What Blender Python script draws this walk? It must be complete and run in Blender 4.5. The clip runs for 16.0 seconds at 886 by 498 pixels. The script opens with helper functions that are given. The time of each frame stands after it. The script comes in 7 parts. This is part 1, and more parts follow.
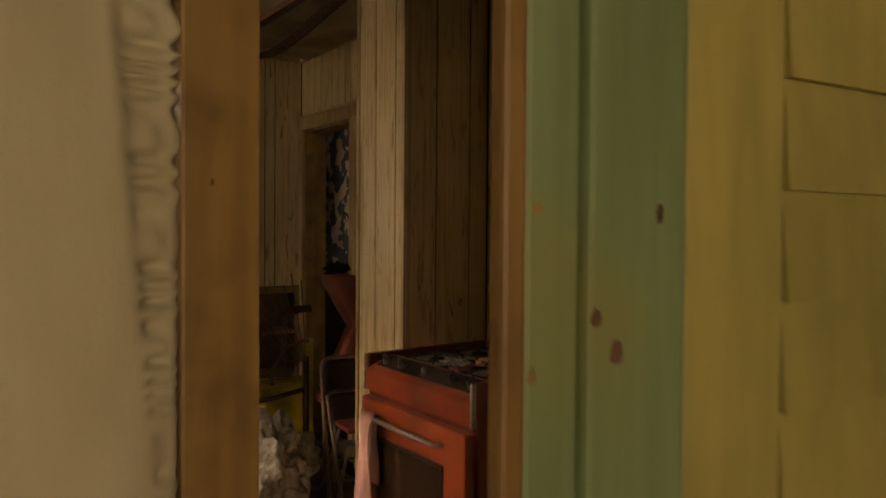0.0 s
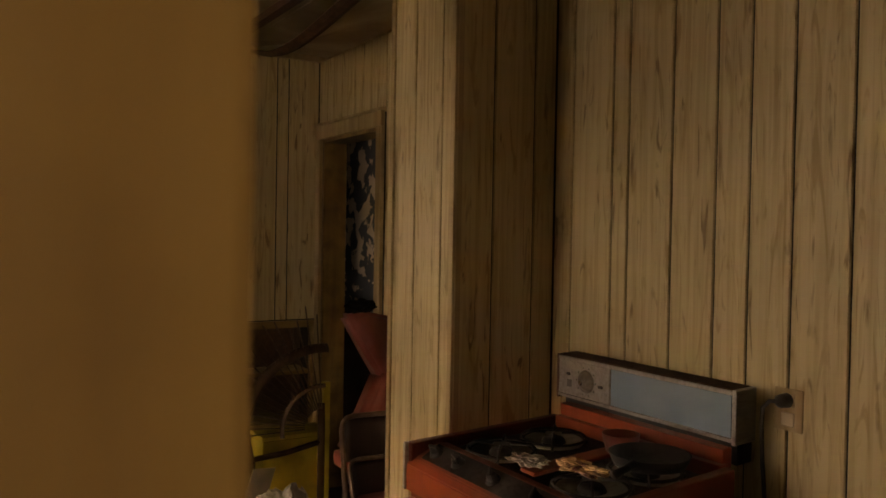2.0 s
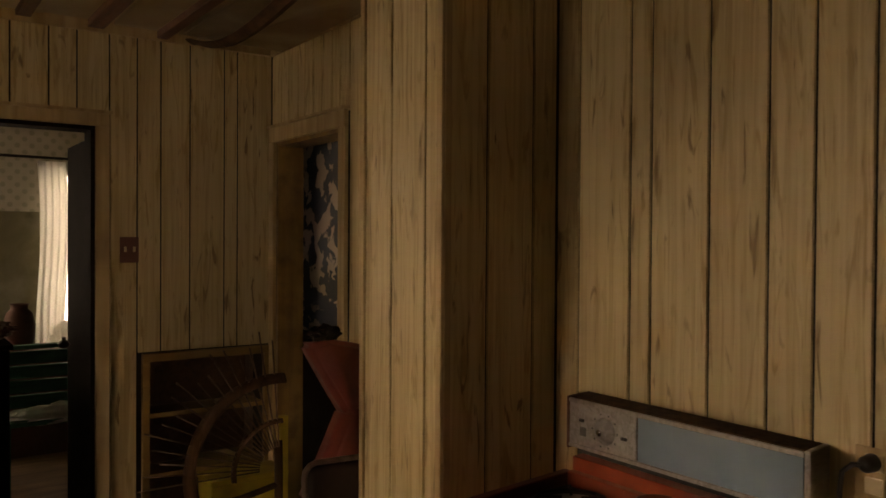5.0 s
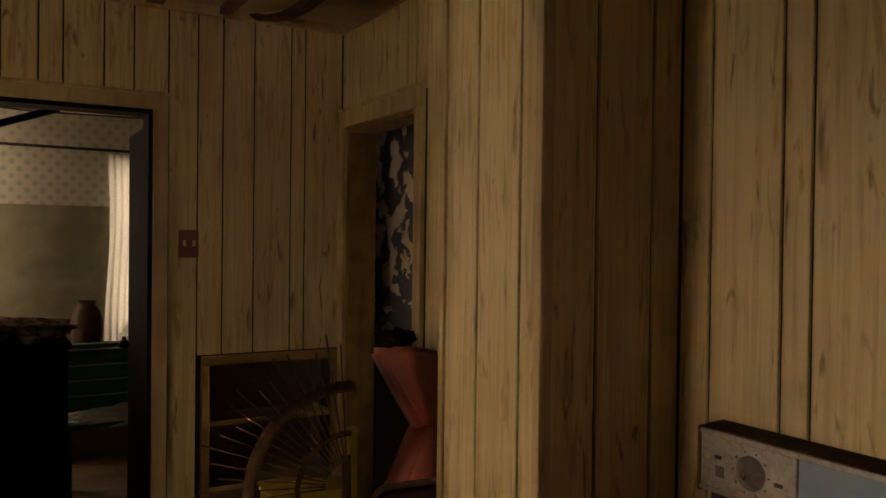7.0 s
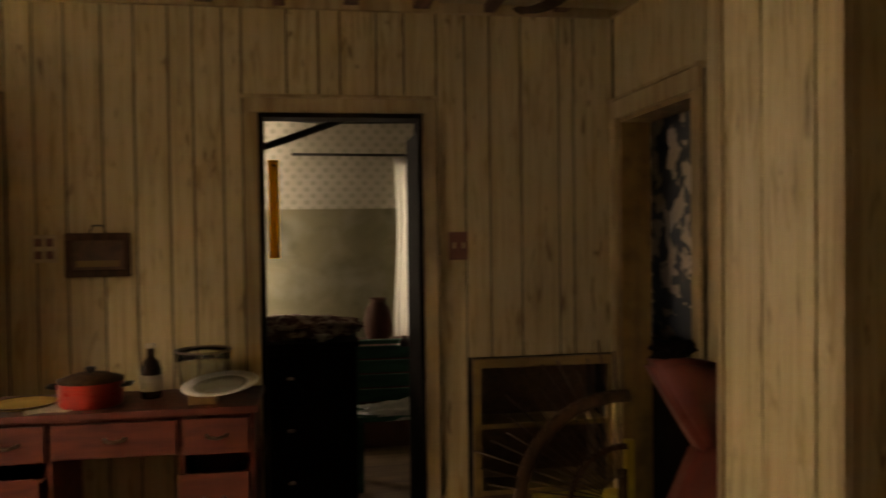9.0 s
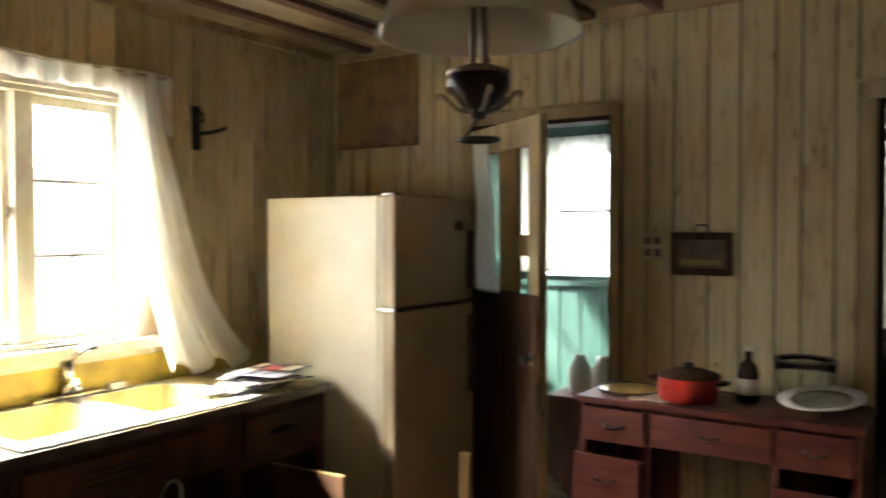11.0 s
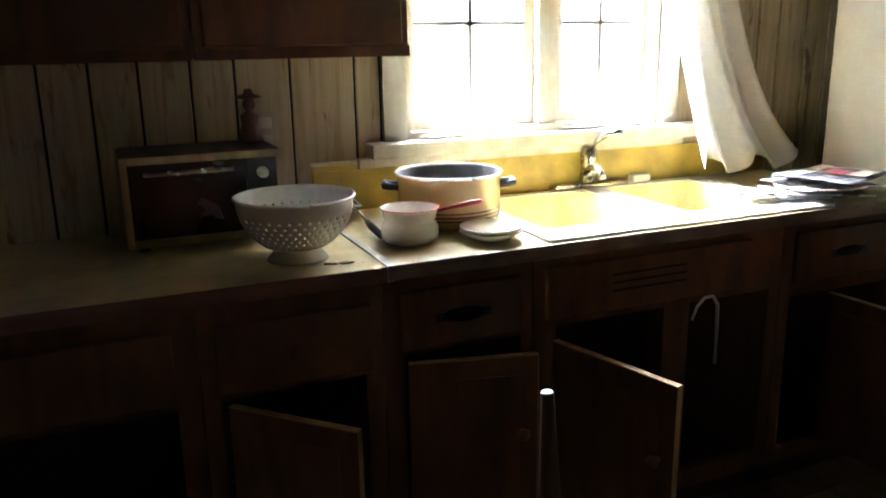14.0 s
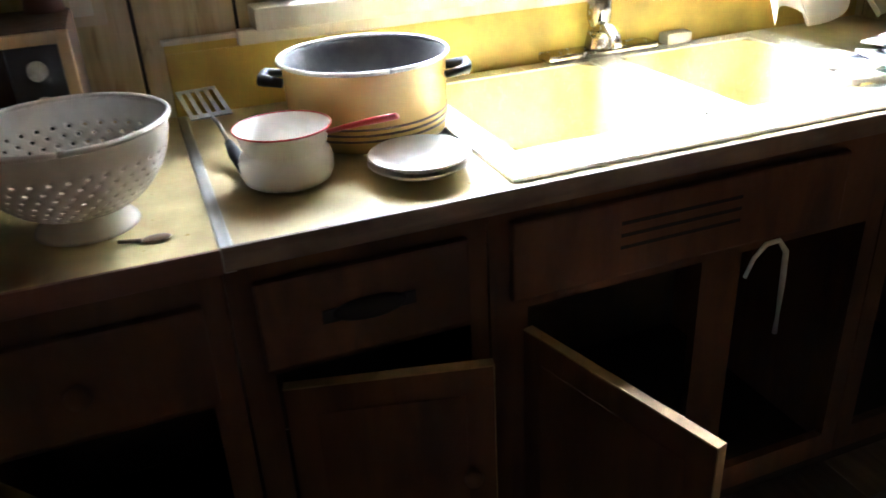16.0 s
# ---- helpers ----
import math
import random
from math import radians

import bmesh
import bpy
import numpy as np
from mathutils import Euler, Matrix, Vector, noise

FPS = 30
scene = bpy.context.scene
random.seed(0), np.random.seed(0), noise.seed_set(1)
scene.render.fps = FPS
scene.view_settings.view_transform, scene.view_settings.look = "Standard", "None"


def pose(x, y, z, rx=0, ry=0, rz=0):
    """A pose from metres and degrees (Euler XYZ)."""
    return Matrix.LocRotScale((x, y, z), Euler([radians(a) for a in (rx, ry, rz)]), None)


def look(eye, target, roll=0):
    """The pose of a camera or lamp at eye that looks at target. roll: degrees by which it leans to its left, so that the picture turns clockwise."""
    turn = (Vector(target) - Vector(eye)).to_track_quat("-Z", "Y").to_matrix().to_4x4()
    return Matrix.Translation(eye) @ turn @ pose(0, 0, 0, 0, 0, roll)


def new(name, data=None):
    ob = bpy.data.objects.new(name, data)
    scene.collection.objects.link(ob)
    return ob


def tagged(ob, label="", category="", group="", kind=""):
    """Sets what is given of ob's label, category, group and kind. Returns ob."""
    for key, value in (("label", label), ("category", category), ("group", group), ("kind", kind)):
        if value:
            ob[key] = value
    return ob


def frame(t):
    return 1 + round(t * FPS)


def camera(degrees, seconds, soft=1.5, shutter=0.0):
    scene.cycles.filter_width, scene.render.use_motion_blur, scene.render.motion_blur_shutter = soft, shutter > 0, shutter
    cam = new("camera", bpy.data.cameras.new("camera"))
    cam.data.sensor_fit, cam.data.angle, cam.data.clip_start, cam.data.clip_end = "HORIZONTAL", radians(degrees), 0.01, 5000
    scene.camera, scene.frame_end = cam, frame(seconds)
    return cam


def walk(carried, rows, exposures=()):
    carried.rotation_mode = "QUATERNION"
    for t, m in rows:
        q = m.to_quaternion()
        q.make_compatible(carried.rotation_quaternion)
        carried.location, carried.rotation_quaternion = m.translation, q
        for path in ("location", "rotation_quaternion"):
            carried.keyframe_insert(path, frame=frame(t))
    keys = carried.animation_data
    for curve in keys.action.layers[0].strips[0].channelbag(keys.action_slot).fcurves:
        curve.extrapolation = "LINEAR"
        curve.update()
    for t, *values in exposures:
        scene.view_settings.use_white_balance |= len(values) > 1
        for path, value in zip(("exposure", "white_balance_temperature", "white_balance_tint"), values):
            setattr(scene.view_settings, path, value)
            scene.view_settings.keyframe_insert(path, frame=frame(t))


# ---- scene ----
cam = camera(57.80, 16.0, soft=1.6, shutter=0.5)
PATH = [
    (0, (0.3586, -0.0534, 1.3583), (1.4248, 1.6380, 1.3106), 0.42),
    (0.5, (0.4592, 0.1845, 1.4238), (1.5134, 1.8833, 1.3701), 0.36),
    (1, (0.5073, 0.3665, 1.4404), (1.5620, 2.0654, 1.4006), 0.76),
    (1.5, (0.5507, 0.5136, 1.4700), (1.5958, 2.2182, 1.4229), 0.44),
    (2, (0.6040, 0.6391, 1.4847), (1.6494, 2.3437, 1.4462), 0.99),
    (2.5, (0.6490, 0.6485, 1.5385), (1.6874, 2.3573, 1.4965), 0.76),
    (3, (0.6640, 0.6951, 1.5760), (1.7566, 2.3697, 1.5310), 0.52),
    (5.5, (0.8041, 1.1790, 1.5074), (1.9509, 2.8174, 1.4819), 0.36),
    (6, (0.8512, 1.2783, 1.4946), (1.9160, 2.9712, 1.4790), 0.76),
    (6.5, (0.8943, 1.3800, 1.4959), (1.9100, 3.1028, 1.4801), 0.89),
    (7, (0.9459, 1.4390, 1.4985), (1.9380, 3.1754, 1.4736), 0.68),
    (7.5, (1.0399, 1.5197, 1.4960), (2.0061, 3.2707, 1.4766), 1.00),
    (8, (1.0371, 1.5413, 1.5176), (1.9342, 3.3285, 1.4837), 0.76),
    (8.2, (1.0273, 1.5535, 1.5215), (1.8308, 3.3846, 1.4832), 0.12),
    (10.3, (1.1889, 1.6681, 1.5416), (0.5781, 3.5720, 1.4961), 0.11),
    (10.5, (1.1787, 1.6857, 1.5301), (0.4208, 3.5361, 1.4905), -0.00),
    (11, (1.1627, 1.6613, 1.5520), (0.0638, 3.3317, 1.5043), -0.07),
    (11.5, (1.1123, 1.6400, 1.5473), (-0.2236, 3.1278, 1.5043), 0.16),
    (12, (1.0656, 1.7004, 1.4926), (-0.4812, 2.9672, 1.4382), 0.02),
    (12.5, (1.0197, 1.6888, 1.4563), (-0.6601, 2.7635, 1.3035), 0.03),
    (13, (0.8188, 1.7474, 1.4027), (-0.9344, 2.6681, 1.1220), -0.17),
    (13.5, (0.6849, 1.7867, 1.4115), (-1.0934, 2.6162, 1.0249), -0.41),
    (14, (0.5670, 1.9017, 1.3990), (-1.2119, 2.6668, 0.8988), -0.99),
    (14.5, (0.3733, 2.0590, 1.3986), (-1.3841, 2.7723, 0.7641), -1.59),
    (15, (0.2339, 2.1901, 1.4055), (-1.4999, 2.8605, 0.6675), -2.16),
    (15.5, (0.0292, 2.3123, 1.3947), (-1.6740, 2.9367, 0.5525), -2.67),
    (16, (-0.0980, 2.4259, 1.3690), (-1.7753, 3.0353, 0.4660), -3.17),
]
EXPOSURES = [(0.0, 2.4, 10000, 26), (1.0, 2.45, 10000, 26), (3.0, 2.5, 10000, 26), (5.5, 2.4, 10000, 26), (8.0, 2.4, 10000, 26), (10.3, 2.85, 7400, 12), (11.0, 3.1, 5900, 10), (11.6, 3.0, 5500, 10), (12.0, 2.6, 5400, 10), (12.5, 1.6, 5300, 10), (12.9, 1.4, 5300, 10), (13.4, 2.35, 5200, 10), (14.0, 3.1, 5000, 11), (16.0, 3.5, 4800, 12)]
walk(cam, [(t, look(eye, target, roll)) for t, eye, target, roll in PATH], EXPOSURES)

# ---- plan, in metres ----
XR, XL, YB, YF = 2.417, -1.74, 4.99, 0.56      # kitchen faces: right, left, back, front
ZC = 2.49                                       # ceiling
ZT = ZC + 0.033                                 # top of the walls
WT = 0.13                                       # wall thickness

# ---- world and lights ----
world = bpy.data.worlds.new("sky")
scene.world = world
world.use_nodes = True
wn = world.node_tree.nodes
sky = wn.new("ShaderNodeTexSky")
sky.sky_type = "NISHITA"
sky.sun_disc = False
sky.sun_elevation, sky.sun_rotation = radians(44), radians(234)
wn["Background"].inputs["Strength"].default_value = 0.12
world.node_tree.links.new(sky.outputs["Color"], wn["Background"].inputs["Color"])


def daylight(name, eye, target, w, h, power, tint=(1.0, 0.96, 0.9)):
    """The sky's light in a window's opening."""
    d = bpy.data.lights.new(name, "AREA")
    d.shape, d.size, d.size_y, d.energy, d.color = "RECTANGLE", w, h, power, tint
    ob = new(name, d)
    ob.matrix_world = look(eye, target)
    return ob


daylight("kitchen_window_daylight", (-2.38, 3.2, 2.75), (-1.15, 3.25, 1.1), 1.9, 1.4, 130)
low_sky = daylight("kitchen_window_low_daylight", (-2.6, 3.75, 2.2), (2.4, 2.1, 0.8), 1.2, 0.7, 4.4)
low_sky.data.spread = radians(75)
daylight("green_room_daylight", (-0.95, 7.1, 2.4), (-0.95, 5.4, 0.9), 1.0, 1.0, 3)
daylight("green_room_side_daylight", (-2.5, 5.75, 2.4), (-0.8, 5.75, 0.8), 1.0, 1.0, 4)
# fill lamp outside the added side window, brightens the bedroom
daylight("bedroom_daylight", (3.3, 7.25, 2.2), (1.7, 7.25, 0.9), 1.0, 1.2, 2300, (0.86, 1.0, 0.90))
daylight("entry_porch_daylight", (-0.2, -2.7, 2.2), (0.3, 0.4, 1.0), 1.4, 1.0, 0.95)
sun_data = bpy.data.lights.new("sun", "SUN")
sun_data.energy, sun_data.angle, sun_data.color = 5.0, radians(4), (1.0, 0.95, 0.87)
new("sun", sun_data).matrix_world = look((-6.2, -1.5, 7.4), (0, 3, 0))

# ---- materials ----
def surf(name, c1, c2, scale=(3, 3, 3), rough=(0.5, 0.8), metal=0.0, bump=0.15, fine=60.0, stain=None, stain_amt=0.4, stain_scale=1.5,
         dist=0.6, per_object=True, sheen=0.0, trans=0.0):
    """A worn surface: two tones mixed by stretched noise, blotchy stains, fine relief."""
    m = bpy.data.materials.new(name)
    m.use_nodes = True
    n, l = m.node_tree.nodes, m.node_tree.links
    b = n["Principled BSDF"]
    tc, mp, inf = n.new("ShaderNodeTexCoord"), n.new("ShaderNodeMapping"), n.new("ShaderNodeObjectInfo")
    l.new(tc.outputs["Object"], mp.inputs["Vector"])
    mp.inputs["Scale"].default_value = scale
    if per_object:
        mul = n.new("ShaderNodeMath")
        mul.operation = "MULTIPLY"
        mul.inputs[1].default_value = 37.0
        l.new(inf.outputs["Random"], mul.inputs[0])
        l.new(mul.outputs[0], mp.inputs["Location"])
    a = n.new("ShaderNodeTexNoise")
    a.inputs["Scale"].default_value, a.inputs["Detail"].default_value, a.inputs["Distortion"].default_value = 1.0, 8.0, dist
    l.new(mp.outputs[0], a.inputs["Vector"])
    ramp = n.new("ShaderNodeValToRGB")
    ramp.color_ramp.elements[0].position, ramp.color_ramp.elements[1].position = 0.32, 0.62
    ramp.color_ramp.elements[0].color, ramp.color_ramp.elements[1].color = (*c2, 1), (*c1, 1)
    l.new(a.outputs["Fac"], ramp.inputs["Fac"])
    col = ramp.outputs["Color"]
    if stain:
        s = n.new("ShaderNodeTexNoise")
        s.inputs["Scale"].default_value, s.inputs["Detail"].default_value = stain_scale, 6.0
        l.new(tc.outputs["Object"], s.inputs["Vector"])
        r2 = n.new("ShaderNodeValToRGB")
        r2.color_ramp.elements[0].position, r2.color_ramp.elements[1].position = 0.48, 0.7
        r2.color_ramp.elements[0].color, r2.color_ramp.elements[1].color = (0, 0, 0, 1), (stain_amt,) * 3 + (1,)
        l.new(s.outputs["Fac"], r2.inputs["Fac"])
        mix = n.new("ShaderNodeMix")
        mix.data_type = "RGBA"
        l.new(r2.outputs["Color"], mix.inputs["Factor"])
        l.new(col, mix.inputs["A"])
        mix.inputs["B"].default_value = (*stain, 1)
        col = mix.outputs["Result"]
    l.new(col, b.inputs["Base Color"])
    f = n.new("ShaderNodeTexNoise")
    f.inputs["Scale"].default_value, f.inputs["Detail"].default_value = fine, 4.0
    l.new(tc.outputs["Object"], f.inputs["Vector"])
    add = n.new("ShaderNodeMath")
    add.operation = "ADD"
    l.new(a.outputs["Fac"], add.inputs[0])
    l.new(f.outputs["Fac"], add.inputs[1])
    bp = n.new("ShaderNodeBump")
    bp.inputs["Strength"].default_value, bp.inputs["Distance"].default_value = bump, 0.004
    l.new(add.outputs[0], bp.inputs["Height"])
    l.new(bp.outputs[0], b.inputs["Normal"])
    rr = n.new("ShaderNodeMapRange")
    rr.inputs["To Min"].default_value, rr.inputs["To Max"].default_value = rough
    l.new(f.outputs["Fac"], rr.inputs["Value"])
    l.new(rr.outputs[0], b.inputs["Roughness"])
    b.inputs["Metallic"].default_value = metal
    if trans:
        out = n["Material Output"]
        tr, mx = n.new("ShaderNodeBsdfTranslucent"), n.new("ShaderNodeMixShader")
        tr.inputs["Color"].default_value = (*c1, 1)
        mx.inputs[0].default_value = trans
        l.new(b.outputs[0], mx.inputs[1])
        l.new(tr.outputs[0], mx.inputs[2])
        l.new(mx.outputs[0], out.inputs["Surface"])
    return m


def panel_wood(name, pale, mid, dark):
    """Printed wood panelling: fine streaks along z, broader bands and a few dark knots with flame marks."""
    m = bpy.data.materials.new(name)
    m.use_nodes = True
    n, l = m.node_tree.nodes, m.node_tree.links
    b = n["Principled BSDF"]
    tc, inf = n.new("ShaderNodeTexCoord"), n.new("ShaderNodeObjectInfo")
    mul = n.new("ShaderNodeMath")
    mul.operation = "MULTIPLY"
    mul.inputs[1].default_value = 53.0
    l.new(inf.outputs["Random"], mul.inputs[0])

    def noise_at(scale, detail, dist):
        mp, t = n.new("ShaderNodeMapping"), n.new("ShaderNodeTexNoise")
        mp.inputs["Scale"].default_value = scale
        l.new(tc.outputs["Object"], mp.inputs["Vector"])
        l.new(mul.outputs[0], mp.inputs["Location"])
        t.inputs["Scale"].default_value, t.inputs["Detail"].default_value, t.inputs["Distortion"].default_value = 1.0, detail, dist
        l.new(mp.outputs[0], t.inputs["Vector"])
        return t.outputs["Fac"]

    def ramp_of(fac, p0, p1, a, c):
        r = n.new("ShaderNodeValToRGB")
        r.color_ramp.elements[0].position, r.color_ramp.elements[1].position = p0, p1
        r.color_ramp.elements[0].color, r.color_ramp.elements[1].color = (*a, 1), (*c, 1)
        l.new(fac, r.inputs["Fac"])
        return r.outputs["Color"]

    def blend(fac, a, c):
        x = n.new("ShaderNodeMix")
        x.data_type = "RGBA"
        l.new(fac, x.inputs["Factor"])
        l.new(a, x.inputs["A"])
        x.inputs["B"].default_value = (*c, 1)
        return x.outputs["Result"]

    streak = noise_at((55, 55, 1.6), 5, 0.5)
    col = ramp_of(streak, 0.18, 0.56, mid, pale)
    flame = noise_at((22, 22, 2.4), 4, 2.2)
    col = blend(ramp_of(flame, 0.57, 0.66, (0, 0, 0), (0.85, 0.85, 0.85)), col, mid)
    knot = noise_at((24, 24, 4.2), 3, 1.4)
    col = blend(ramp_of(knot, 0.62, 0.72, (0, 0, 0), (0.8, 0.8, 0.8)), col, dark)
    grime = noise_at((1.6, 1.6, 1.1), 5, 0.3)
    col = blend(ramp_of(grime, 0.5, 0.8, (0, 0, 0), (0.45, 0.45, 0.45)), col, mid)
    l.new(col, b.inputs["Base Color"])
    bp = n.new("ShaderNodeBump")
    bp.inputs["Strength"].default_value, bp.inputs["Distance"].default_value = 0.12, 0.002
    l.new(streak, bp.inputs["Height"])
    l.new(bp.outputs[0], b.inputs["Normal"])
    b.inputs["Roughness"].default_value = 0.52
    return m


def patchwork(name, c1, c2, scale, p0, p1, rough=0.8, bump=0.5):
    """Two tones in sharp-edged flakes, as peeling paint."""
    m = surf(name, c1, c2, scale=scale, rough=(rough, 0.95), bump=bump, dist=0.3, per_object=False)
    r = [q for q in m.node_tree.nodes if q.bl_idname == "ShaderNodeValToRGB"][0]
    r.color_ramp.elements[0].position, r.color_ramp.elements[1].position = p0, p1
    return m


def plain(name, c, rough=0.5, metal=0.0):
    return surf(name, c, tuple(v * 0.75 for v in c), scale=(9, 9, 9), rough=(max(rough - 0.12, 0.05), min(rough + 0.12, 1)), metal=metal, bump=0.06)


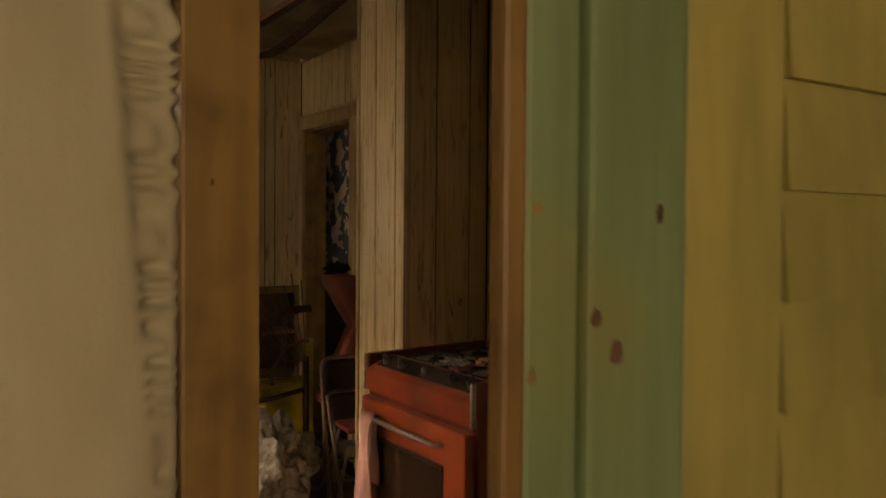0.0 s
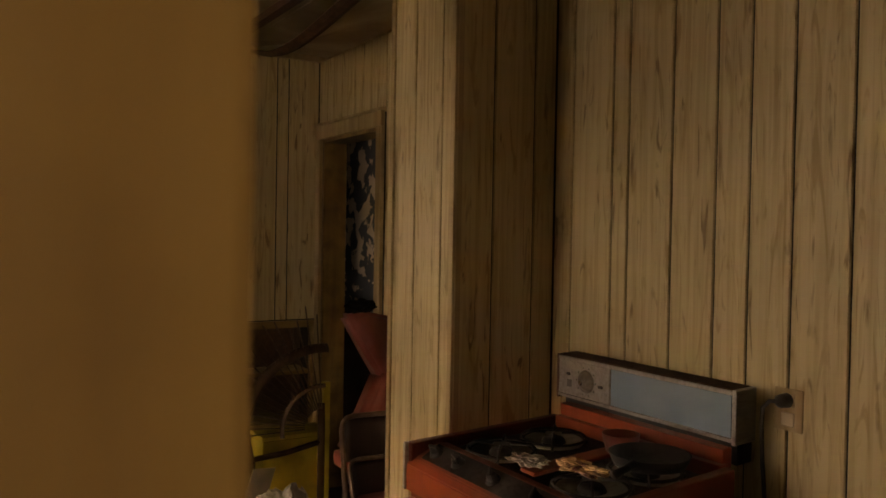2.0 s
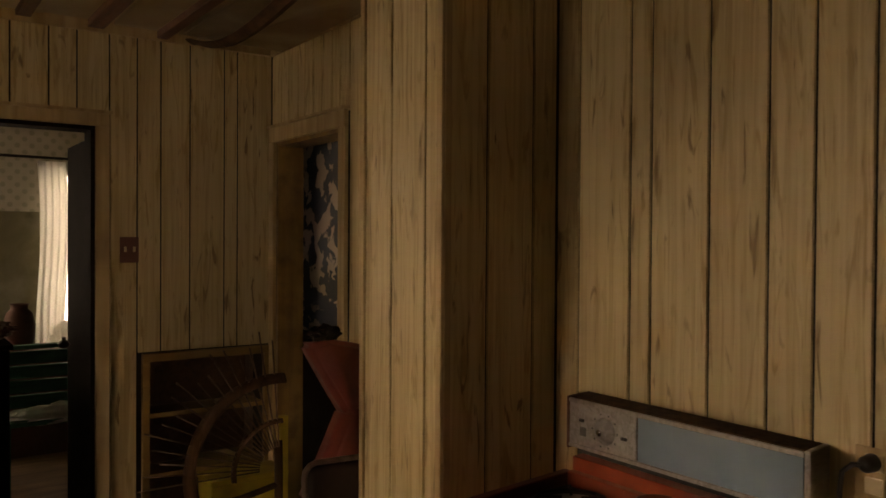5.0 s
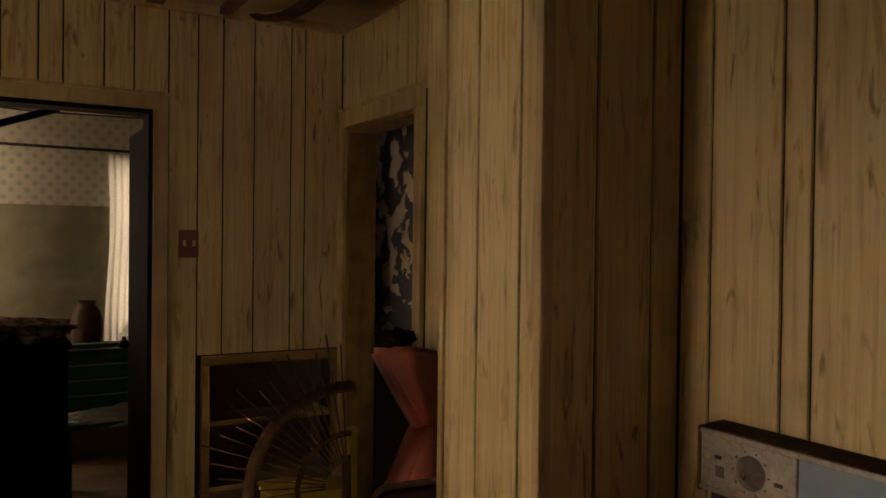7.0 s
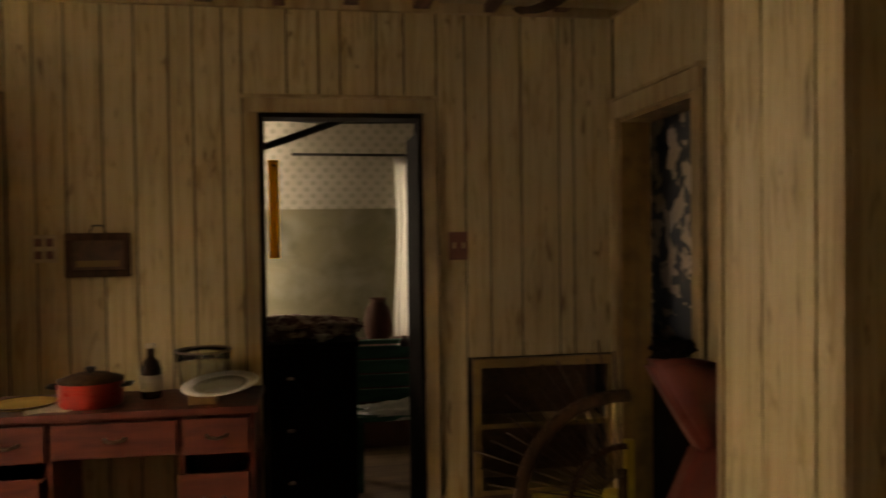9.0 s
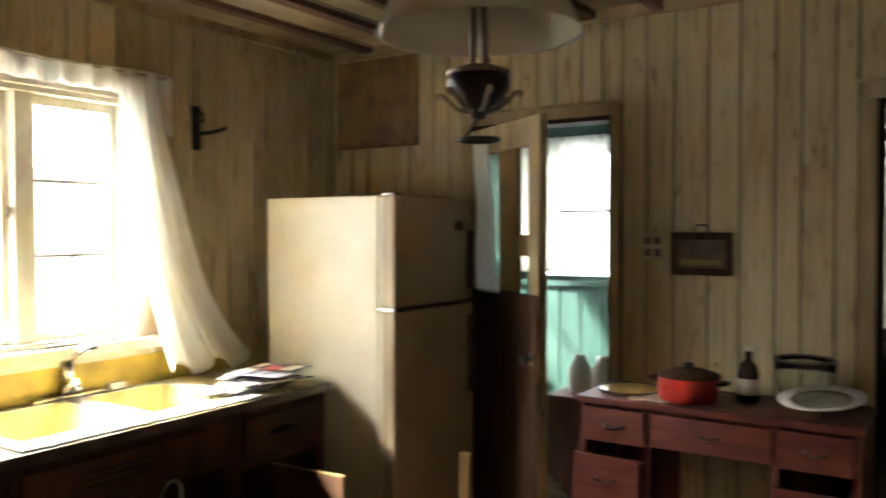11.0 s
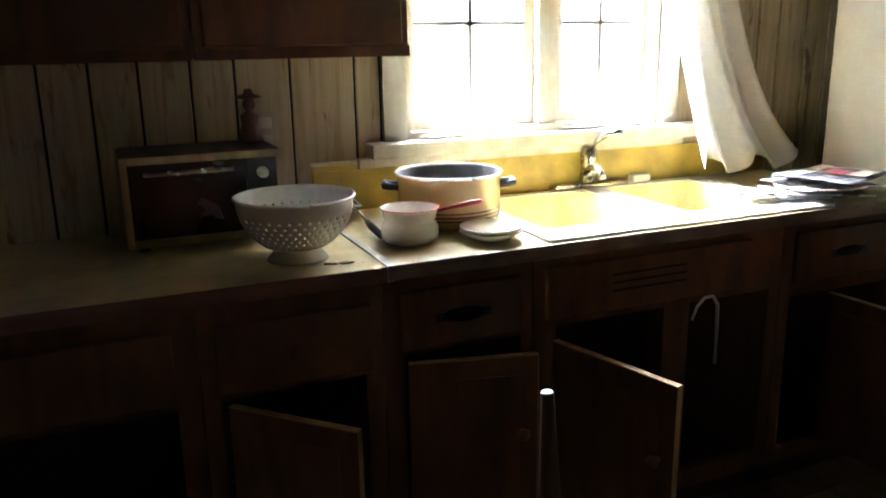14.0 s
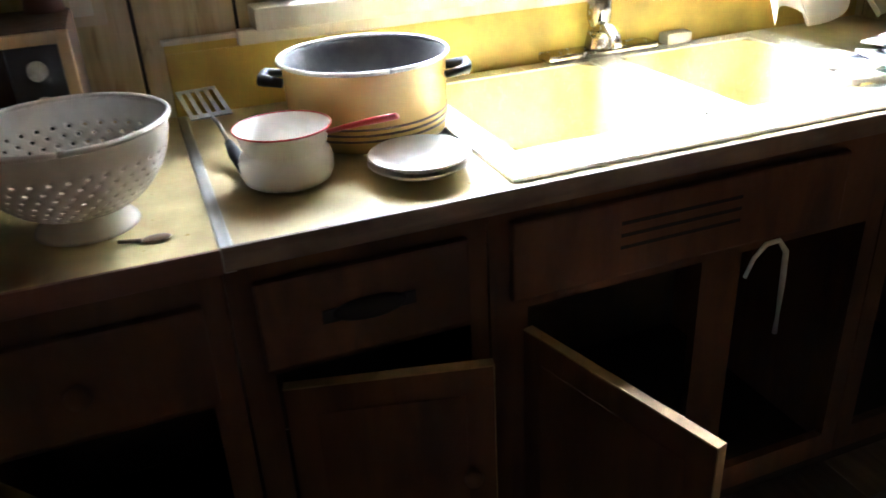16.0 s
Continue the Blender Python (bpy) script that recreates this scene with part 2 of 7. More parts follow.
M = dict(
    panel=panel_wood("cream_wood_panelling", (0.54, 0.43, 0.235), (0.35, 0.245, 0.105), (0.15, 0.085, 0.03)),
    groove=plain("dark_groove", (0.014, 0.008, 0.004), 0.9),
    trim=surf("cream_painted_trim", (0.46, 0.35, 0.19), (0.30, 0.20, 0.09), scale=(18, 18, 1.5), stain=(0.16, 0.09, 0.04), stain_scale=3),
    darkwood=surf("dark_brown_wood", (0.075, 0.038, 0.018), (0.035, 0.017, 0.009), scale=(30, 30, 2), rough=(0.6, 0.85)),
    floorwood=surf("worn_floor_boards", (0.20, 0.13, 0.07), (0.10, 0.06, 0.035), scale=(2.5, 28, 20), stain=(0.05, 0.035, 0.02), stain_amt=0.7),
    ceil=surf("stained_ceiling_board", (0.40, 0.32, 0.20), (0.29, 0.21, 0.12), scale=(3, 3, 3), stain=(0.14, 0.07, 0.03), stain_amt=0.6, stain_scale=2.2),
    batten=surf("reddish_brown_batten", (0.13, 0.055, 0.03), (0.06, 0.025, 0.015), scale=(20, 2, 20)),
    peel=patchwork("peeling_paint", (0.60, 0.50, 0.40), (0.065, 0.078, 0.095), (8, 10, 11), 0.52, 0.55),
    plaster=surf("dim_plaster", (0.32, 0.26, 0.18), (0.22, 0.17, 0.11), stain=(0.1, 0.07, 0.04)),
    green=surf("green_painted_boards", (0.165, 0.235, 0.105), (0.12, 0.185, 0.075), scale=(24, 24, 2), stain=(0.22, 0.19, 0.05), stain_amt=0.6, stain_scale=4, rough=(0.4, 0.65)),
    olive=surf("yellowed_green_boards", (0.37, 0.31, 0.09), (0.28, 0.24, 0.065), scale=(20, 20, 3), stain=(0.14, 0.16, 0.05), stain_scale=3),
    teal=surf("teal_painted_wood", (0.035, 0.16, 0.105), (0.02, 0.10, 0.065), scale=(3, 20, 20), stain=(0.12, 0.25, 0.2), stain_amt=0.25),
    porchgreen=surf("green_room_paint", (0.03, 0.082, 0.055), (0.02, 0.055, 0.036), scale=(22, 22, 2), stain=(0.16, 0.25, 0.18), stain_amt=0.3),
    varnish=surf("varnished_door_wood", (0.29, 0.175, 0.052), (0.18, 0.10, 0.03), scale=(16, 16, 1.4), stain=(0.09, 0.045, 0.015), stain_amt=0.65, stain_scale=9, rough=(0.35, 0.55)),
    lace=surf("cream_curtain_cloth", (0.56, 0.51, 0.32), (0.44, 0.39, 0.22), scale=(9, 9, 2), rough=(0.85, 0.98), bump=0.25, fine=240, trans=0.25),
    sheer=surf("white_sheer_cloth", (0.95, 0.94, 0.90), (0.90, 0.88, 0.82), scale=(9, 9, 3), rough=(0.9, 1.0), bump=0.2, fine=260, trans=0.8),
    gold=surf("golden_curtain_cloth", (0.85, 0.52, 0.06), (0.7, 0.38, 0.03), rough=(0.9, 1.0), trans=0.7),
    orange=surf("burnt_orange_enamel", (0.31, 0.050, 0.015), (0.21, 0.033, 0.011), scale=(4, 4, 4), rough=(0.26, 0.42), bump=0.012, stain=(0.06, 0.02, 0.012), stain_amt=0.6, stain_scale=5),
    # the same orange with shade mixed in, for faces turned from the window
    orange_shaded=surf("burnt_orange_enamel_shaded", (0.19, 0.026, 0.010), (0.12, 0.017, 0.007), rough=(0.3, 0.5), stain=(0.05, 0.015, 0.01), stain_amt=0.6),
    black=plain("black_enamel", (0.018, 0.016, 0.015), 0.4),
    iron=plain("black_iron", (0.02, 0.018, 0.017), 0.6, 0.6),
    soot=surf("burnt_grease", (0.018, 0.012, 0.009), (0.008, 0.006, 0.005), rough=(0.45, 0.85), bump=0.5),
    chrome=surf("worn_chrome", (0.55, 0.53, 0.50), (0.40, 0.38, 0.35), scale=(20, 20, 20), rough=(0.15, 0.35), metal=1.0, bump=0.03),
    steel=surf("brushed_aluminium", (0.42, 0.40, 0.37), (0.30, 0.28, 0.25), scale=(8, 80, 80), rough=(0.3, 0.5), metal=0.85, bump=0.05),
    greyglass=surf("blue_grey_glass_panel", (0.25, 0.34, 0.41), (0.20, 0.29, 0.36), rough=(0.12, 0.25), bump=0.01),
    foil=surf("crumpled_foil", (0.6, 0.58, 0.55), (0.35, 0.33, 0.3), scale=(30, 30, 30), rough=(0.2, 0.4), metal=0.9, bump=0.6),
    pink=surf("faded_pink_cloth", (0.62, 0.36, 0.30), (0.48, 0.25, 0.20), scale=(25, 25, 6), rough=(0.9, 1), bump=0.3, fine=220),
    food=patchwork("charred_food_scraps", (0.62, 0.40, 0.20), (0.10, 0.03, 0.015), (26, 26, 26), 0.42, 0.55),
    redvinyl=surf("worn_red_vinyl", (0.25, 0.045, 0.025), (0.15, 0.025, 0.015), rough=(0.35, 0.6), stain=(0.05, 0.012, 0.01), stain_amt=0.5),
    bronze=surf("brown_metal_tube", (0.20, 0.14, 0.10), (0.12, 0.08, 0.055), scale=(14, 14, 14), rough=(0.25, 0.5), metal=0.7),
    brownvinyl=surf("dark_brown_vinyl", (0.06, 0.032, 0.022), (0.03, 0.017, 0.012), rough=(0.35, 0.6)),
    bag=surf("white_plastic_bag", (0.42, 0.38, 0.31), (0.17, 0.14, 0.10), scale=(14, 14, 14), rough=(0.12, 0.3), bump=0.6),
    yellow=surf("yellow_paint", (0.58, 0.42, 0.05), (0.42, 0.29, 0.03), scale=(6, 6, 6), rough=(0.4, 0.6), stain=(0.18, 0.12, 0.02), stain_amt=0.6, stain_scale=5),
    shelfwood=surf("yellowed_shelf_wood", (0.25, 0.155, 0.05), (0.16, 0.095, 0.03), scale=(3, 12, 12), stain=(0.10, 0.06, 0.02), stain_amt=0.6),
    rattan=surf("dark_rattan", (0.11, 0.055, 0.025), (0.06, 0.03, 0.014), scale=(30, 30, 30), rough=(0.4, 0.6)),
    rattan_pale=surf("pale_rattan", (0.26, 0.16, 0.07), (0.15, 0.09, 0.04), scale=(30, 30, 30)),
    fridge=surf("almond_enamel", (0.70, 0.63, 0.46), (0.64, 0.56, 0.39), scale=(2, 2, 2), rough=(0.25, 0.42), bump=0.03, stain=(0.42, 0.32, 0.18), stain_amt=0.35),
    # door copy of the almond, darkened because the front faces away from the window
    fridge_door=surf("almond_enamel_door_shaded", (0.46, 0.36, 0.22), (0.40, 0.30, 0.17), scale=(2, 2, 2), rough=(0.3, 0.5), bump=0.05, stain=(0.25, 0.17, 0.08), stain_amt=0.4),
    desk=surf("reddish_stained_wood", (0.135, 0.026, 0.011), (0.07, 0.013, 0.006), scale=(4, 26, 26), rough=(0.42, 0.62)),
    red=surf("red_enamel", (0.42, 0.026, 0.016), (0.30, 0.016, 0.010), rough=(0.2, 0.4)),
    counter=surf("yellowed_laminate", (0.52, 0.42, 0.19), (0.40, 0.30, 0.12), scale=(8, 8, 8), rough=(0.22, 0.42), bump=0.05, stain=(0.16, 0.10, 0.04), stain_amt=0.7, stain_scale=4),
    deck=surf("cream_sink_deck", (0.88, 0.86, 0.78), (0.84, 0.80, 0.68), rough=(0.15, 0.35), bump=0.03, stain=(0.35, 0.25, 0.1), stain_amt=0.3, stain_scale=8),
    sink=surf("yellow_sink_enamel", (0.80, 0.70, 0.36), (0.75, 0.62, 0.28), rough=(0.15, 0.35), bump=0.03, stain=(0.25, 0.16, 0.05), stain_amt=0.4, stain_scale=8),
    cabinet=surf("grimy_cabinet_wood", (0.125, 0.046, 0.007), (0.06, 0.021, 0.004), scale=(14, 14, 3), rough=(0.7, 0.92), stain=(0.045, 0.028, 0.012), stain_amt=0.75, stain_scale=3),
    edging=surf("tarnished_metal_edging", (0.20, 0.155, 0.11), (0.10, 0.07, 0.05), scale=(14, 5, 30), rough=(0.35, 0.6), metal=0.35, bump=0.1, stain=(0.06, 0.035, 0.02), stain_amt=0.6, stain_scale=9),
    print_dark=patchwork("dark_printed_page", (0.22, 0.20, 0.19), (0.05, 0.045, 0.05), (20, 20, 20), 0.45, 0.56, 0.45, 0.1),
    barewood=surf("bare_yellow_wood", (0.34, 0.215, 0.065), (0.22, 0.13, 0.035), scale=(20, 20, 4), rough=(0.55, 0.75)),
    # dark brown for insides, toe kicks and floor base, recess shade in the colour
    cabinet_in=plain("shaded_cabinet_inside", (0.05, 0.035, 0.02), 0.9),
    white=surf("off_white_enamel", (0.74, 0.70, 0.62), (0.66, 0.61, 0.52), scale=(10, 10, 10), rough=(0.15, 0.3), bump=0.02, stain=(0.35, 0.27, 0.17), stain_amt=0.3, stain_scale=14),
    whitepaint=surf("white_painted_wood", (0.72, 0.67, 0.55), (0.58, 0.50, 0.36), scale=(14, 14, 4), stain=(0.3, 0.2, 0.1), stain_amt=0.4, stain_scale=5),
    greyenamel=surf("grey_enamel_inside", (0.13, 0.12, 0.11), (0.08, 0.075, 0.07), scale=(18, 18, 18), rough=(0.25, 0.4)),
    potyellow=surf("butter_yellow_enamel", (0.62, 0.42, 0.13), (0.55, 0.35, 0.10), scale=(5, 5, 5), rough=(0.15, 0.3), bump=0.02, stain=(0.3, 0.18, 0.05), stain_amt=0.3),
    potdark=plain("dark_nonstick_inside", (0.075, 0.065, 0.06), 0.35),
    brownband=plain("brown_band", (0.10, 0.045, 0.02), 0.4),
    paper=patchwork("printed_magazine", (0.46, 0.42, 0.38), (0.07, 0.06, 0.06), (16, 16, 16), 0.45, 0.52, 0.5, 0.1),
    papercream=plain("yellowed_paper", (0.66, 0.58, 0.42), 0.8),
    brownglass=plain("dark_brown_glass", (0.03, 0.014, 0.008), 0.15),
    terracotta=plain("brown_pottery", (0.14, 0.055, 0.04), 0.5),
    wallpaper_low=surf("grey_green_stained_wall", (0.23, 0.21, 0.125), (0.12, 0.11, 0.06), scale=(2.5, 2.5, 3), stain=(0.33, 0.33, 0.26), stain_amt=0.6, stain_scale=3),
    quilt=patchwork("mottled_quilt", (0.42, 0.33, 0.28), (0.12, 0.05, 0.045), (22, 22, 22), 0.45, 0.55),
    # near-black for things lost in shade; the darkness is in the colour
    shadow=plain("deep_shade_black", (0.014, 0.009, 0.006), 0.95),
    lampmetal=plain("blackened_bronze", (0.035, 0.022, 0.014), 0.5, 0.4),
    plastic=plain("ivory_plastic", (0.50, 0.40, 0.25), 0.4),
    ground=surf("grass_ground", (0.10, 0.13, 0.05), (0.06, 0.09, 0.03), scale=(2, 2, 2)),
    milkglass=surf("milk_glass", (0.72, 0.66, 0.52), (0.66, 0.59, 0.44), rough=(0.12, 0.25), bump=0.01, trans=0.25),
)


def wallpaper():
    """Faded paper with rows of small lozenge sprigs."""
    m = surf("faded_sprig_wallpaper", (0.52, 0.49, 0.40), (0.44, 0.41, 0.32), scale=(3, 3, 3), stain=(0.34, 0.30, 0.2), stain_amt=0.5, rough=(0.8, 0.95))
    n, l = m.node_tree.nodes, m.node_tree.links
    b = n["Principled BSDF"]
    src = b.inputs["Base Color"].links[0].from_socket
    tc, mp, v = n.new("ShaderNodeTexCoord"), n.new("ShaderNodeMapping"), n.new("ShaderNodeTexVoronoi")
    mp.inputs["Rotation"].default_value = (0, radians(45), 0)
    mp.inputs["Scale"].default_value = (14, 0.01, 14)
    v.inputs["Randomness"].default_value, v.inputs["Scale"].default_value = 0.0, 1.0
    l.new(tc.outputs["Object"], mp.inputs["Vector"])
    l.new(mp.outputs[0], v.inputs["Vector"])
    r = n.new("ShaderNodeValToRGB")
    r.color_ramp.elements[0].position, r.color_ramp.elements[1].position = 0.22, 0.34
    r.color_ramp.elements[0].color, r.color_ramp.elements[1].color = (0.6, 0.6, 0.6, 1), (0, 0, 0, 1)
    l.new(v.outputs["Distance"], r.inputs["Fac"])
    x = n.new("ShaderNodeMix")
    x.data_type = "RGBA"
    l.new(r.outputs["Color"], x.inputs["Factor"])
    l.new(src, x.inputs["A"])
    x.inputs["B"].default_value = (0.26, 0.27, 0.20, 1)
    l.new(x.outputs["Result"], b.inputs["Base Color"])
    return m


M["wallpaper"] = wallpaper()
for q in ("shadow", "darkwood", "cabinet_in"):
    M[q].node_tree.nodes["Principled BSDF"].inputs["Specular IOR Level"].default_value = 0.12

glass = bpy.data.materials.new("window_glass")
glass.use_nodes = True
gb = glass.node_tree.nodes["Principled BSDF"]
gb.inputs["Transmission Weight"].default_value, gb.inputs["Roughness"].default_value, gb.inputs["IOR"].default_value = 1.0, 0.02, 1.45
gb.inputs["Base Color"].default_value = (0.94, 0.96, 0.93, 1)
M["glass"] = glass

# ---- building tools ----
def thing(name, label="", category="", at=(0, 0, 0), m=None, group="", kind=""):
    ob = new(name)
    ob.matrix_world = m if m is not None else Matrix.Translation(at)
    ob.empty_display_size = 0.05
    return tagged(ob, label, category, group, kind)


def part(name, bm, material, parent=None, label="", local=False, smooth=False):
    """One mesh object. Its points are in the world's metres, or with local in the parent's own."""
    me = bpy.data.meshes.new(name)
    bmesh.ops.recalc_face_normals(bm, faces=bm.faces)
    if smooth:
        for f in bm.faces:
            f.smooth = True
    bm.to_mesh(me)
    bm.free()
    me.materials.append(material)
    ob = new(name, me)
    if parent is not None:
        ob.parent = parent
        if not local:
            m, p = Matrix.Identity(4), parent
            while p is not None:
                m = p.matrix_basis.copy() if p.parent is None else m
                p = p.parent
            if parent.parent is None:
                ob.matrix_parent_inverse = m.inverted()
    if label:
        ob["label"] = label
    return ob


def box(bm, x0, x1, y0, y1, z0, z1, bevel=0.0):
    r = bmesh.ops.create_cube(bm, size=1.0)
    for v in r["verts"]:
        v.co = Vector((x0 + (v.co.x + 0.5) * (x1 - x0), y0 + (v.co.y + 0.5) * (y1 - y0), z0 + (v.co.z + 0.5) * (z1 - z0)))
    if bevel:
        es = list({e for v in r["verts"] for e in v.link_edges})
        bmesh.ops.bevel(bm, geom=es, offset=bevel, segments=2, affect="EDGES", profile=0.6)
    return bm


def boxes(*args, bevel=0.0):
    bm = bmesh.new()
    for a in args:
        box(bm, *a, bevel=bevel)
    return bm


def lathe(profile, at=(0, 0, 0), seg=40):
    """Turns a profile of (radius, height) about z."""
    bm = bmesh.new()
    rings = []
    for r, z in profile:
        if r < 1e-5:
            rings.append([bm.verts.new((at[0], at[1], at[2] + z))])
        else:
            rings.append([bm.verts.new((at[0] + r * math.cos(2 * math.pi * i / seg), at[1] + r * math.sin(2 * math.pi * i / seg), at[2] + z)) for i in range(seg)])
    for a, c in zip(rings, rings[1:]):
        for i in range(seg):
            j = (i + 1) % seg
            q = [a[i % len(a)], a[j % len(a)], c[j % len(c)], c[i % len(c)]]
            q = [v for k, v in enumerate(q) if v not in q[:k]]
            if len(q) > 2:
                bm.faces.new(q)
    return bm


def tube(points, r, seg=10, bm=None, flat=1.0):
    """A round bar along points; r a number or one for each point."""
    bm = bm or bmesh.new()
    pts = [Vector(p) for p in points]
    rs = r if isinstance(r, (list, tuple)) else [r] * len(pts)
    up, prev = None, None
    for k, p in enumerate(pts):
        d = (pts[min(k + 1, len(pts) - 1)] - pts[max(k - 1, 0)]).normalized()
        if up is None:
            up = d.orthogonal().normalized()
        up = (up - d * up.dot(d)).normalized()
        side = d.cross(up)
        ring = [bm.verts.new(p + (up * math.cos(2 * math.pi * i / seg) + side * flat * math.sin(2 * math.pi * i / seg)) * rs[k]) for i in range(seg)]
        if prev:
            for i in range(seg):
                j = (i + 1) % seg
                bm.faces.new((prev[i], prev[j], ring[j], ring[i]))
        else:
            bm.faces.new(ring[::-1])
        prev = ring
    bm.faces.new(prev)
    return bm


def sheet(fn, nu, nv, thick=0.003):
    """A cloth or crumpled sheet from fn(u, v), u and v from 0 to 1, with a thin back."""
    bm = bmesh.new()
    g = [[bm.verts.new(fn(i / nu, j / nv)) for j in range(nv + 1)] for i in range(nu + 1)]
    for i in range(nu):
        for j in range(nv):
            bm.faces.new((g[i][j], g[i + 1][j], g[i + 1][j + 1], g[i][j + 1]))
    bm.normal_update()
    bmesh.ops.solidify(bm, geom=bm.faces[:], thickness=thick)
    return bm


def lump(at, size, seed, rough=0.25, sub=3):
    """A crumpled rounded mass."""
    bm = bmesh.new()
    bmesh.ops.create_icosphere(bm, subdivisions=sub, radius=1.0)
    for v in bm.verts:
        k = 1 + rough * noise.noise(v.co * 2.3 + Vector((seed, seed * 2, 0))) + rough * 0.6 * noise.noise(v.co * 6 + Vector((0, seed, seed)))
        v.co = Vector((at[0] + v.co.x * k * size[0], at[1] + v.co.y * k * size[1], max(at[2] + v.co.z * k * size[2], at[2] - size[2] * 0.9)))
    return bm


def arc(cx, cy, r, a0, a1, n=12):
    return [(cx + r * math.cos(radians(a0 + (a1 - a0) * i / n)), cy + r * math.sin(radians(a0 + (a1 - a0) * i / n))) for i in range(n + 1)]


# ---- structure ----
def struct(name, bm, material, label="", category="wall"):
    return tagged(part(name, bm, material), label, category, kind="structure")


struct("ground", boxes((-400, 400, -400, 400, -0.7, -0.62)), M["ground"], "grassy ground outside the house", "ground")
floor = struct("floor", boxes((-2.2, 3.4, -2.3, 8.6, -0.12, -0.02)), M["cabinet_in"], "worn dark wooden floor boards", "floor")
BK = 0.008                                      # backing behind the panel strips
# right wall: door opening near the back corner
RD0, RD1, RDH = 4.22, 4.925, 2.01
wall_right = struct("wall_right", boxes((XR + BK, XR + WT, -2.3, RD0, 0, ZT), (XR + BK, XR + WT, RD1, 8.6, 0, ZT), (XR + BK, XR + WT, RD0, RD1, RDH, ZT)), M["groove"],
                    "wall of cream grooved wood panelling")
BD0, BD1, BDH = 0.875, 1.56, 2.03               # bedroom doorway
PD0, PD1, PDH = -0.86, -0.145, 2.05             # green room doorway
SN0, SN1, SNH = 1.80, 2.37, 0.935               # shelf niche
wall_back = struct("wall_back", boxes(
    (XL - WT, PD0, YB + BK, YB + WT, 0, ZT), (PD0, PD1, YB + BK, YB + WT, PDH, ZT), (PD1, BD0, YB + BK, YB + WT, 0, ZT), (BD0, BD1, YB + BK, YB + WT, BDH, ZT),
    (BD1, SN0, YB + BK, YB + WT, 0, ZT), (SN0, SN1, YB + BK, YB + WT, SNH, ZT), (SN1, XR + BK, YB + BK, YB + WT, 0, ZT)), M["groove"],
    "wall of cream grooved wood panelling with two doorways")
WY0, WY1, WZ0, WZ1 = 2.775, 3.715, 1.11, 2.085  # kitchen window
wall_left = struct("wall_left", boxes((XL - WT, XL - BK, -0.2, WY0, 0, ZT), (XL - WT, XL - BK, WY1, YB, 0, ZT), (XL - WT, XL - BK, WY0, WY1, 0, WZ0), (XL - WT, XL - BK, WY0, WY1, WZ1, ZT)),
                   M["groove"], "wall of cream grooved wood panelling with a window")
FD0, FD1, FDH = -0.13, 0.705, 2.06              # entry doorway
wall_front = struct("wall_front", boxes((XL - WT, FD0, 0.44, YF, 0, ZT), (1.02, XR, 0.44, YF, 0, ZT), (FD0, 1.02, 0.44, YF, FDH, ZT)), M["plaster"], "front wall with the entry door")
chase = struct("wall_chase", boxes((2.0 + BK, XR + BK, 2.85 + BK, 3.285 - BK, 0, ZT)), M["groove"], "boxed-in chimney of cream grooved panelling")

PLANKS = []                                     # planks to build last: (parent, axis, face, a0, a1, z0, z1)


def plank_run(parent, axis, face, edges, z0, z1, out):
    for a, c in zip(edges, edges[1:]):
        PLANKS.append((parent, axis, face, a + 0.0038, c - 0.0038, z0, z1, out))


def steps(a, b, pattern, start=0):
    """Edges from a to b with the irregular widths of grooved sheet panelling."""
    e, k = [a], start
    while e[-1] + pattern[k % len(pattern)] < b - 0.03:
        e.append(e[-1] + pattern[k % len(pattern)])
        k += 1
    return e + [b]


SHEET = (0.098, 0.132, 0.112, 0.160, 0.106, 0.145, 0.092, 0.128)
# right wall, grooves as they stand
plank_run(wall_right, "x", XR, [YF] + steps(0.62, 1.645, SHEET)[1:-1] + [1.645, 1.75, 1.91, 2.04, 2.152, 2.312, 2.492, 2.564, 2.758, 2.85], 0.0, ZC, -1)
plank_run(wall_right, "x", XR, steps(3.285, RD0 - 0.07, SHEET, 2), 0.0, ZC, -1)
plank_run(wall_right, "x", XR, steps(RD0 - 0.07, YB, (0.09, 0.075, 0.11, 0.085), 0), RDH + 0.07, ZC, -1)
# back wall
plank_run(wall_back, "y", YB, steps(XL, PD0 - 0.06, SHEET, 1), 0.0, ZC, -1)
plank_run(wall_back, "y", YB, steps(PD0 - 0.06, PD1 + 0.045, SHEET, 3), PDH + 0.06, ZC, -1)
plank_run(wall_back, "y", YB, [PD1 + 0.045, 0.008, 0.125, 0.265, 0.39, 0.523, 0.618, 0.735, BD0 - 0.062], 0.0, ZC, -1)
plank_run(wall_back, "y", YB, [BD0 - 0.062, 0.995, 1.127, 1.216, 1.369, 1.485, BD1 + 0.064], BDH + 0.075, ZC, -1)
plank_run(wall_back, "y", YB, [BD1 + 0.064, 1.747], 0.0, ZC, -1)
plank_run(wall_back, "y", YB, [1.747, 1.856, 1.995, 2.166, 2.234, XR], SNH + 0.045, ZC, -1)
# left wall
plank_run(wall_left, "x", XL, steps(YF, 1.905, SHEET, 4) + [2.026, 2.159, 2.276, 2.431, 2.621, WY0 - 0.075], 0.0, ZC, 1)
plank_run(wall_left, "x", XL, steps(WY0 - 0.075, WY1 + 0.075, SHEET, 0), WZ1 + 0.08, ZC, 1)
plank_run(wall_left, "x", XL, steps(WY1 + 0.075, YB, SHEET, 5), 0.0, ZC, 1)
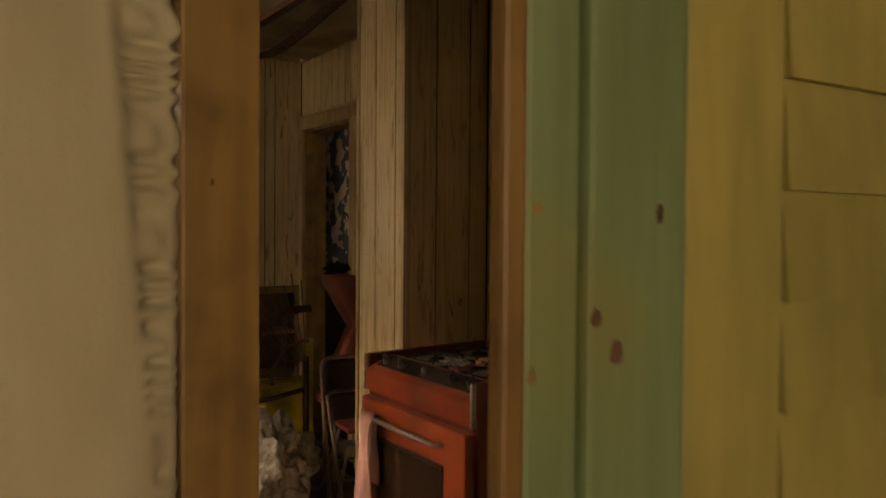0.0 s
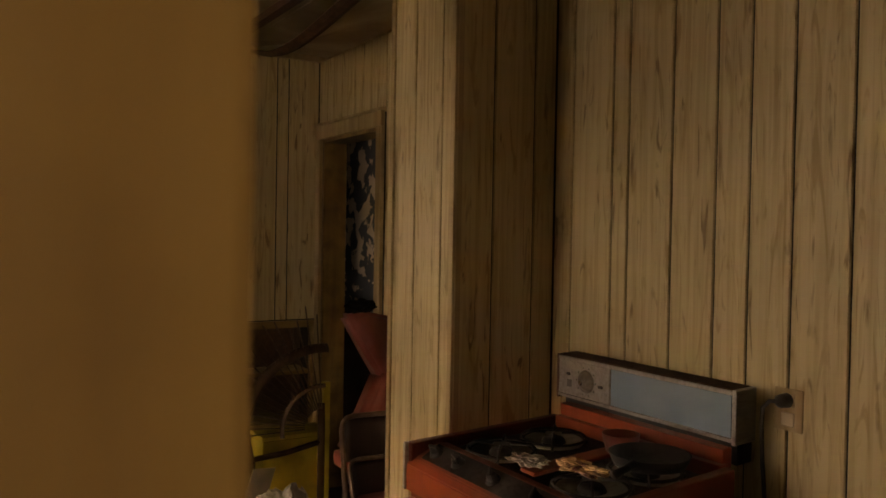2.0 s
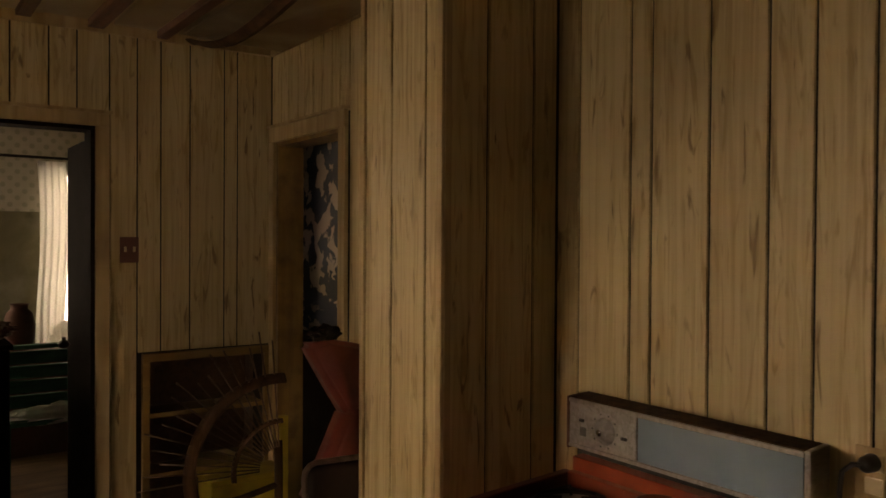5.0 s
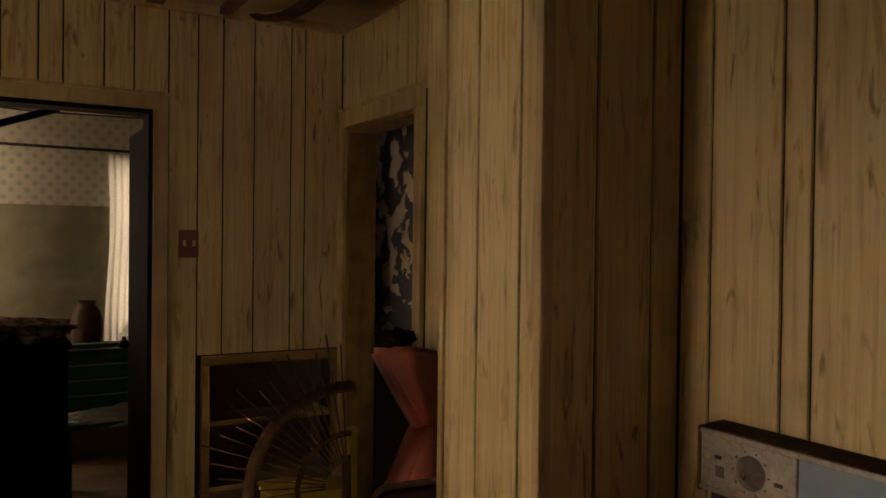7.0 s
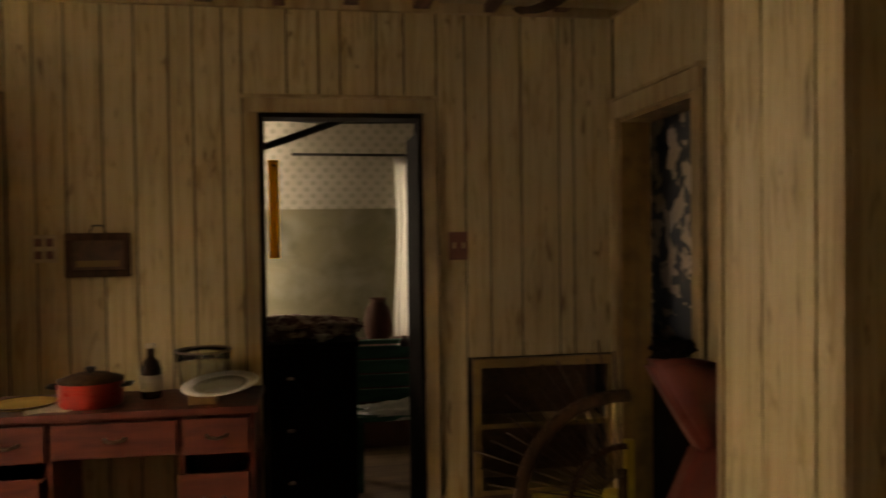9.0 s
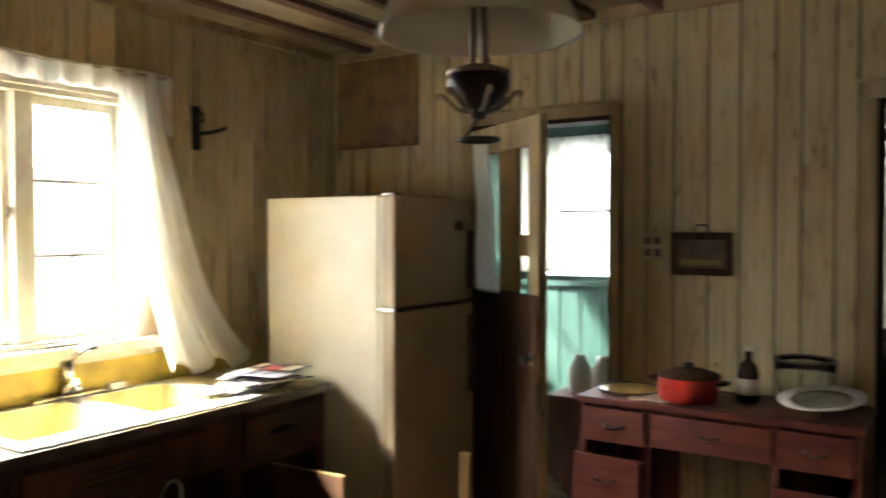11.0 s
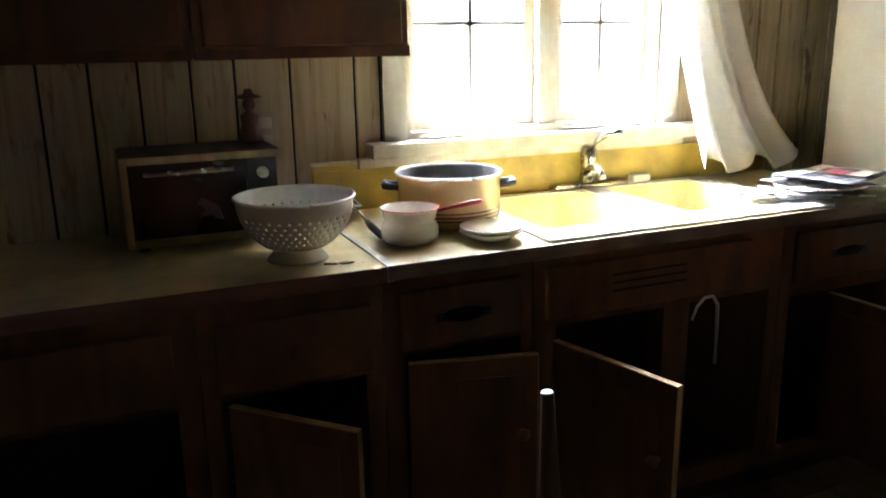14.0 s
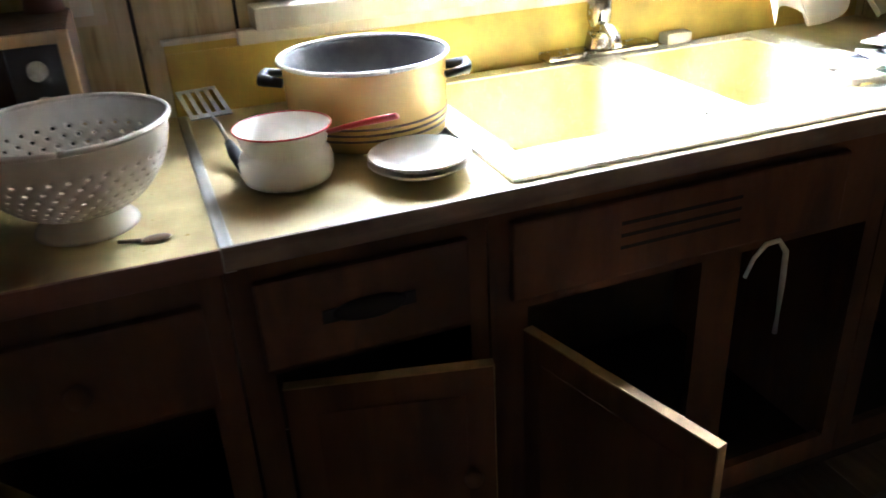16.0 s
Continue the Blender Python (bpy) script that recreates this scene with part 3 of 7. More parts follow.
# chase
plank_run(chase, "x", 2.0, [2.85, 2.935, 3.115, 3.285], 0.0, ZC, -1)
plank_run(chase, "y", 2.85, [2.0, 2.155, 2.325, XR], 0.0, ZC, -1)

# front wall lining, baseboards, crown
tagged(struct("crown_trim", boxes((XL, XR, YB - 0.022, YB - 0.001, ZC - 0.035, ZT), (XL + 0.001, XL + 0.02, YF, YB - 0.022, ZC - 0.035, ZT), (XR - 0.02, XR - 0.001, YF, 2.85, ZC - 0.035, ZT),
                                  (XR - 0.02, XR - 0.001, 3.285, YB - 0.022, ZC - 0.035, ZT), bevel=0.004), M["trim"], "narrow cream trim under the ceiling", "trim"))
struct("baseboard", boxes((1.63, 1.80, YB - 0.02, YB - 0.002, 0, 0.22), (PD1 + 0.05, BD0 - 0.065, YB - 0.02, YB - 0.002, 0, 0.14), (2.0 - 0.016, 2.0 - 0.001, 2.85, 3.285, 0, 0.17),
                          (XR - 0.02, XR - 0.002, 3.3, RD0 - 0.07, 0, 0.14), bevel=0.003), M["trim"], "worn cream baseboard", "trim")


struct("trim_chase_corner", boxes((1.988, 2.0, 2.838, 2.862, 0, ZC), (2.0, 2.022, 2.838, 2.85, 0, ZC), (2.0 - 0.012, 2.0 - 0.001, 3.262, 3.285, 0, ZC), bevel=0.004), M["trim"], "narrow corner strips on the boxed chimney", "trim")
# ceiling: stained boards between the battens, joists above, one sagging sheet in the corner
def ceiling():
    bm = bmesh.new()
    rng = random.Random(4)
    xs = steps(XL, XR, (0.305, 0.31, 0.30, 0.315))
    for a, c in zip(xs, xs[1:]):
        y = -2.3
        while y < YB - 0.01:
            y2 = min(y + rng.uniform(0.9, 1.3), YB)
            dz = rng.uniform(-0.006, 0.008)
            box(bm, a + 0.002, c - 0.002, y + 0.002, y2 - 0.002, ZC + 0.012 + dz, ZC + 0.03)
            y = y2
    return bm


tagged(part("ceiling", ceiling(), M["ceil"]), "water-stained ceiling boards with brown battens", "ceiling", kind="structure")
struct("ceiling_attic", boxes((XL - 0.16, 3.7, -2.5, 8.9, ZC + 0.034, ZC + 0.2)), M["darkwood"], "dark boards above the ceilings", "ceiling")


def batten_bm():
    bm = bmesh.new()
    for k, x in enumerate((-1.48, -1.17, -0.86, -0.56, -0.25, 0.06, 0.36, 0.67, 0.97, 1.265, 1.56, 1.855, 2.17)):
        w = 0.03 + 0.006 * math.sin(k * 2.1)
        box(bm, x - w, x + w, YF, YB, ZC - 0.014 - 0.006 * (k % 3), ZC + 0.02, bevel=0.004)
    return bm


struct("ceiling_battens", batten_bm(), M["batten"], "reddish brown ceiling battens", "ceiling")
# a ceiling sheet come loose beside the chimney, drooping towards the corner
def droop(u, v):
    x = 1.98 + 0.42 * u
    y = 3.25 + 1.60 * v
    sag = 0.075 * math.sin(math.pi * min(1, v * 1.02) ** 1.7) * (0.35 + 0.65 * (1 - u)) + 0.03 * math.sin(u * 4 + v * 3)
    return (x, y, ZC - 0.02 - max(sag, 0) * (1 - 0.75 * u))


struct("ceiling_loose_strip", sheet(lambda u, v: (droop(0, v)[0] - 0.05 + 0.07 * u, droop(0, v)[1], droop(0, v)[2] - 0.012 - 0.02 * math.sin(u * 3)), 4, 24, 0.006), M["darkwood"], "dark batten sagging with the loose ceiling sheet", "ceiling")
struct("ceiling_loose_sheet", sheet(droop, 10, 20, 0.008), M["ceil"], "loose ceiling sheet sagging beside the chimney", "ceiling")


def casing(name, parent_wall, axis, face, a0, a1, h, wl, wr, wt, material, label, depth=WT, out=-1, t=0.02, jamb="darkwood"):
    """A door casing: two legs and a head proud of the wall, and the jamb lining through it."""
    th = tagged(new(name), label, "door frame", kind="structure")

    def bx(p0, p1, q0, q1, z0, z1):
        lo, hi = sorted((face + out * q0, face + out * q1))
        return (p0, p1, lo, hi, z0, z1) if axis == "y" else (lo, hi, p0, p1, z0, z1)
    part("casing_leg", boxes(bx(a0 - wl, a0, 0.0, t, 0, h), bevel=0.003), material, th)
    part("casing_leg", boxes(bx(a1, a1 + wr, 0.0, t, 0, h), bevel=0.003), material, th)
    part("casing_head", boxes(bx(a0 - wl, a1 + wr, 0.0, t + 0.002, h, h + wt), bevel=0.003), material, th)
    part("casing_cap", boxes(bx(a0 - wl - 0.012, a1 + wr + 0.012, 0.0, t + 0.01, h + wt, h + wt + 0.014), bevel=0.003), material, th)
    part("jamb", boxes(bx(a0 - 0.002, a0 + 0.018, -depth - 0.01, -0.001, 0, h), bx(a1 - 0.018, a1 + 0.002, -depth - 0.01, -0.001, 0, h), bx(a0 + 0.018, a1 - 0.018, -depth - 0.01, -0.001, h - 0.018, h + 0.002)), M[jamb], th)
    return th


# the bedroom jamb gets the near-black shade colour
casing("door_frame_bedroom", wall_back, "y", YB, BD0, BD1, BDH, 0.058, 0.06, 0.058, M["trim"], "cream painted casing of the bedroom doorway", jamb="shadow")
casing("door_frame_green_room", wall_back, "y", YB, PD0, PD1, PDH, 0.05, 0.042, 0.05, M["trim"], "cream painted casing of the green room doorway")
casing("door_frame_closet", wall_right, "x", XR, RD0, RD1, RDH, 0.062, 0.06, 0.075, M["trim"], "cream painted casing of the closet doorway", jamb="varnish")
# the bedroom door, swung open against the inside wall, its shade painted in as near-black
bdoor = thing("bedroom_door", "dark brown wooden door, coloured near-black for shade, standing open into the bedroom", "door", (BD1, YB + WT, 0))
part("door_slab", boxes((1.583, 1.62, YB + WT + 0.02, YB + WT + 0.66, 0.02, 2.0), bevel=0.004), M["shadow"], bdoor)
part("knob", lathe([(0, 0), (0.024, 0.006), (0.028, 0.024), (0.02, 0.04), (0.01, 0.045), (0.01, 0.06)], (1.555, YB + WT + 0.6, 0.93), 20), M["black"], bdoor, "black door knob", smooth=True)

# ---- entry: half-open door, green casing and siding on the porch side ----
EDGE = Vector((0.641, 0.748, 0))
HINGE = Vector((-0.115, 0.565, 0))
ang = math.degrees(math.atan2(EDGE.y - HINGE.y, EDGE.x - HINGE.x))
LW = (EDGE - HINGE).length
entry_door = thing("entry_door", "varnished wooden entry door standing ajar with a cream curtain over its glass", "door", m=pose(HINGE.x, HINGE.y, 0, 0, 0, ang))
part("stile", boxes((LW - 0.088, LW, 0, 0.04, 0.02, 2.03), bevel=0.004), M["varnish"], entry_door, local=True)
part("stile", boxes((0, 0.10, 0, 0.04, 0.02, 2.03), bevel=0.004), M["varnish"], entry_door, local=True)
part("rail", boxes((0.10, LW - 0.088, 0.002, 0.038, 1.90, 2.03), bevel=0.003), M["varnish"], entry_door, local=True)
part("rail", boxes((0.10, LW - 0.088, 0.002, 0.038, 0.78, 0.94), bevel=0.003), M["varnish"], entry_door, local=True)
part("rail", boxes((0.10, LW - 0.088, 0.002, 0.038, 0.02, 0.24), bevel=0.003), M["varnish"], entry_door, local=True)
part("panel", boxes((0.10, LW - 0.088, 0.013, 0.028, 0.24, 0.78)), M["varnish"], entry_door, local=True)
part("pane", boxes((0.10, LW - 0.088, 0.018, 0.022, 0.94, 1.90)), M["glass"], entry_door, local=True)


def door_curtain(u, v):
    w = LW - 0.128
    hem = 0.925 - 0.20 * (v - 0.5)
    ruffle = min(1.0, max(0.0, (u - hem) / 0.02))
    gather = math.sin(v * 290 + 5 * math.sin(v * 31) + 3 * math.sin(v * 83))
    x = 0.03 + u * w + ruffle * 0.001 * gather
    fold = 0.007 * math.sin(u * 21 + 1.5 * math.sin(v * 4)) * (1 - ruffle)
    return (x, -0.016 - fold + 0.006 * ruffle - ruffle * 0.011 * gather * (0.5 + 0.5 * math.sin(u * 90 + v * 7)), 0.72 + v * 1.29)


part("curtain", sheet(door_curtain, 90, 420, 0.0015), M["lace"], entry_door, "cream gathered curtain with a ruffled edge", local=True, smooth=True)
bm = lump((LW - 0.055, 0.0, 1.403), (0.002, 0.0004, 0.0035), 3, 0.6, 3)
part("stain_mark", bm, M["batten"], entry_door, "dark stain", local=True)

YP = 0.424                                      # porch face of the entry wall
ec = tagged(new("door_frame_entry"), "green painted casing of the entry door", "door frame", kind="structure")
part("door_stop", boxes((0.706, 0.728, YP - 0.008, YP + 0.012, 0, FDH), bevel=0.005), M["varnish"], ec, "bare brown jamb edge")
part("bead", boxes((0.729, 0.783, YP - 0.004, YP + 0.012, 0, FDH + 0.1), bevel=0.006), M["green"], ec)
part("casing_leg", boxes((0.7835, 0.895, YP - 0.014, YP + 0.012, 0, FDH + 0.12), bevel=0.006), M["green"], ec)
part("corner_board", boxes((0.896, 1.035, YP - 0.008, YP + 0.012, 0, ZT), bevel=0.006), M["olive"], ec, "yellowed corner board")
part("casing_leg", boxes((FD0 - 0.15, FD0 - 0.002, YP - 0.014, YP + 0.012, 0, FDH + 0.12), bevel=0.006), M["green"], ec)
part("casing_head", boxes((FD0 - 0.15, 0.895, YP - 0.016, YP + 0.012, FDH + 0.12, FDH + 0.26), bevel=0.006), M["green"], ec)
for k, (x, z, rx, rz, mt) in enumerate(((0.814, 1.262, 0.006, 0.010, "batten"), (0.792, 1.290, 0.005, 0.007, "rattan"), (0.861, 1.372, 0.004, 0.008, "rattan"), (0.740, 1.374, 0.005, 0.004, "varnish"), (0.737, 1.248, 0.004, 0.006, "varnish"))):
    y = YP - (0.0142 if x > 0.7835 else 0.0042)
    part("stain_mark", lump((x, y, z), (rx, 0.0006, rz), k + 2, 0.6, 3), M[mt], ec, "dark worn stain")
siding = struct("wall_porch_siding", boxes((0.99, 2.3, YP + 0.006, 0.44, 0, ZT), (-2.2, FD0 - 0.15, YP + 0.006, 0.44, 0, ZT)), M["olive"], "olive lap siding on the porch wall")
for k in range(23):
    z = 0.02 + 0.106 * k
    for x0, x1 in ((1.036, 2.3), (-2.2, FD0 - 0.152)):
        bm = bmesh.new()
        vs = [bm.verts.new(p) for x in (x0, x1) for p in ((x, YP - 0.014, z), (x, YP - 0.004, z + 0.110), (x, YP + 0.006, z + 0.110), (x, YP + 0.006, z))]
        for q in ((0, 1, 2, 3), (7, 6, 5, 4), (0, 4, 5, 1), (1, 5, 6, 2), (2, 6, 7, 3), (3, 7, 4, 0)):
            bm.faces.new([vs[i] for i in q])
        part("siding_board", bm, M["olive"], siding)
struct("wall_porch_back", boxes((-2.2, -0.9, -2.2, -2.1, 0, ZT), (0.5, 2.3, -2.2, -2.1, 0, ZT), (-0.9, 0.5, -2.2, -2.1, 0, 0.9), (-0.9, 0.5, -2.2, -2.1, 2.1, ZT)), M["olive"], "olive boarded porch wall with an opening")
struct("wall_porch_side", boxes((-2.3, -2.2, -2.2, 0.44, 0, ZT), (2.3, 2.4, -2.2, 0.44, 0, ZT)), M["olive"], "olive boarded porch side walls")

# ---- closet beyond the corner doorway ----
struct("wall_closet", boxes((2.66, 2.72, 3.4, 5.6, 0, ZT), (XR + WT, 3.0, 5.5, 5.6, 0, ZT), (XR + WT, 3.0, 3.4, 3.46, 0, ZT)), M["peel"], "closet wall with dark peeling paint")
# near-black box added to make the lower part of the closet pitch dark
cupboard = thing("dark_cupboard", "low near-black box added to keep the lower closet dark", "cupboard", (2.6, 4.5, 0))
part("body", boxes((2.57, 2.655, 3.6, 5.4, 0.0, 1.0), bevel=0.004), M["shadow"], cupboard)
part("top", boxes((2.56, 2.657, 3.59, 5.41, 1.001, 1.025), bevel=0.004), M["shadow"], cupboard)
struct("ceiling_closet", boxes((XR + WT, 3.0, 3.4, 5.6, ZC, ZC + 0.03)), M["darkwood"], "dark closet ceiling", "ceiling")

# ---- bedroom shell ----
YR = 8.0
BW0, BW1 = 6.75, 7.75                           # unseen bedroom side window, added to light the room
struct("wall_bedroom_back", boxes((-0.2, 1.77, YR, YR + 0.1, 0, 1.715), (2.25, 2.5, YR, YR + 0.1, 0, 1.715), (1.77, 2.25, YR, YR + 0.1, 0, 0.72)), M["wallpaper_low"], "grey-green stained lower bedroom wall")
struct("wall_bedroom_upper", boxes((-0.2, 1.77, YR - 0.003, YR + 0.1, 1.715, ZT), (2.25, 2.5, YR - 0.003, YR + 0.1, 1.715, ZT), (1.77, 2.25, YR - 0.003, YR + 0.1, 2.04, ZT)), M["wallpaper"], "upper bedroom wall with faded sprig wallpaper")
struct("wall_bedroom_right", boxes((2.5, 2.6, YB + WT, BW0, 0, ZT), (2.5, 2.6, BW1, YR + 0.1, 0, ZT), (2.5, 2.6, BW0, BW1, 0, 0.8), (2.5, 2.6, BW0, BW1, 2.1, ZT)), M["wallpaper_low"], "stained bedroom side wall with an unseen added window")
struct("wall_bedroom_left", boxes((0.25, 0.32, YB + WT, YR, 0, ZT)), M["wallpaper_low"], "stained bedroom wall")
struct("ceiling_bedroom", boxes((0.2, 2.6, YB + WT, YR + 0.1, ZC, ZC + 0.03)), M["ceil"], "stained bedroom ceiling", "ceiling")
struct("ceiling_bedroom_beam", boxes((0.32, 2.5, 6.0, 6.16, 2.16, 2.24), (0.32, 2.5, 7.2, 7.3, 2.30, 2.38), bevel=0.004), M["whitepaint"], "pale fallen ceiling boards in the bedroom", "ceiling")

# ---- green room shell ----
YG = 6.4
GW0, GW1 = -1.32, -0.69
struct("wall_green_back", boxes((-1.75, GW0, YG, YG + 0.1, 0, ZT), (GW1, 0.25, YG, YG + 0.1, 0, ZT), (GW0, GW1, YG, YG + 0.1, 0, 1.22), (GW0, GW1, YG, YG + 0.1, 2.12, ZT)), M["porchgreen"], "green painted boarded wall with a window")
struct("wall_green_side", boxes((-1.75, -1.65, YB + WT, 5.3, 0, ZT), (-1.75, -1.65, 6.2, YG, 0, ZT), (-1.75, -1.65, 5.3, 6.2, 0, 1.22), (-1.75, -1.65, 5.3, 6.2, 2.12, ZT)), M["porchgreen"], "green painted side wall with a window")
struct("wall_green_right", boxes((0.15, 0.25, YB + WT, YG, 0, ZT)), M["porchgreen"], "green painted wall")
struct("ceiling_green_room", boxes((-1.75, 0.25, YB + WT, YG + 0.1, ZC, ZC + 0.03)), M["porchgreen"], "green painted ceiling", "ceiling")
for k in range(9):
    x = GW0 - 0.3 + 0.145 * k
    part("board", boxes((x, x + 0.138, YG - 0.012, YG - 0.001, 0.02, 1.19), bevel=0.003), M["porchgreen"], bpy.data.objects["wall_green_back"])
struct("trim_green_room", boxes((-1.65, 0.15, YG - 0.035, YG - 0.001, 1.19, 1.225), (GW0 - 0.06, GW0, YG - 0.02, YG - 0.001, 1.225, 2.18), (GW1, GW1 + 0.06, YG - 0.02, YG - 0.001, 1.225, 2.18),
                                (GW0, GW1, YG - 0.02, YG - 0.001, 2.12, 2.18), bevel=0.003), M["porchgreen"], "green window trim", "trim")

# ---- outside the windows: bright overcast sky ----
def sky_glow(name, strength):
    m = bpy.data.materials.new(name)
    m.use_nodes = True
    gn = m.node_tree.nodes
    gn.remove(gn["Principled BSDF"])
    em = gn.new("ShaderNodeEmission")
    em.inputs["Color"].default_value, em.inputs["Strength"].default_value = (1.0, 0.98, 0.94, 1), strength
    m.node_tree.links.new(em.outputs[0], gn["Material Output"].inputs["Surface"])
    return m


glow, glow_open = sky_glow("overcast_sky", 1.0), sky_glow("bright_overcast_sky", 1.5)
for nm, bx in (("backdrop_kitchen", (-3.6, -3.58, 1.4, 5.6, 0.2, 2.72)), ("backdrop_green_room", (-2.6, 0.6, 7.6, 7.62, 0.3, 2.7)), ("backdrop_green_side", (-3.1, -3.08, 5.1, 7.0, 0.4, 3.2)),
               ("backdrop_bedroom", (3.9, 3.92, 6.0, 8.6, 0.2, 3.0)), ("backdrop_bedroom_back", (1.2, 3.0, 8.95, 8.97, 0.2, 2.9)), ("backdrop_porch", (-1.8, 1.4, -3.4, -3.38, 0.3, 2.8))):
    struct(nm, boxes(bx), glow_open if nm == "backdrop_kitchen" else glow, "blank overcast sky outside a window", "backdrop")


# ---- kitchen window ----
def sash_bars(th, axis, face, a0, a1, z0, z1, cols, rows, mat, depth=0.03, w=0.035, bar=0.014):
    """A glazed sash with its frame members, bars and panes as parts."""
    def bx(p0, p1, q0, q1):
        return (p0, p1, face - depth / 2, face + depth / 2, q0, q1) if axis == "y" else (face - depth / 2, face + depth / 2, p0, p1, q0, q1)
    part("sash_frame", boxes(bx(a0, a0 + w, z0, z1), bx(a1 - w, a1, z0, z1), bx(a0 + w, a1 - w, z0, z0 + w), bx(a0 + w, a1 - w, z1 - w, z1), bevel=0.002), mat, th)
    for c in range(1, cols):
        p = a0 + w + (a1 - a0 - 2 * w) * c / cols
        part("glazing_bar", boxes(bx(p - bar / 2, p + bar / 2, z0 + w, z1 - w)), mat, th)
    for r in range(1, rows):
        q = z0 + w + (z1 - z0 - 2 * w) * r / rows
        part("glazing_bar", boxes(bx(a0 + w, a1 - w, q - bar / 2, q + bar / 2)), mat, th)
    g = boxes((a0 + w, a1 - w, face - 0.002, face + 0.002, z0 + w, z1 - w) if axis == "y" else (face - 0.002, face + 0.002, a0 + w, a1 - w, z0 + w, z1 - w))
    p = part("pane", g, M["glass"], th)
    p.visible_shadow = False


win = tagged(new("window_1"), "white casement window with small panes above the sink", "window", kind="structure")
fx0, fx1 = XL - WT, XL - 0.001
part("window_frame", boxes((fx0, fx1, WY0, WY0 + 0.02, WZ0, WZ1), (fx0, fx1, WY1 - 0.02, WY1, WZ0, WZ1), (fx0, fx1, WY0 + 0.02, WY1 - 0.02, WZ1 - 0.02, WZ1), (fx0, fx1, WY0 + 0.02, WY1 - 0.02, WZ0, WZ0 + 0.02)), M["whitepaint"], win)
part("mullion", boxes((fx0 + 0.02, XL - 0.02, 3.252, 3.322, WZ0 + 0.02, WZ1 - 0.02), bevel=0.003), M["whitepaint"], win)
sash_bars(win, "x", XL - 0.07, WY0 + 0.021, 3.251, WZ0 + 0.021, WZ1 - 0.021, 2, 3, M["whitepaint"])
sash_bars(win, "x", XL - 0.07, 3.323, WY1 - 0.021, WZ0 + 0.021, WZ1 - 0.021, 2, 3, M["whitepaint"])
part("window_casing", boxes((XL, XL + 0.02, WY0 - 0.075, WY0, WZ0 - 0.02, WZ1), (XL, XL + 0.02, WY1, WY1 + 0.075, WZ0 - 0.02, WZ1), (XL, XL + 0.022, WY0 - 0.075, WY1 + 0.075, WZ1, WZ1 + 0.08), bevel=0.003), M["whitepaint"], win)
part("window_sill", boxes((XL - 0.05, XL + 0.075, WY0 - 0.13, WY1 + 0.16, WZ0 - 0.045, WZ0 - 0.001), bevel=0.006), M["whitepaint"], win, "worn white sill")
part("apron", boxes((XL, XL + 0.03, WY0 - 0.16, WY1 + 0.10, WZ0 - 0.075, WZ0 - 0.046), bevel=0.004), M["whitepaint"], win)
part("latch", tube([(XL - 0.045, 3.245, 1.60), (XL - 0.03, 3.245, 1.62), (XL - 0.03, 3.24, 1.64)], 0.006), M["iron"], win, smooth=True)
for k, (y, l) in enumerate(((2.86, 0.09), (2.95, 0.16), (3.40, 0.20), (3.60, 0.12))):
    o = part("paint_chip", lump((XL + 0.02, y, WZ0 + 0.006), (0.018, l / 2, 0.007), k + 3, 0.5, 2), M["papercream"], None)
    o.name = "paint_flake"
    tagged(o, "pale flake of paint and dust on the sill", "debris")

curt = thing("window_curtain", "white sheer kitchen curtain with a valance, one panel pulled aside", "curtain", (XL + 0.03, 3.3, 2.2))


def valance(u, v):
    y = 2.755 + 1.13 * u
    drop = 0.135 + 0.05 * math.sin(u * math.pi) * -1 + (0.12 * max(0, (u - 0.82) / 0.18))
    return (XL + 0.055 + 0.014 * math.sin(u * 70) * (0.4 + 0.6 * (1 - v)), y, 2.195 - (1 - v) * drop + 0.012 * math.sin(u * 9))


part("valance", sheet(valance, 110, 8, 0.0012), M["sheer"], curt, smooth=True)


def side_panel(u, v):
    d = 1 - v
    left = 3.63 + 0.03 * d + 0.12 * d ** 2.2
    right = 3.80 + 0.26 * d + 0.18 * d ** 6
    y = left + (right - left) * u
    return (XL + 0.065 + 0.10 * d * d + (0.009 + 0.010 * d) * math.sin(u * 27 + 2 * d) + 0.008 * math.sin(u * 11 - 5 * d), y, 2.18 - d * (1.215 - 0.03 * math.sin(u * 14)))


part("side_panel", sheet(side_panel, 70, 50, 0.0012), M["sheer"], curt, smooth=True)
part("rod", tube([(XL + 0.05, 2.72, 2.19), (XL + 0.05, 3.9, 2.19)], 0.006), M["whitepaint"], curt, smooth=True)

# iron bracket on the wall
br = thing("iron_wall_bracket", "black iron hinged lamp bracket screwed to the panelling", "bracket", (XL, 4.06, 2.0))
part("plate", boxes((XL, XL + 0.008, 4.035, 4.085, 1.91, 2.105), bevel=0.003), M["iron"], br)
part("ring", tube([(XL + 0.03, 4.06 + a, 2.055 + c) for a, c in arc(0, 0, 0.022, 0, 345, 16)], 0.006), M["iron"], br, smooth=True)
part("arm", tube([(XL + 0.01, 4.06, 1.985), (XL + 0.05, 4.09, 1.985), (XL + 0.09, 4.13, 2.0), (XL + 0.10, 4.15, 2.012)], 0.009), M["iron"], br, smooth=True)

# ---- counter run: cabinets, worktop, sink ----
CX = -1.115                                     # cabinet fronts
CB = -1.70


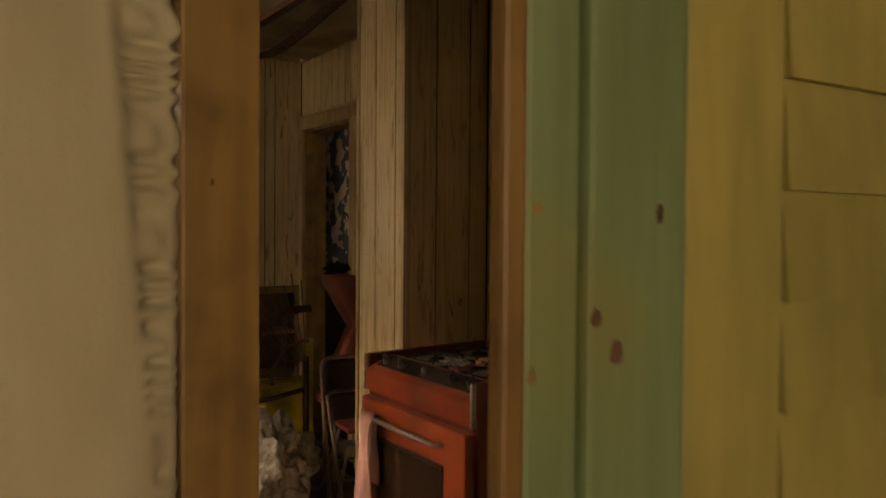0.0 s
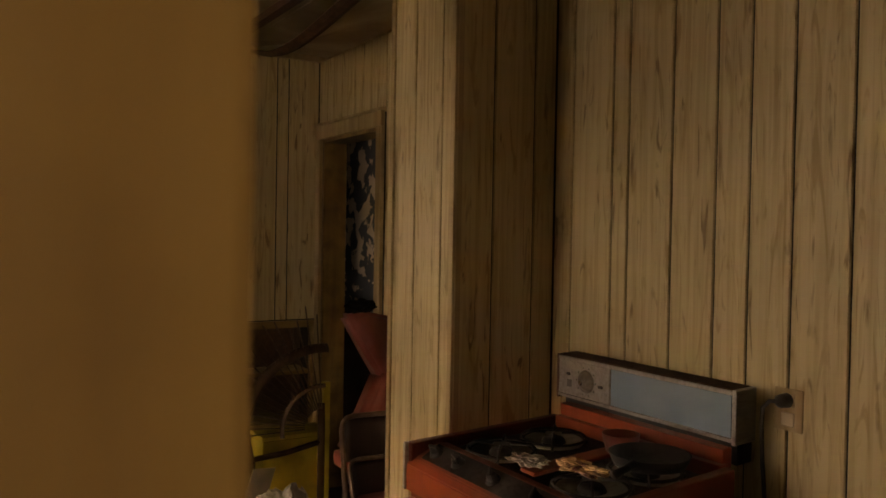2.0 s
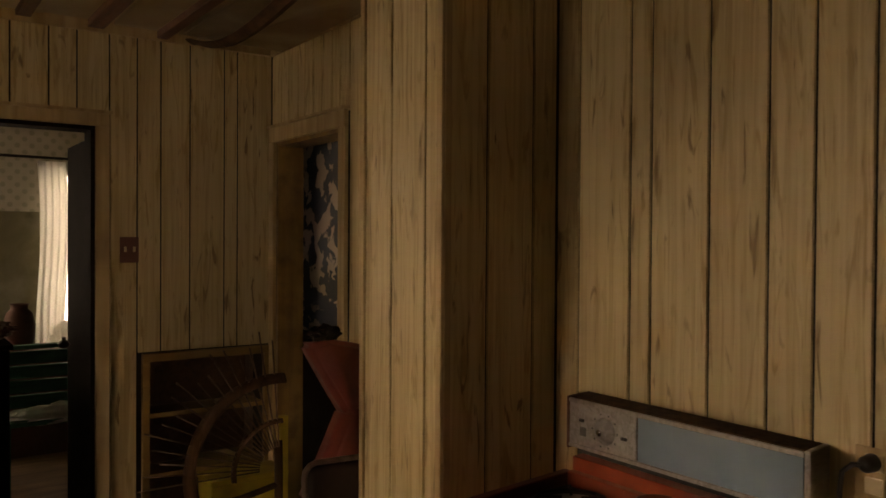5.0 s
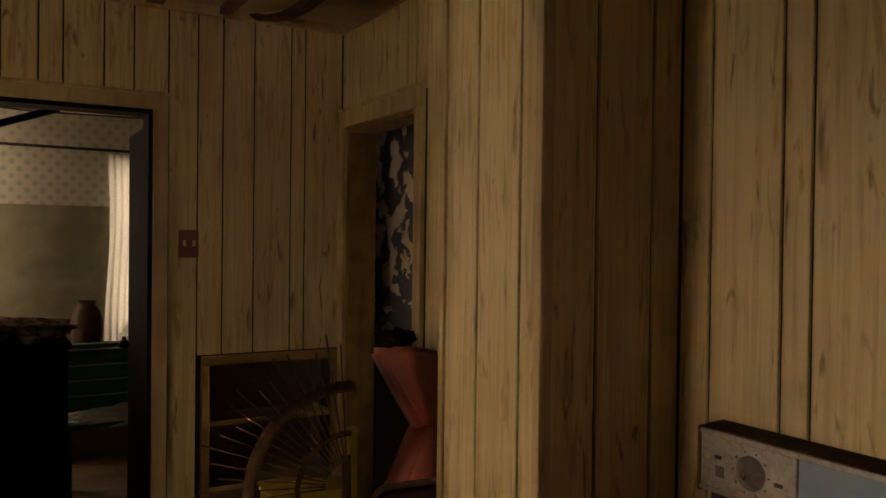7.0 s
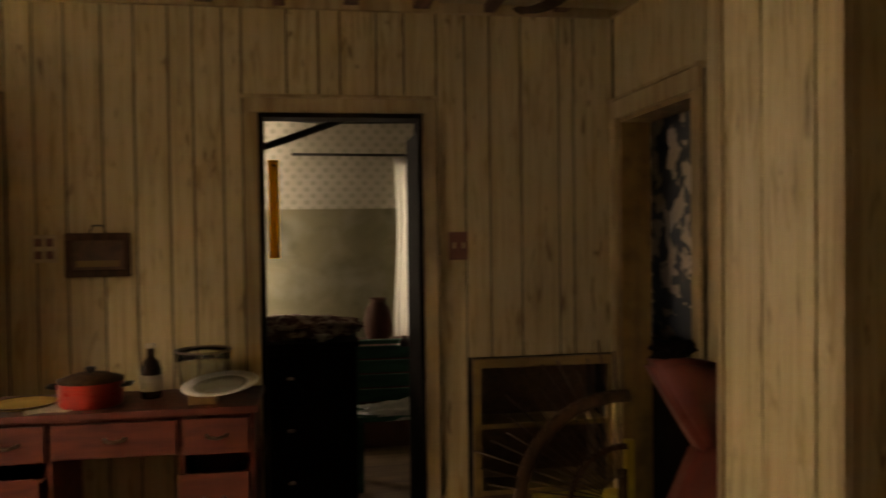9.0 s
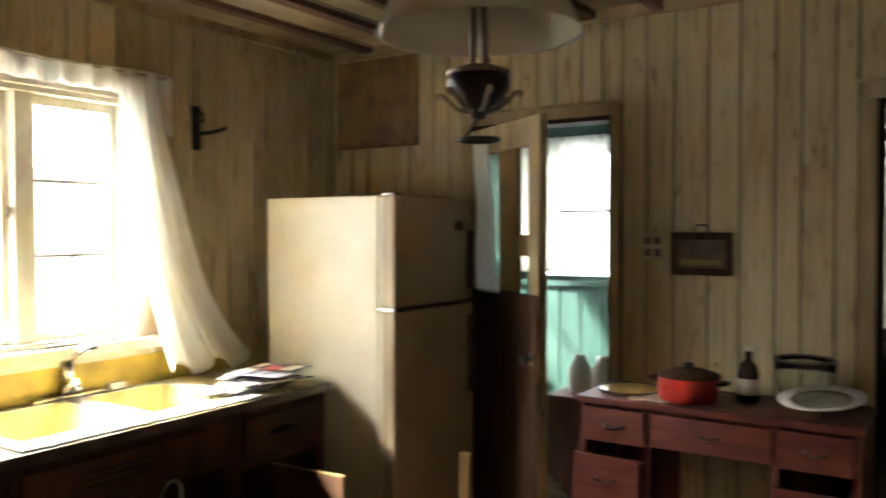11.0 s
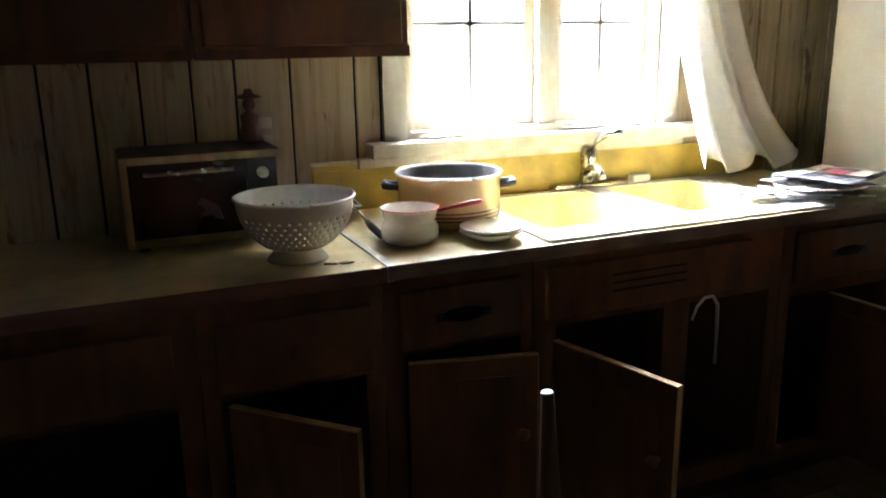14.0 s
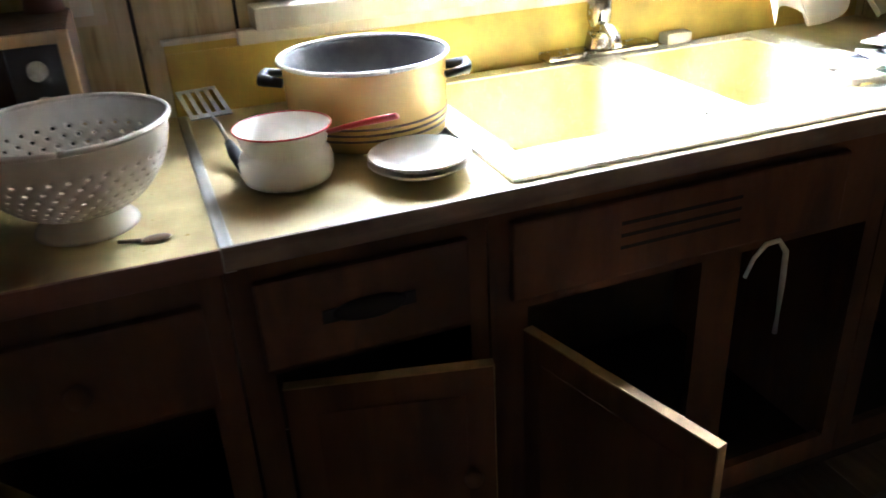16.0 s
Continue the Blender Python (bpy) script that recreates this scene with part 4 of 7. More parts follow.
def drawer_front(th, y0, y1, z0, z1, pull="bow"):
    d = part("drawer", boxes((CX - 0.002, CX + 0.016, y0, y1, z0, z1), bevel=0.005), M["cabinet"], th)
    yc, zc = (y0 + y1) / 2, (z0 + z1) / 2
    if pull == "bow":
        part("handle", tube([(CX + 0.014, yc - 0.05, zc + 0.004), (CX + 0.032, yc - 0.035, zc - 0.004), (CX + 0.036, yc, zc - 0.008), (CX + 0.032, yc + 0.035, zc - 0.004), (CX + 0.014, yc + 0.05, zc + 0.004)], 0.006, 8), M["iron"], d, "dark metal pull", smooth=True)
    elif pull == "cup":
        bm = lump((0, 0, 0), (0.014, 0.058, 0.018), 7, 0.06, 3)
        bm.transform(pose(CX + 0.018, yc, zc, 0, 0, 0))
        part("handle", bm, M["iron"], d, "blackened cup pull", smooth=True)
        part("backplate", boxes((CX + 0.0155, CX + 0.0185, yc - 0.072, yc + 0.072, zc - 0.012, zc + 0.010), bevel=0.001), M["iron"], d)
    elif pull == "knob":
        bm = lathe([(0.0, 0.03), (0.016, 0.028), (0.019, 0.02), (0.010, 0.01), (0.009, 0.0)], (0, 0, 0), 18)
        bm.transform(pose(CX + 0.015, yc, zc, 0, 90, 0))
        part("knob", bm, M["cabinet"], d, "round wooden knob", smooth=True)
    return d


def swing_door(th, y0, w, z0, z1, ang, knob=True):
    """A cabinet door hinged at y0, w wide, opened by ang degrees out of the front."""
    m = pose(CX + 0.012, y0, z0, 0, 0, -ang)
    h = z1 - z0
    bm = boxes((-0.010, 0.008, 0, w, 0, h - 0.003), bevel=0.002)
    bm.transform(m)
    d = part("door", bm, M["cabinet"], th)
    bm = boxes((-0.0102, 0.0082, 0.001, w + 0.0015, h - 0.0028, h), (-0.0095, 0.0075, w + 0.0002, w + 0.002, 0.004, h - 0.003))
    bm.transform(m)
    part("door_edge", bm, M["barewood"], d, "worn bare yellow wood edge")
    bm = boxes((0.008, 0.0105, 0.045, w - 0.045, 0.05, h - 0.05), bevel=0.001)
    bm.transform(m)
    part("raised_panel", bm, M["cabinet"], d)
    if knob:
        bm = lathe([(0.0, 0.03), (0.014, 0.028), (0.016, 0.02), (0.009, 0.01), (0.008, 0.0)], (0, 0, 0), 16)
        bm.transform(m @ pose(0.009, w - 0.04, h * 0.6, 0, 90, 0))
        part("knob", bm, M["cabinet"], d, "round wooden knob", smooth=True)
    return d


def base_cabinet(y0, y1, label, openings):
    """openings: (y0, y1, z0, z1) holes in the face frame."""
    th = thing("base_cabinet", label, "cabinet", (CX, (y0 + y1) / 2, 0), group="kitchen base cabinets")
    part("side_panel", boxes((CB, CX - 0.02, y0 + 0.001, y0 + 0.017, 0.1, 0.735)), M["cabinet"], th)
    part("side_panel", boxes((CB, CX - 0.02, y1 - 0.017, y1 - 0.001, 0.1, 0.735)), M["cabinet"], th)
    # back, bottom and toe kick have the shade of their recess painted in
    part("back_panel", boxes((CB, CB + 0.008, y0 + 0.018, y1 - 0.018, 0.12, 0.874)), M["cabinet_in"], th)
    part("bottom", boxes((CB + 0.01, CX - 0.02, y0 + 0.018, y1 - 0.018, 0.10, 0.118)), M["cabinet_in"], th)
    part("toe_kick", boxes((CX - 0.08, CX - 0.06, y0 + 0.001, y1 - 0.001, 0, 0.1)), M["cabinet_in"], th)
    # face frame pieces round the openings
    bm = bmesh.new()
    ys = sorted({y0 + 0.001, y1 - 0.001, *[v for o in openings for v in o[:2]]})
    zs = sorted({0.1, 0.8745, *[v for o in openings for v in o[2:]]})
    for a, c in zip(ys, ys[1:]):
        for p, q in zip(zs, zs[1:]):
            if not any(o[0] - 1e-6 <= a and c <= o[1] + 1e-6 and o[2] - 1e-6 <= p and q <= o[3] + 1e-6 for o in openings):
                box(bm, CX - 0.02, CX, a, c, p, q)
    part("face_frame", bm, M["cabinet"], th)
    return th


c0 = base_cabinet(0.95, 1.50, "grimy wooden base cabinet with an empty doorless opening", [(1.0, 1.46, 0.16, 0.64)])
drawer_front(c0, 1.0, 1.46, 0.69, 0.835)
c1 = base_cabinet(1.502, 2.05, "grimy wooden base cabinet with a missing door", [(1.57, 2.0, 0.16, 0.64)])
drawer_front(c1, 1.57, 2.0, 0.66, 0.82, "")
c2 = base_cabinet(2.052, 2.47, "grimy wooden base cabinet with a drawer and a door hanging open", [(2.09, 2.425, 0.16, 0.645)])
drawer_front(c2, 2.085, 2.437, 0.66, 0.82, "knob")
swing_door(c2, 2.108, 0.32, 0.16, 0.637, 47, False)
c3 = base_cabinet(2.472, 2.868, "grimy wooden base cabinet with its door standing ajar", [(2.52, 2.835, 0.16, 0.675)])
drawer_front(c3, 2.508, 2.832, 0.69, 0.837, "cup")
swing_door(c3, 2.525, 0.318, 0.16, 0.66, 14)
c4 = base_cabinet(2.87, 3.70, "grimy wooden sink cabinet with one open door and one missing door", [(2.938, 3.283, 0.16, 0.682), (3.37, 3.66, 0.16, 0.682)])
drawer_front(c4, 2.905, 3.575, 0.705, 0.845, "")
for dz in (0.760, 0.782, 0.804):
    part("vent_slot", boxes((CX + 0.0155, CX + 0.0172, 3.10, 3.34, dz - 0.003, dz + 0.003)), M["groove"], c4)
od = swing_door(c4, 2.93, 0.378, 0.17, 0.652, 75)
c5 = base_cabinet(3.702, 4.21, "grimy wooden base cabinet with an open door beside the fridge", [(3.745, 4.17, 0.16, 0.645)])
drawer_front(c5, 3.745, 4.165, 0.69, 0.845, "cup")
swing_door(c5, 3.895, 0.345, 0.16, 0.645, 87)

# worktop in two pieces with a metal seam; the right piece is cut out for the sink
S0, S1, SXA, SXB = 2.93, 3.86, -1.672, -1.19    # sink cut-out
wl = thing("worktop", "yellowed brown-stained laminate worktop with a worn edge", "worktop", (-1.4, 1.7, 0.87))
part("top", boxes((XL + 0.002, -1.088, 0.93, 2.474, 0.876, 0.908), bevel=0.003), M["counter"], wl)
part("edge_band", boxes((-1.088, -1.082, 0.93, 2.474, 0.872, 0.909), bevel=0.002), M["batten"], wl, "worn brown edging")
wr = thing("worktop", "sunlit yellowed laminate worktop with metal edging round the sink", "worktop", (-1.4, 3.3, 0.87))
for q in ((XL + 0.002, -1.088, 2.492, S0), (XL + 0.002, -1.088, S1, 4.215), (XL + 0.002, SXA, S0, S1), (SXB, -1.088, S0, S1)):
    part("top_section", boxes((*q, 0.876, 0.909)), M["counter"], wr)
part("edge_band", boxes((-1.088, -1.081, 2.476, 4.215, 0.875, 0.911), bevel=0.002), M["edging"], wr, "tarnished metal edging")
part("seam_strip", boxes((XL + 0.01, -1.083, 2.474, 2.492, 0.872, 0.912), bevel=0.003), M["steel"], wr, "metal joint strip")
bs = thing("backsplash", "yellow painted backsplash board behind the sink", "backsplash", (XL, 3.3, 0.91))
part("board", boxes((XL + 0.002, XL + 0.020, 2.475, 4.20, 0.911, 1.034), bevel=0.002), M["yellow"], bs)
part("end_board", boxes((XL + 0.002, XL + 0.020, 2.475, 2.612, 1.0345, 1.05), bevel=0.001), M["yellow"], bs)
part("cap", boxes((XL + 0.002, XL + 0.026, 2.472, 2.613, 1.051, 1.060), bevel=0.002), M["whitepaint"], bs, "pale capping strip")


def bowl(bm, x0, x1, y0, y1, zt, zb, inset=0.03, r=0.05, n=6):
    """An open basin with rounded corners and sloping sides."""
    rings = []
    for z, k in ((zt, 0.0), (zt - 0.012, 0.006), (zb + 0.03, inset * 0.8), (zb + 0.006, inset + 0.012), (zb, inset + 0.035)):
        pts = []
        for cx, cy, a0 in ((x1 - k - r, y1 - k - r, 0), (x0 + k + r, y1 - k - r, 90), (x0 + k + r, y0 + k + r, 180), (x1 - k - r, y0 + k + r, 270)):
            pts += [(cx + r * math.cos(radians(a0 + 90 * i / n)), cy + r * math.sin(radians(a0 + 90 * i / n)), z) for i in range(n + 1)]
        rings.append([bm.verts.new(p) for p in pts])
    for a, c in zip(rings, rings[1:]):
        for i in range(len(a)):
            j = (i + 1) % len(a)
            bm.faces.new((a[i], a[j], c[j], c[i]))
    bm.faces.new(rings[-1])
    return rings[0]


sk = thing("kitchen_sink", "yellow enamel double-bowl sink set into the worktop", "sink", (-1.43, 3.4, 0.91))
B1, B2 = (-1.655, -1.215, 2.965, 3.365), (-1.655, -1.215, 3.435, 3.80)
for b in (B1, B2):
    bm = bmesh.new()
    bowl(bm, *b, 0.912, 0.745)
    part("basin", bm, M["sink"], sk, "yellow enamel basin", smooth=True)
    part("drain", lathe([(0, 0.003), (0.018, 0.003), (0.034, 0.006), (0.042, 0.003), (0.044, 0.0)], ((b[0] + b[1]) / 2, (b[2] + b[3]) / 2, 0.7455), 24), M["chrome"], sk, "steel drain", smooth=True)
bm = bmesh.new()
ya, yb, xa, xb = S0 - 0.02, S1 + 0.02, SXA - 0.025, SXB + 0.085
for q in ((xa, B1[0], ya, yb), (B1[1], xb, ya, yb), (B1[0], B1[1], ya, B1[2]), (B1[0], B1[1], B1[3], B2[2]), (B1[0], B1[1], B2[3], yb)):
    box(bm, q[0], q[1], q[2], q[3], 0.9105, 0.9165)
part("rim", bm, M["deck"], sk, "pale enamel rim")
fc = thing("sink_faucet", "old chrome single-lever kitchen faucet", "faucet", (-1.69, 3.41, 0.915))
part("base_plate", boxes((-1.725, -1.665, 3.27, 3.555, 0.917, 0.936), bevel=0.007), M["chrome"], fc)
part("body", lathe([(0.0, 0.125), (0.018, 0.122), (0.027, 0.108), (0.028, 0.07), (0.022, 0.05), (0.030, 0.012), (0.032, 0.0)], (-1.695, 3.41, 0.935), 28), M["chrome"], fc, smooth=True)
part("spout", tube([(-1.69, 3.40, 0.965), (-1.64, 3.385, 0.992), (-1.58, 3.365, 1.0), (-1.53, 3.35, 0.993), (-1.52, 3.347, 0.975)], [0.015, 0.013, 0.012, 0.011, 0.011]), M["chrome"], fc, smooth=True)
part("lever", tube([(-1.695, 3.41, 1.05), (-1.67, 3.425, 1.075), (-1.64, 3.445, 1.098), (-1.60, 3.47, 1.108)], [0.014, 0.011, 0.010, 0.012], flat=1.5), M["chrome"], fc, smooth=True)
soap = thing("soap_bar", "pale worn bar of soap on the sink ledge", "soap", (-1.69, 3.60, 0.917))
part("bar", boxes((-1.715, -1.675, 3.585, 3.655, 0.917, 0.945), bevel=0.008), M["white"], soap)

# ---- things on the worktop ----
CO = (-1.255, 2.312, 0.909)
col = thing("enamel_colander", "off-white enamel colander with rows of holes and a foot ring", "colander", CO)


def colander_bm():
    seg, prof = 144, []
    for i in range(34):
        a = i / 33
        prof.append((0.058 + 0.078 * math.sin(a * math.pi / 2) ** 0.85, 0.03 + 0.118 * a ** 1.35))
    bm = bmesh.new()
    rings = [[bm.verts.new((CO[0] + r * math.cos(2 * math.pi * i / seg), CO[1] + r * math.sin(2 * math.pi * i / seg), CO[2] + z)) for i in range(seg)] for r, z in prof]
    c = bm.verts.new((CO[0], CO[1], CO[2] + 0.03))
    for i in range(seg):
        bm.faces.new((c, rings[0][(i + 1) % seg], rings[0][i]))
    for k, (a, b) in enumerate(zip(rings, rings[1:])):
        for i in range(seg):
            j = (i + 1) % seg
            if 4 <= k <= 25 and k % 3 == 0 and (i + 2 * (k // 3)) % 4 == 0:
                continue
            bm.faces.new((a[i], a[j], b[j], b[i]))
    bm.normal_update()
    bmesh.ops.solidify(bm, geom=bm.faces[:], thickness=0.0018)
    return bm


part("bowl", colander_bm(), M["white"], col, "pierced enamel bowl", smooth=True)
part("rim", tube([(CO[0] + a, CO[1] + c, CO[2] + 0.149) for a, c in arc(0, 0, 0.138, 0, 360, 60)], 0.0042, 8), M["white"], col, smooth=True)
part("foot", lathe([(0.050, 0.032), (0.056, 0.02), (0.070, 0.004), (0.072, 0.0), (0.066, 0.0), (0.050, 0.018), (0.046, 0.03)], CO, 48), M["white"], col, smooth=True)

PO = (-1.45, 2.79, 0.91)
pot = thing("stock_pot", "large butter-yellow enamel pot with brown bands and dark handles", "pot", PO)
part("body", lathe([(0.0, 0.002), (0.12, 0.0), (0.137, 0.008), (0.141, 0.03), (0.142, 0.13), (0.147, 0.138), (0.146, 0.141)], PO, 64), M["potyellow"], pot, smooth=True)
part("inside", lathe([(0.1455, 0.1405), (0.138, 0.134), (0.136, 0.03), (0.125, 0.008), (0.0, 0.006)], PO, 64), M["greyenamel"], pot, "dark grey inside", smooth=True)
part("rim", tube([(PO[0] + a, PO[1] + c, PO[2] + 0.141) for a, c in arc(0, 0, 0.1465, 0, 360, 64)], 0.004, 8), M["white"], pot, "pale rim", smooth=True)
for z in (0.028, 0.038, 0.048):
    part("band", lathe([(0.1412, z - 0.002), (0.1424, z - 0.002), (0.1424, z + 0.002), (0.1412, z + 0.002)], PO, 64), M["brownband"], pot, "brown band", smooth=True)
for a in (-110, 70):
    ca, sa = math.cos(radians(a)), math.sin(radians(a))
    part("handle", tube([(PO[0] + ca * 0.14 - sa * k * 0.035, PO[1] + sa * 0.14 + ca * k * 0.035, PO[2] + 0.105) if abs(k) == 1 else (PO[0] + ca * 0.178 - sa * k * 0.035, PO[1] + sa * 0.178 + ca * k * 0.035, PO[2] + 0.110) for k in (-1, -0.7, 0, 0.7, 1)], [0.008, 0.011, 0.012, 0.011, 0.008], 10, flat=0.8), M["black"], pot, "black plastic handle", smooth=True)

SA = (-1.285, 2.608, 0.91)
pan = thing("enamel_saucepan", "small white enamel saucepan with a red rim and red handle", "saucepan", SA)
part("body", lathe([(0.0, 0.001), (0.058, 0.0), (0.067, 0.006), (0.072, 0.018), (0.073, 0.036), (0.069, 0.047), (0.063, 0.052), (0.062, 0.056), (0.066, 0.062), (0.070, 0.080), (0.075, 0.088), (0.071, 0.087), (0.063, 0.062), (0.059, 0.054), (0.067, 0.034), (0.056, 0.006), (0.0, 0.005)], SA, 48), M["white"], pan, smooth=True)
part("rim", tube([(SA[0] + a, SA[1] + c, SA[2] + 0.088) for a, c in arc(0, 0, 0.0745, 0, 360, 48)], 0.0016, 8), M["red"], pan, "red rim", smooth=True)
part("handle", tube([(SA[0] + 0.035, SA[1] + 0.062, SA[2] + 0.078), (SA[0] + 0.055, SA[1] + 0.09, SA[2] + 0.088), (SA[0] + 0.085, SA[1] + 0.125, SA[2] + 0.10), (SA[0] + 0.105, SA[1] + 0.152, SA[2] + 0.108)], [0.006, 0.007, 0.009, 0.008], 10, flat=0.55), M["red"], pan, "red enamel handle", smooth=True)

DI = (-1.212, 2.80, 0.91)
for k, z in enumerate((0.0, 0.013)):
    dish = thing("china_saucer", "white china saucer lying on another near the worktop edge", "saucer", (DI[0], DI[1], DI[2] + z), group="stacked saucers")
    part("plate", lathe([(0.0, 0.006), (0.030, 0.006), (0.034, 0.009), (0.055, 0.013), (0.079, 0.024), (0.081, 0.022), (0.056, 0.008), (0.036, 0.0), (0.0, 0.002)], (DI[0] + k * 0.003, DI[1], DI[2] + z), 48), M["white"], dish, smooth=True)

sp = thing("slotted_spatula", "steel slotted spatula with a dark handle on the worktop", "spatula", m=pose(-1.417, 2.537, 0.931, 0, -11.5, -173.3) @ Matrix.Scale(1.01, 4))
for k in range(5):
    part("tine", boxes((0.114, 0.206, -0.036 + k * 0.016, -0.028 + k * 0.016, 0.010, 0.012)), M["steel"], sp, local=True)
part("blade_heel", boxes((0.100, 0.116, -0.036, 0.036, 0.0095, 0.0119)), M["steel"], sp, local=True)
part("blade_tip", boxes((0.204, 0.216, -0.036, 0.036, 0.0102, 0.0122), bevel=0.0008), M["steel"], sp, local=True)
part("shank", tube([(0.10, 0, 0.011), (0.06, 0, 0.018), (0.0, 0, 0.012)], 0.0035, 8), M["steel"], sp, local=True, smooth=True)
part("handle", tube([(0.0, 0, 0.012), (-0.03, 0, 0.009), (-0.085, 0, 0.006)], [0.007, 0.011, 0.009], 10), M["black"], sp, "black handle", local=True, smooth=True)
crumb = thing("spoon", "small tarnished spoon lying on the stained worktop", "spoon", (-1.15, 2.395, 0.909))
part("bowl", lump((-1.155, 2.40, 0.912), (0.012, 0.02, 0.003), 4, 0.1, 2), M["bronze"], crumb, smooth=True)
part("stem", tube([(-1.158, 2.38, 0.911), (-1.165, 2.35, 0.912)], 0.003, 6), M["bronze"], crumb, smooth=True)

# toaster oven
TO = (-1.705, -1.455, 1.945, 2.335, 0.925, 1.145)
to = thing("toaster_oven", "grimy toaster oven with a dark glass door and cream sides", "toaster oven", (-1.58, 2.14, 0.909))
part("case", boxes((TO[0], TO[1] - 0.012, TO[2], TO[3], TO[4], TO[5]), bevel=0.012), M["rattan"], to, "brown woodgrain case")
part("front_frame", boxes((TO[1] - 0.012, TO[1] + 0.006, TO[2], TO[2] + 0.018, TO[4], TO[5]), (TO[1] - 0.012, TO[1] + 0.006, TO[3] - 0.018, TO[3], TO[4], TO[5]), (TO[1] - 0.012, TO[1] + 0.006, TO[2] + 0.018, TO[3] - 0.018, TO[5] - 0.018, TO[5]), (TO[1] - 0.012, TO[1] + 0.006, TO[2] + 0.018, TO[3] - 0.018, TO[4], TO[4] + 0.018), bevel=0.003), M["trim"], to, "stained cream front frame")
part("glass_door", boxes((TO[1] - 0.011, TO[1] - 0.002, TO[2] + 0.019, TO[3] - 0.095, TO[4] + 0.019, TO[5] - 0.019), bevel=0.002), M["brownglass"], to, "smoked glass door")
part("control_panel", boxes((TO[1] - 0.011, TO[1] + 0.001, TO[3] - 0.094, TO[3] - 0.019, TO[4] + 0.019, TO[5] - 0.019), bevel=0.002), M["black"], to)
for z in (0.975, 1.035, 1.09):
    bm = lathe([(0.0, 0.02), (0.013, 0.018), (0.015, 0.0)], (0, 0, 0), 18)
    bm.transform(pose(TO[1] + 0.001, TO[3] - 0.055, z, 0, 90, 0))
    part("dial", bm, M["steel"], to, "metal dial", smooth=True)
part("door_handle", tube([(TO[1] + 0.004, TO[2] + 0.05, 1.105), (TO[1] + 0.022, TO[2] + 0.055, 1.105), (TO[1] + 0.022, TO[3] - 0.13, 1.105), (TO[1] + 0.004, TO[3] - 0.125, 1.105)], 0.006, 8), M["chrome"], to, smooth=True)
for x in (TO[0] + 0.03, TO[1] - 0.04):
    for y in (TO[2] + 0.04, TO[3] - 0.04):
        part("foot", lathe([(0.012, 0.017), (0.014, 0.0), (0.0, 0.0)], (x, y, 0.909), 12), M["black"], to)

ol = thing("wall_outlet", "dirty ivory outlet plate on the panelling", "outlet", (XL, 2.365, 1.16))
part("plate", boxes((XL, XL + 0.006, 2.312, 2.388, 1.10, 1.22), bevel=0.003), M["plastic"], ol)
for z in (1.135, 1.185):
    part("socket", boxes((XL + 0.006, XL + 0.009, 2.332, 2.368, z - 0.016, z + 0.016), bevel=0.003), M["whitepaint"], ol)
fig = tagged(part("figurine", lathe([(0.0, 0.140), (0.010, 0.138), (0.014, 0.126), (0.034, 0.119), (0.034, 0.116), (0.013, 0.112), (0.018, 0.100), (0.016, 0.088), (0.009, 0.081), (0.026, 0.068), (0.022, 0.046), (0.030, 0.022), (0.034, 0.0), (0.0, 0.0)], (-1.66, 2.295, 1.146), 22), M["terracotta"], smooth=True),
             "small brown pottery figurine standing on the toaster oven", "figurine")

# magazines
rngm = random.Random(3)
for k in range(5):
    a = rngm.uniform(-25, 25)
    mg = thing("magazine", "crumpled printed magazine in a loose pile on the worktop", "magazine", m=pose(-1.30 + rngm.uniform(-0.12, 0.10), 4.03 + rngm.uniform(-0.14, 0.05), 0.911 + 0.010 * k, 0, 0, a), group="pile of magazines")
    part("page_block", sheet(lambda u, v, k=k: (-0.10 + 0.20 * u, -0.14 + 0.28 * v, 0.004 + 0.007 * noise.noise(Vector((u * 2.5 + k * 7, v * 2.5, k))) + 0.012 * u * u * (k % 2)), 14, 18, 0.006), M["paper"], mg, local=True, smooth=True)
mgc = thing("magazine_cover", "red and white magazine cover lying on the pile", "magazine", m=pose(-1.24, 4.02, 0.972, 0, 0, 14))
part("cover", sheet(lambda u, v: (-0.12 + 0.24 * u, -0.15 + 0.30 * v, 0.004 + 0.004 * math.sin(u * 3 + v * 5)), 8, 10, 0.002), M["print_dark"], mgc, "dark printed page", local=True, smooth=True)
for nm, q, mt, lb in (("red_block", (-0.03, 0.035, -0.02, 0.06), "red", "red printed block"), ("white_block", (0.045, 0.10, -0.01, 0.10), "papercream", "white printed panel"),
                      ("white_block", (-0.09, -0.045, -0.10, -0.02), "papercream", "white printed panel"), ("white_block", (-0.10, -0.06, 0.03, 0.12), "papercream", "white printed panel")):
    part(nm, boxes((*q, 0.0085, 0.0105)), M[mt], mgc, lb, local=True)
rag = tagged(part("crumpled_rag", lump((-1.30, 3.74, 0.925), (0.10, 0.06, 0.014), 9, 0.5, 4), M["papercream"], smooth=True), "crumpled pale rag on the worktop", "rag")

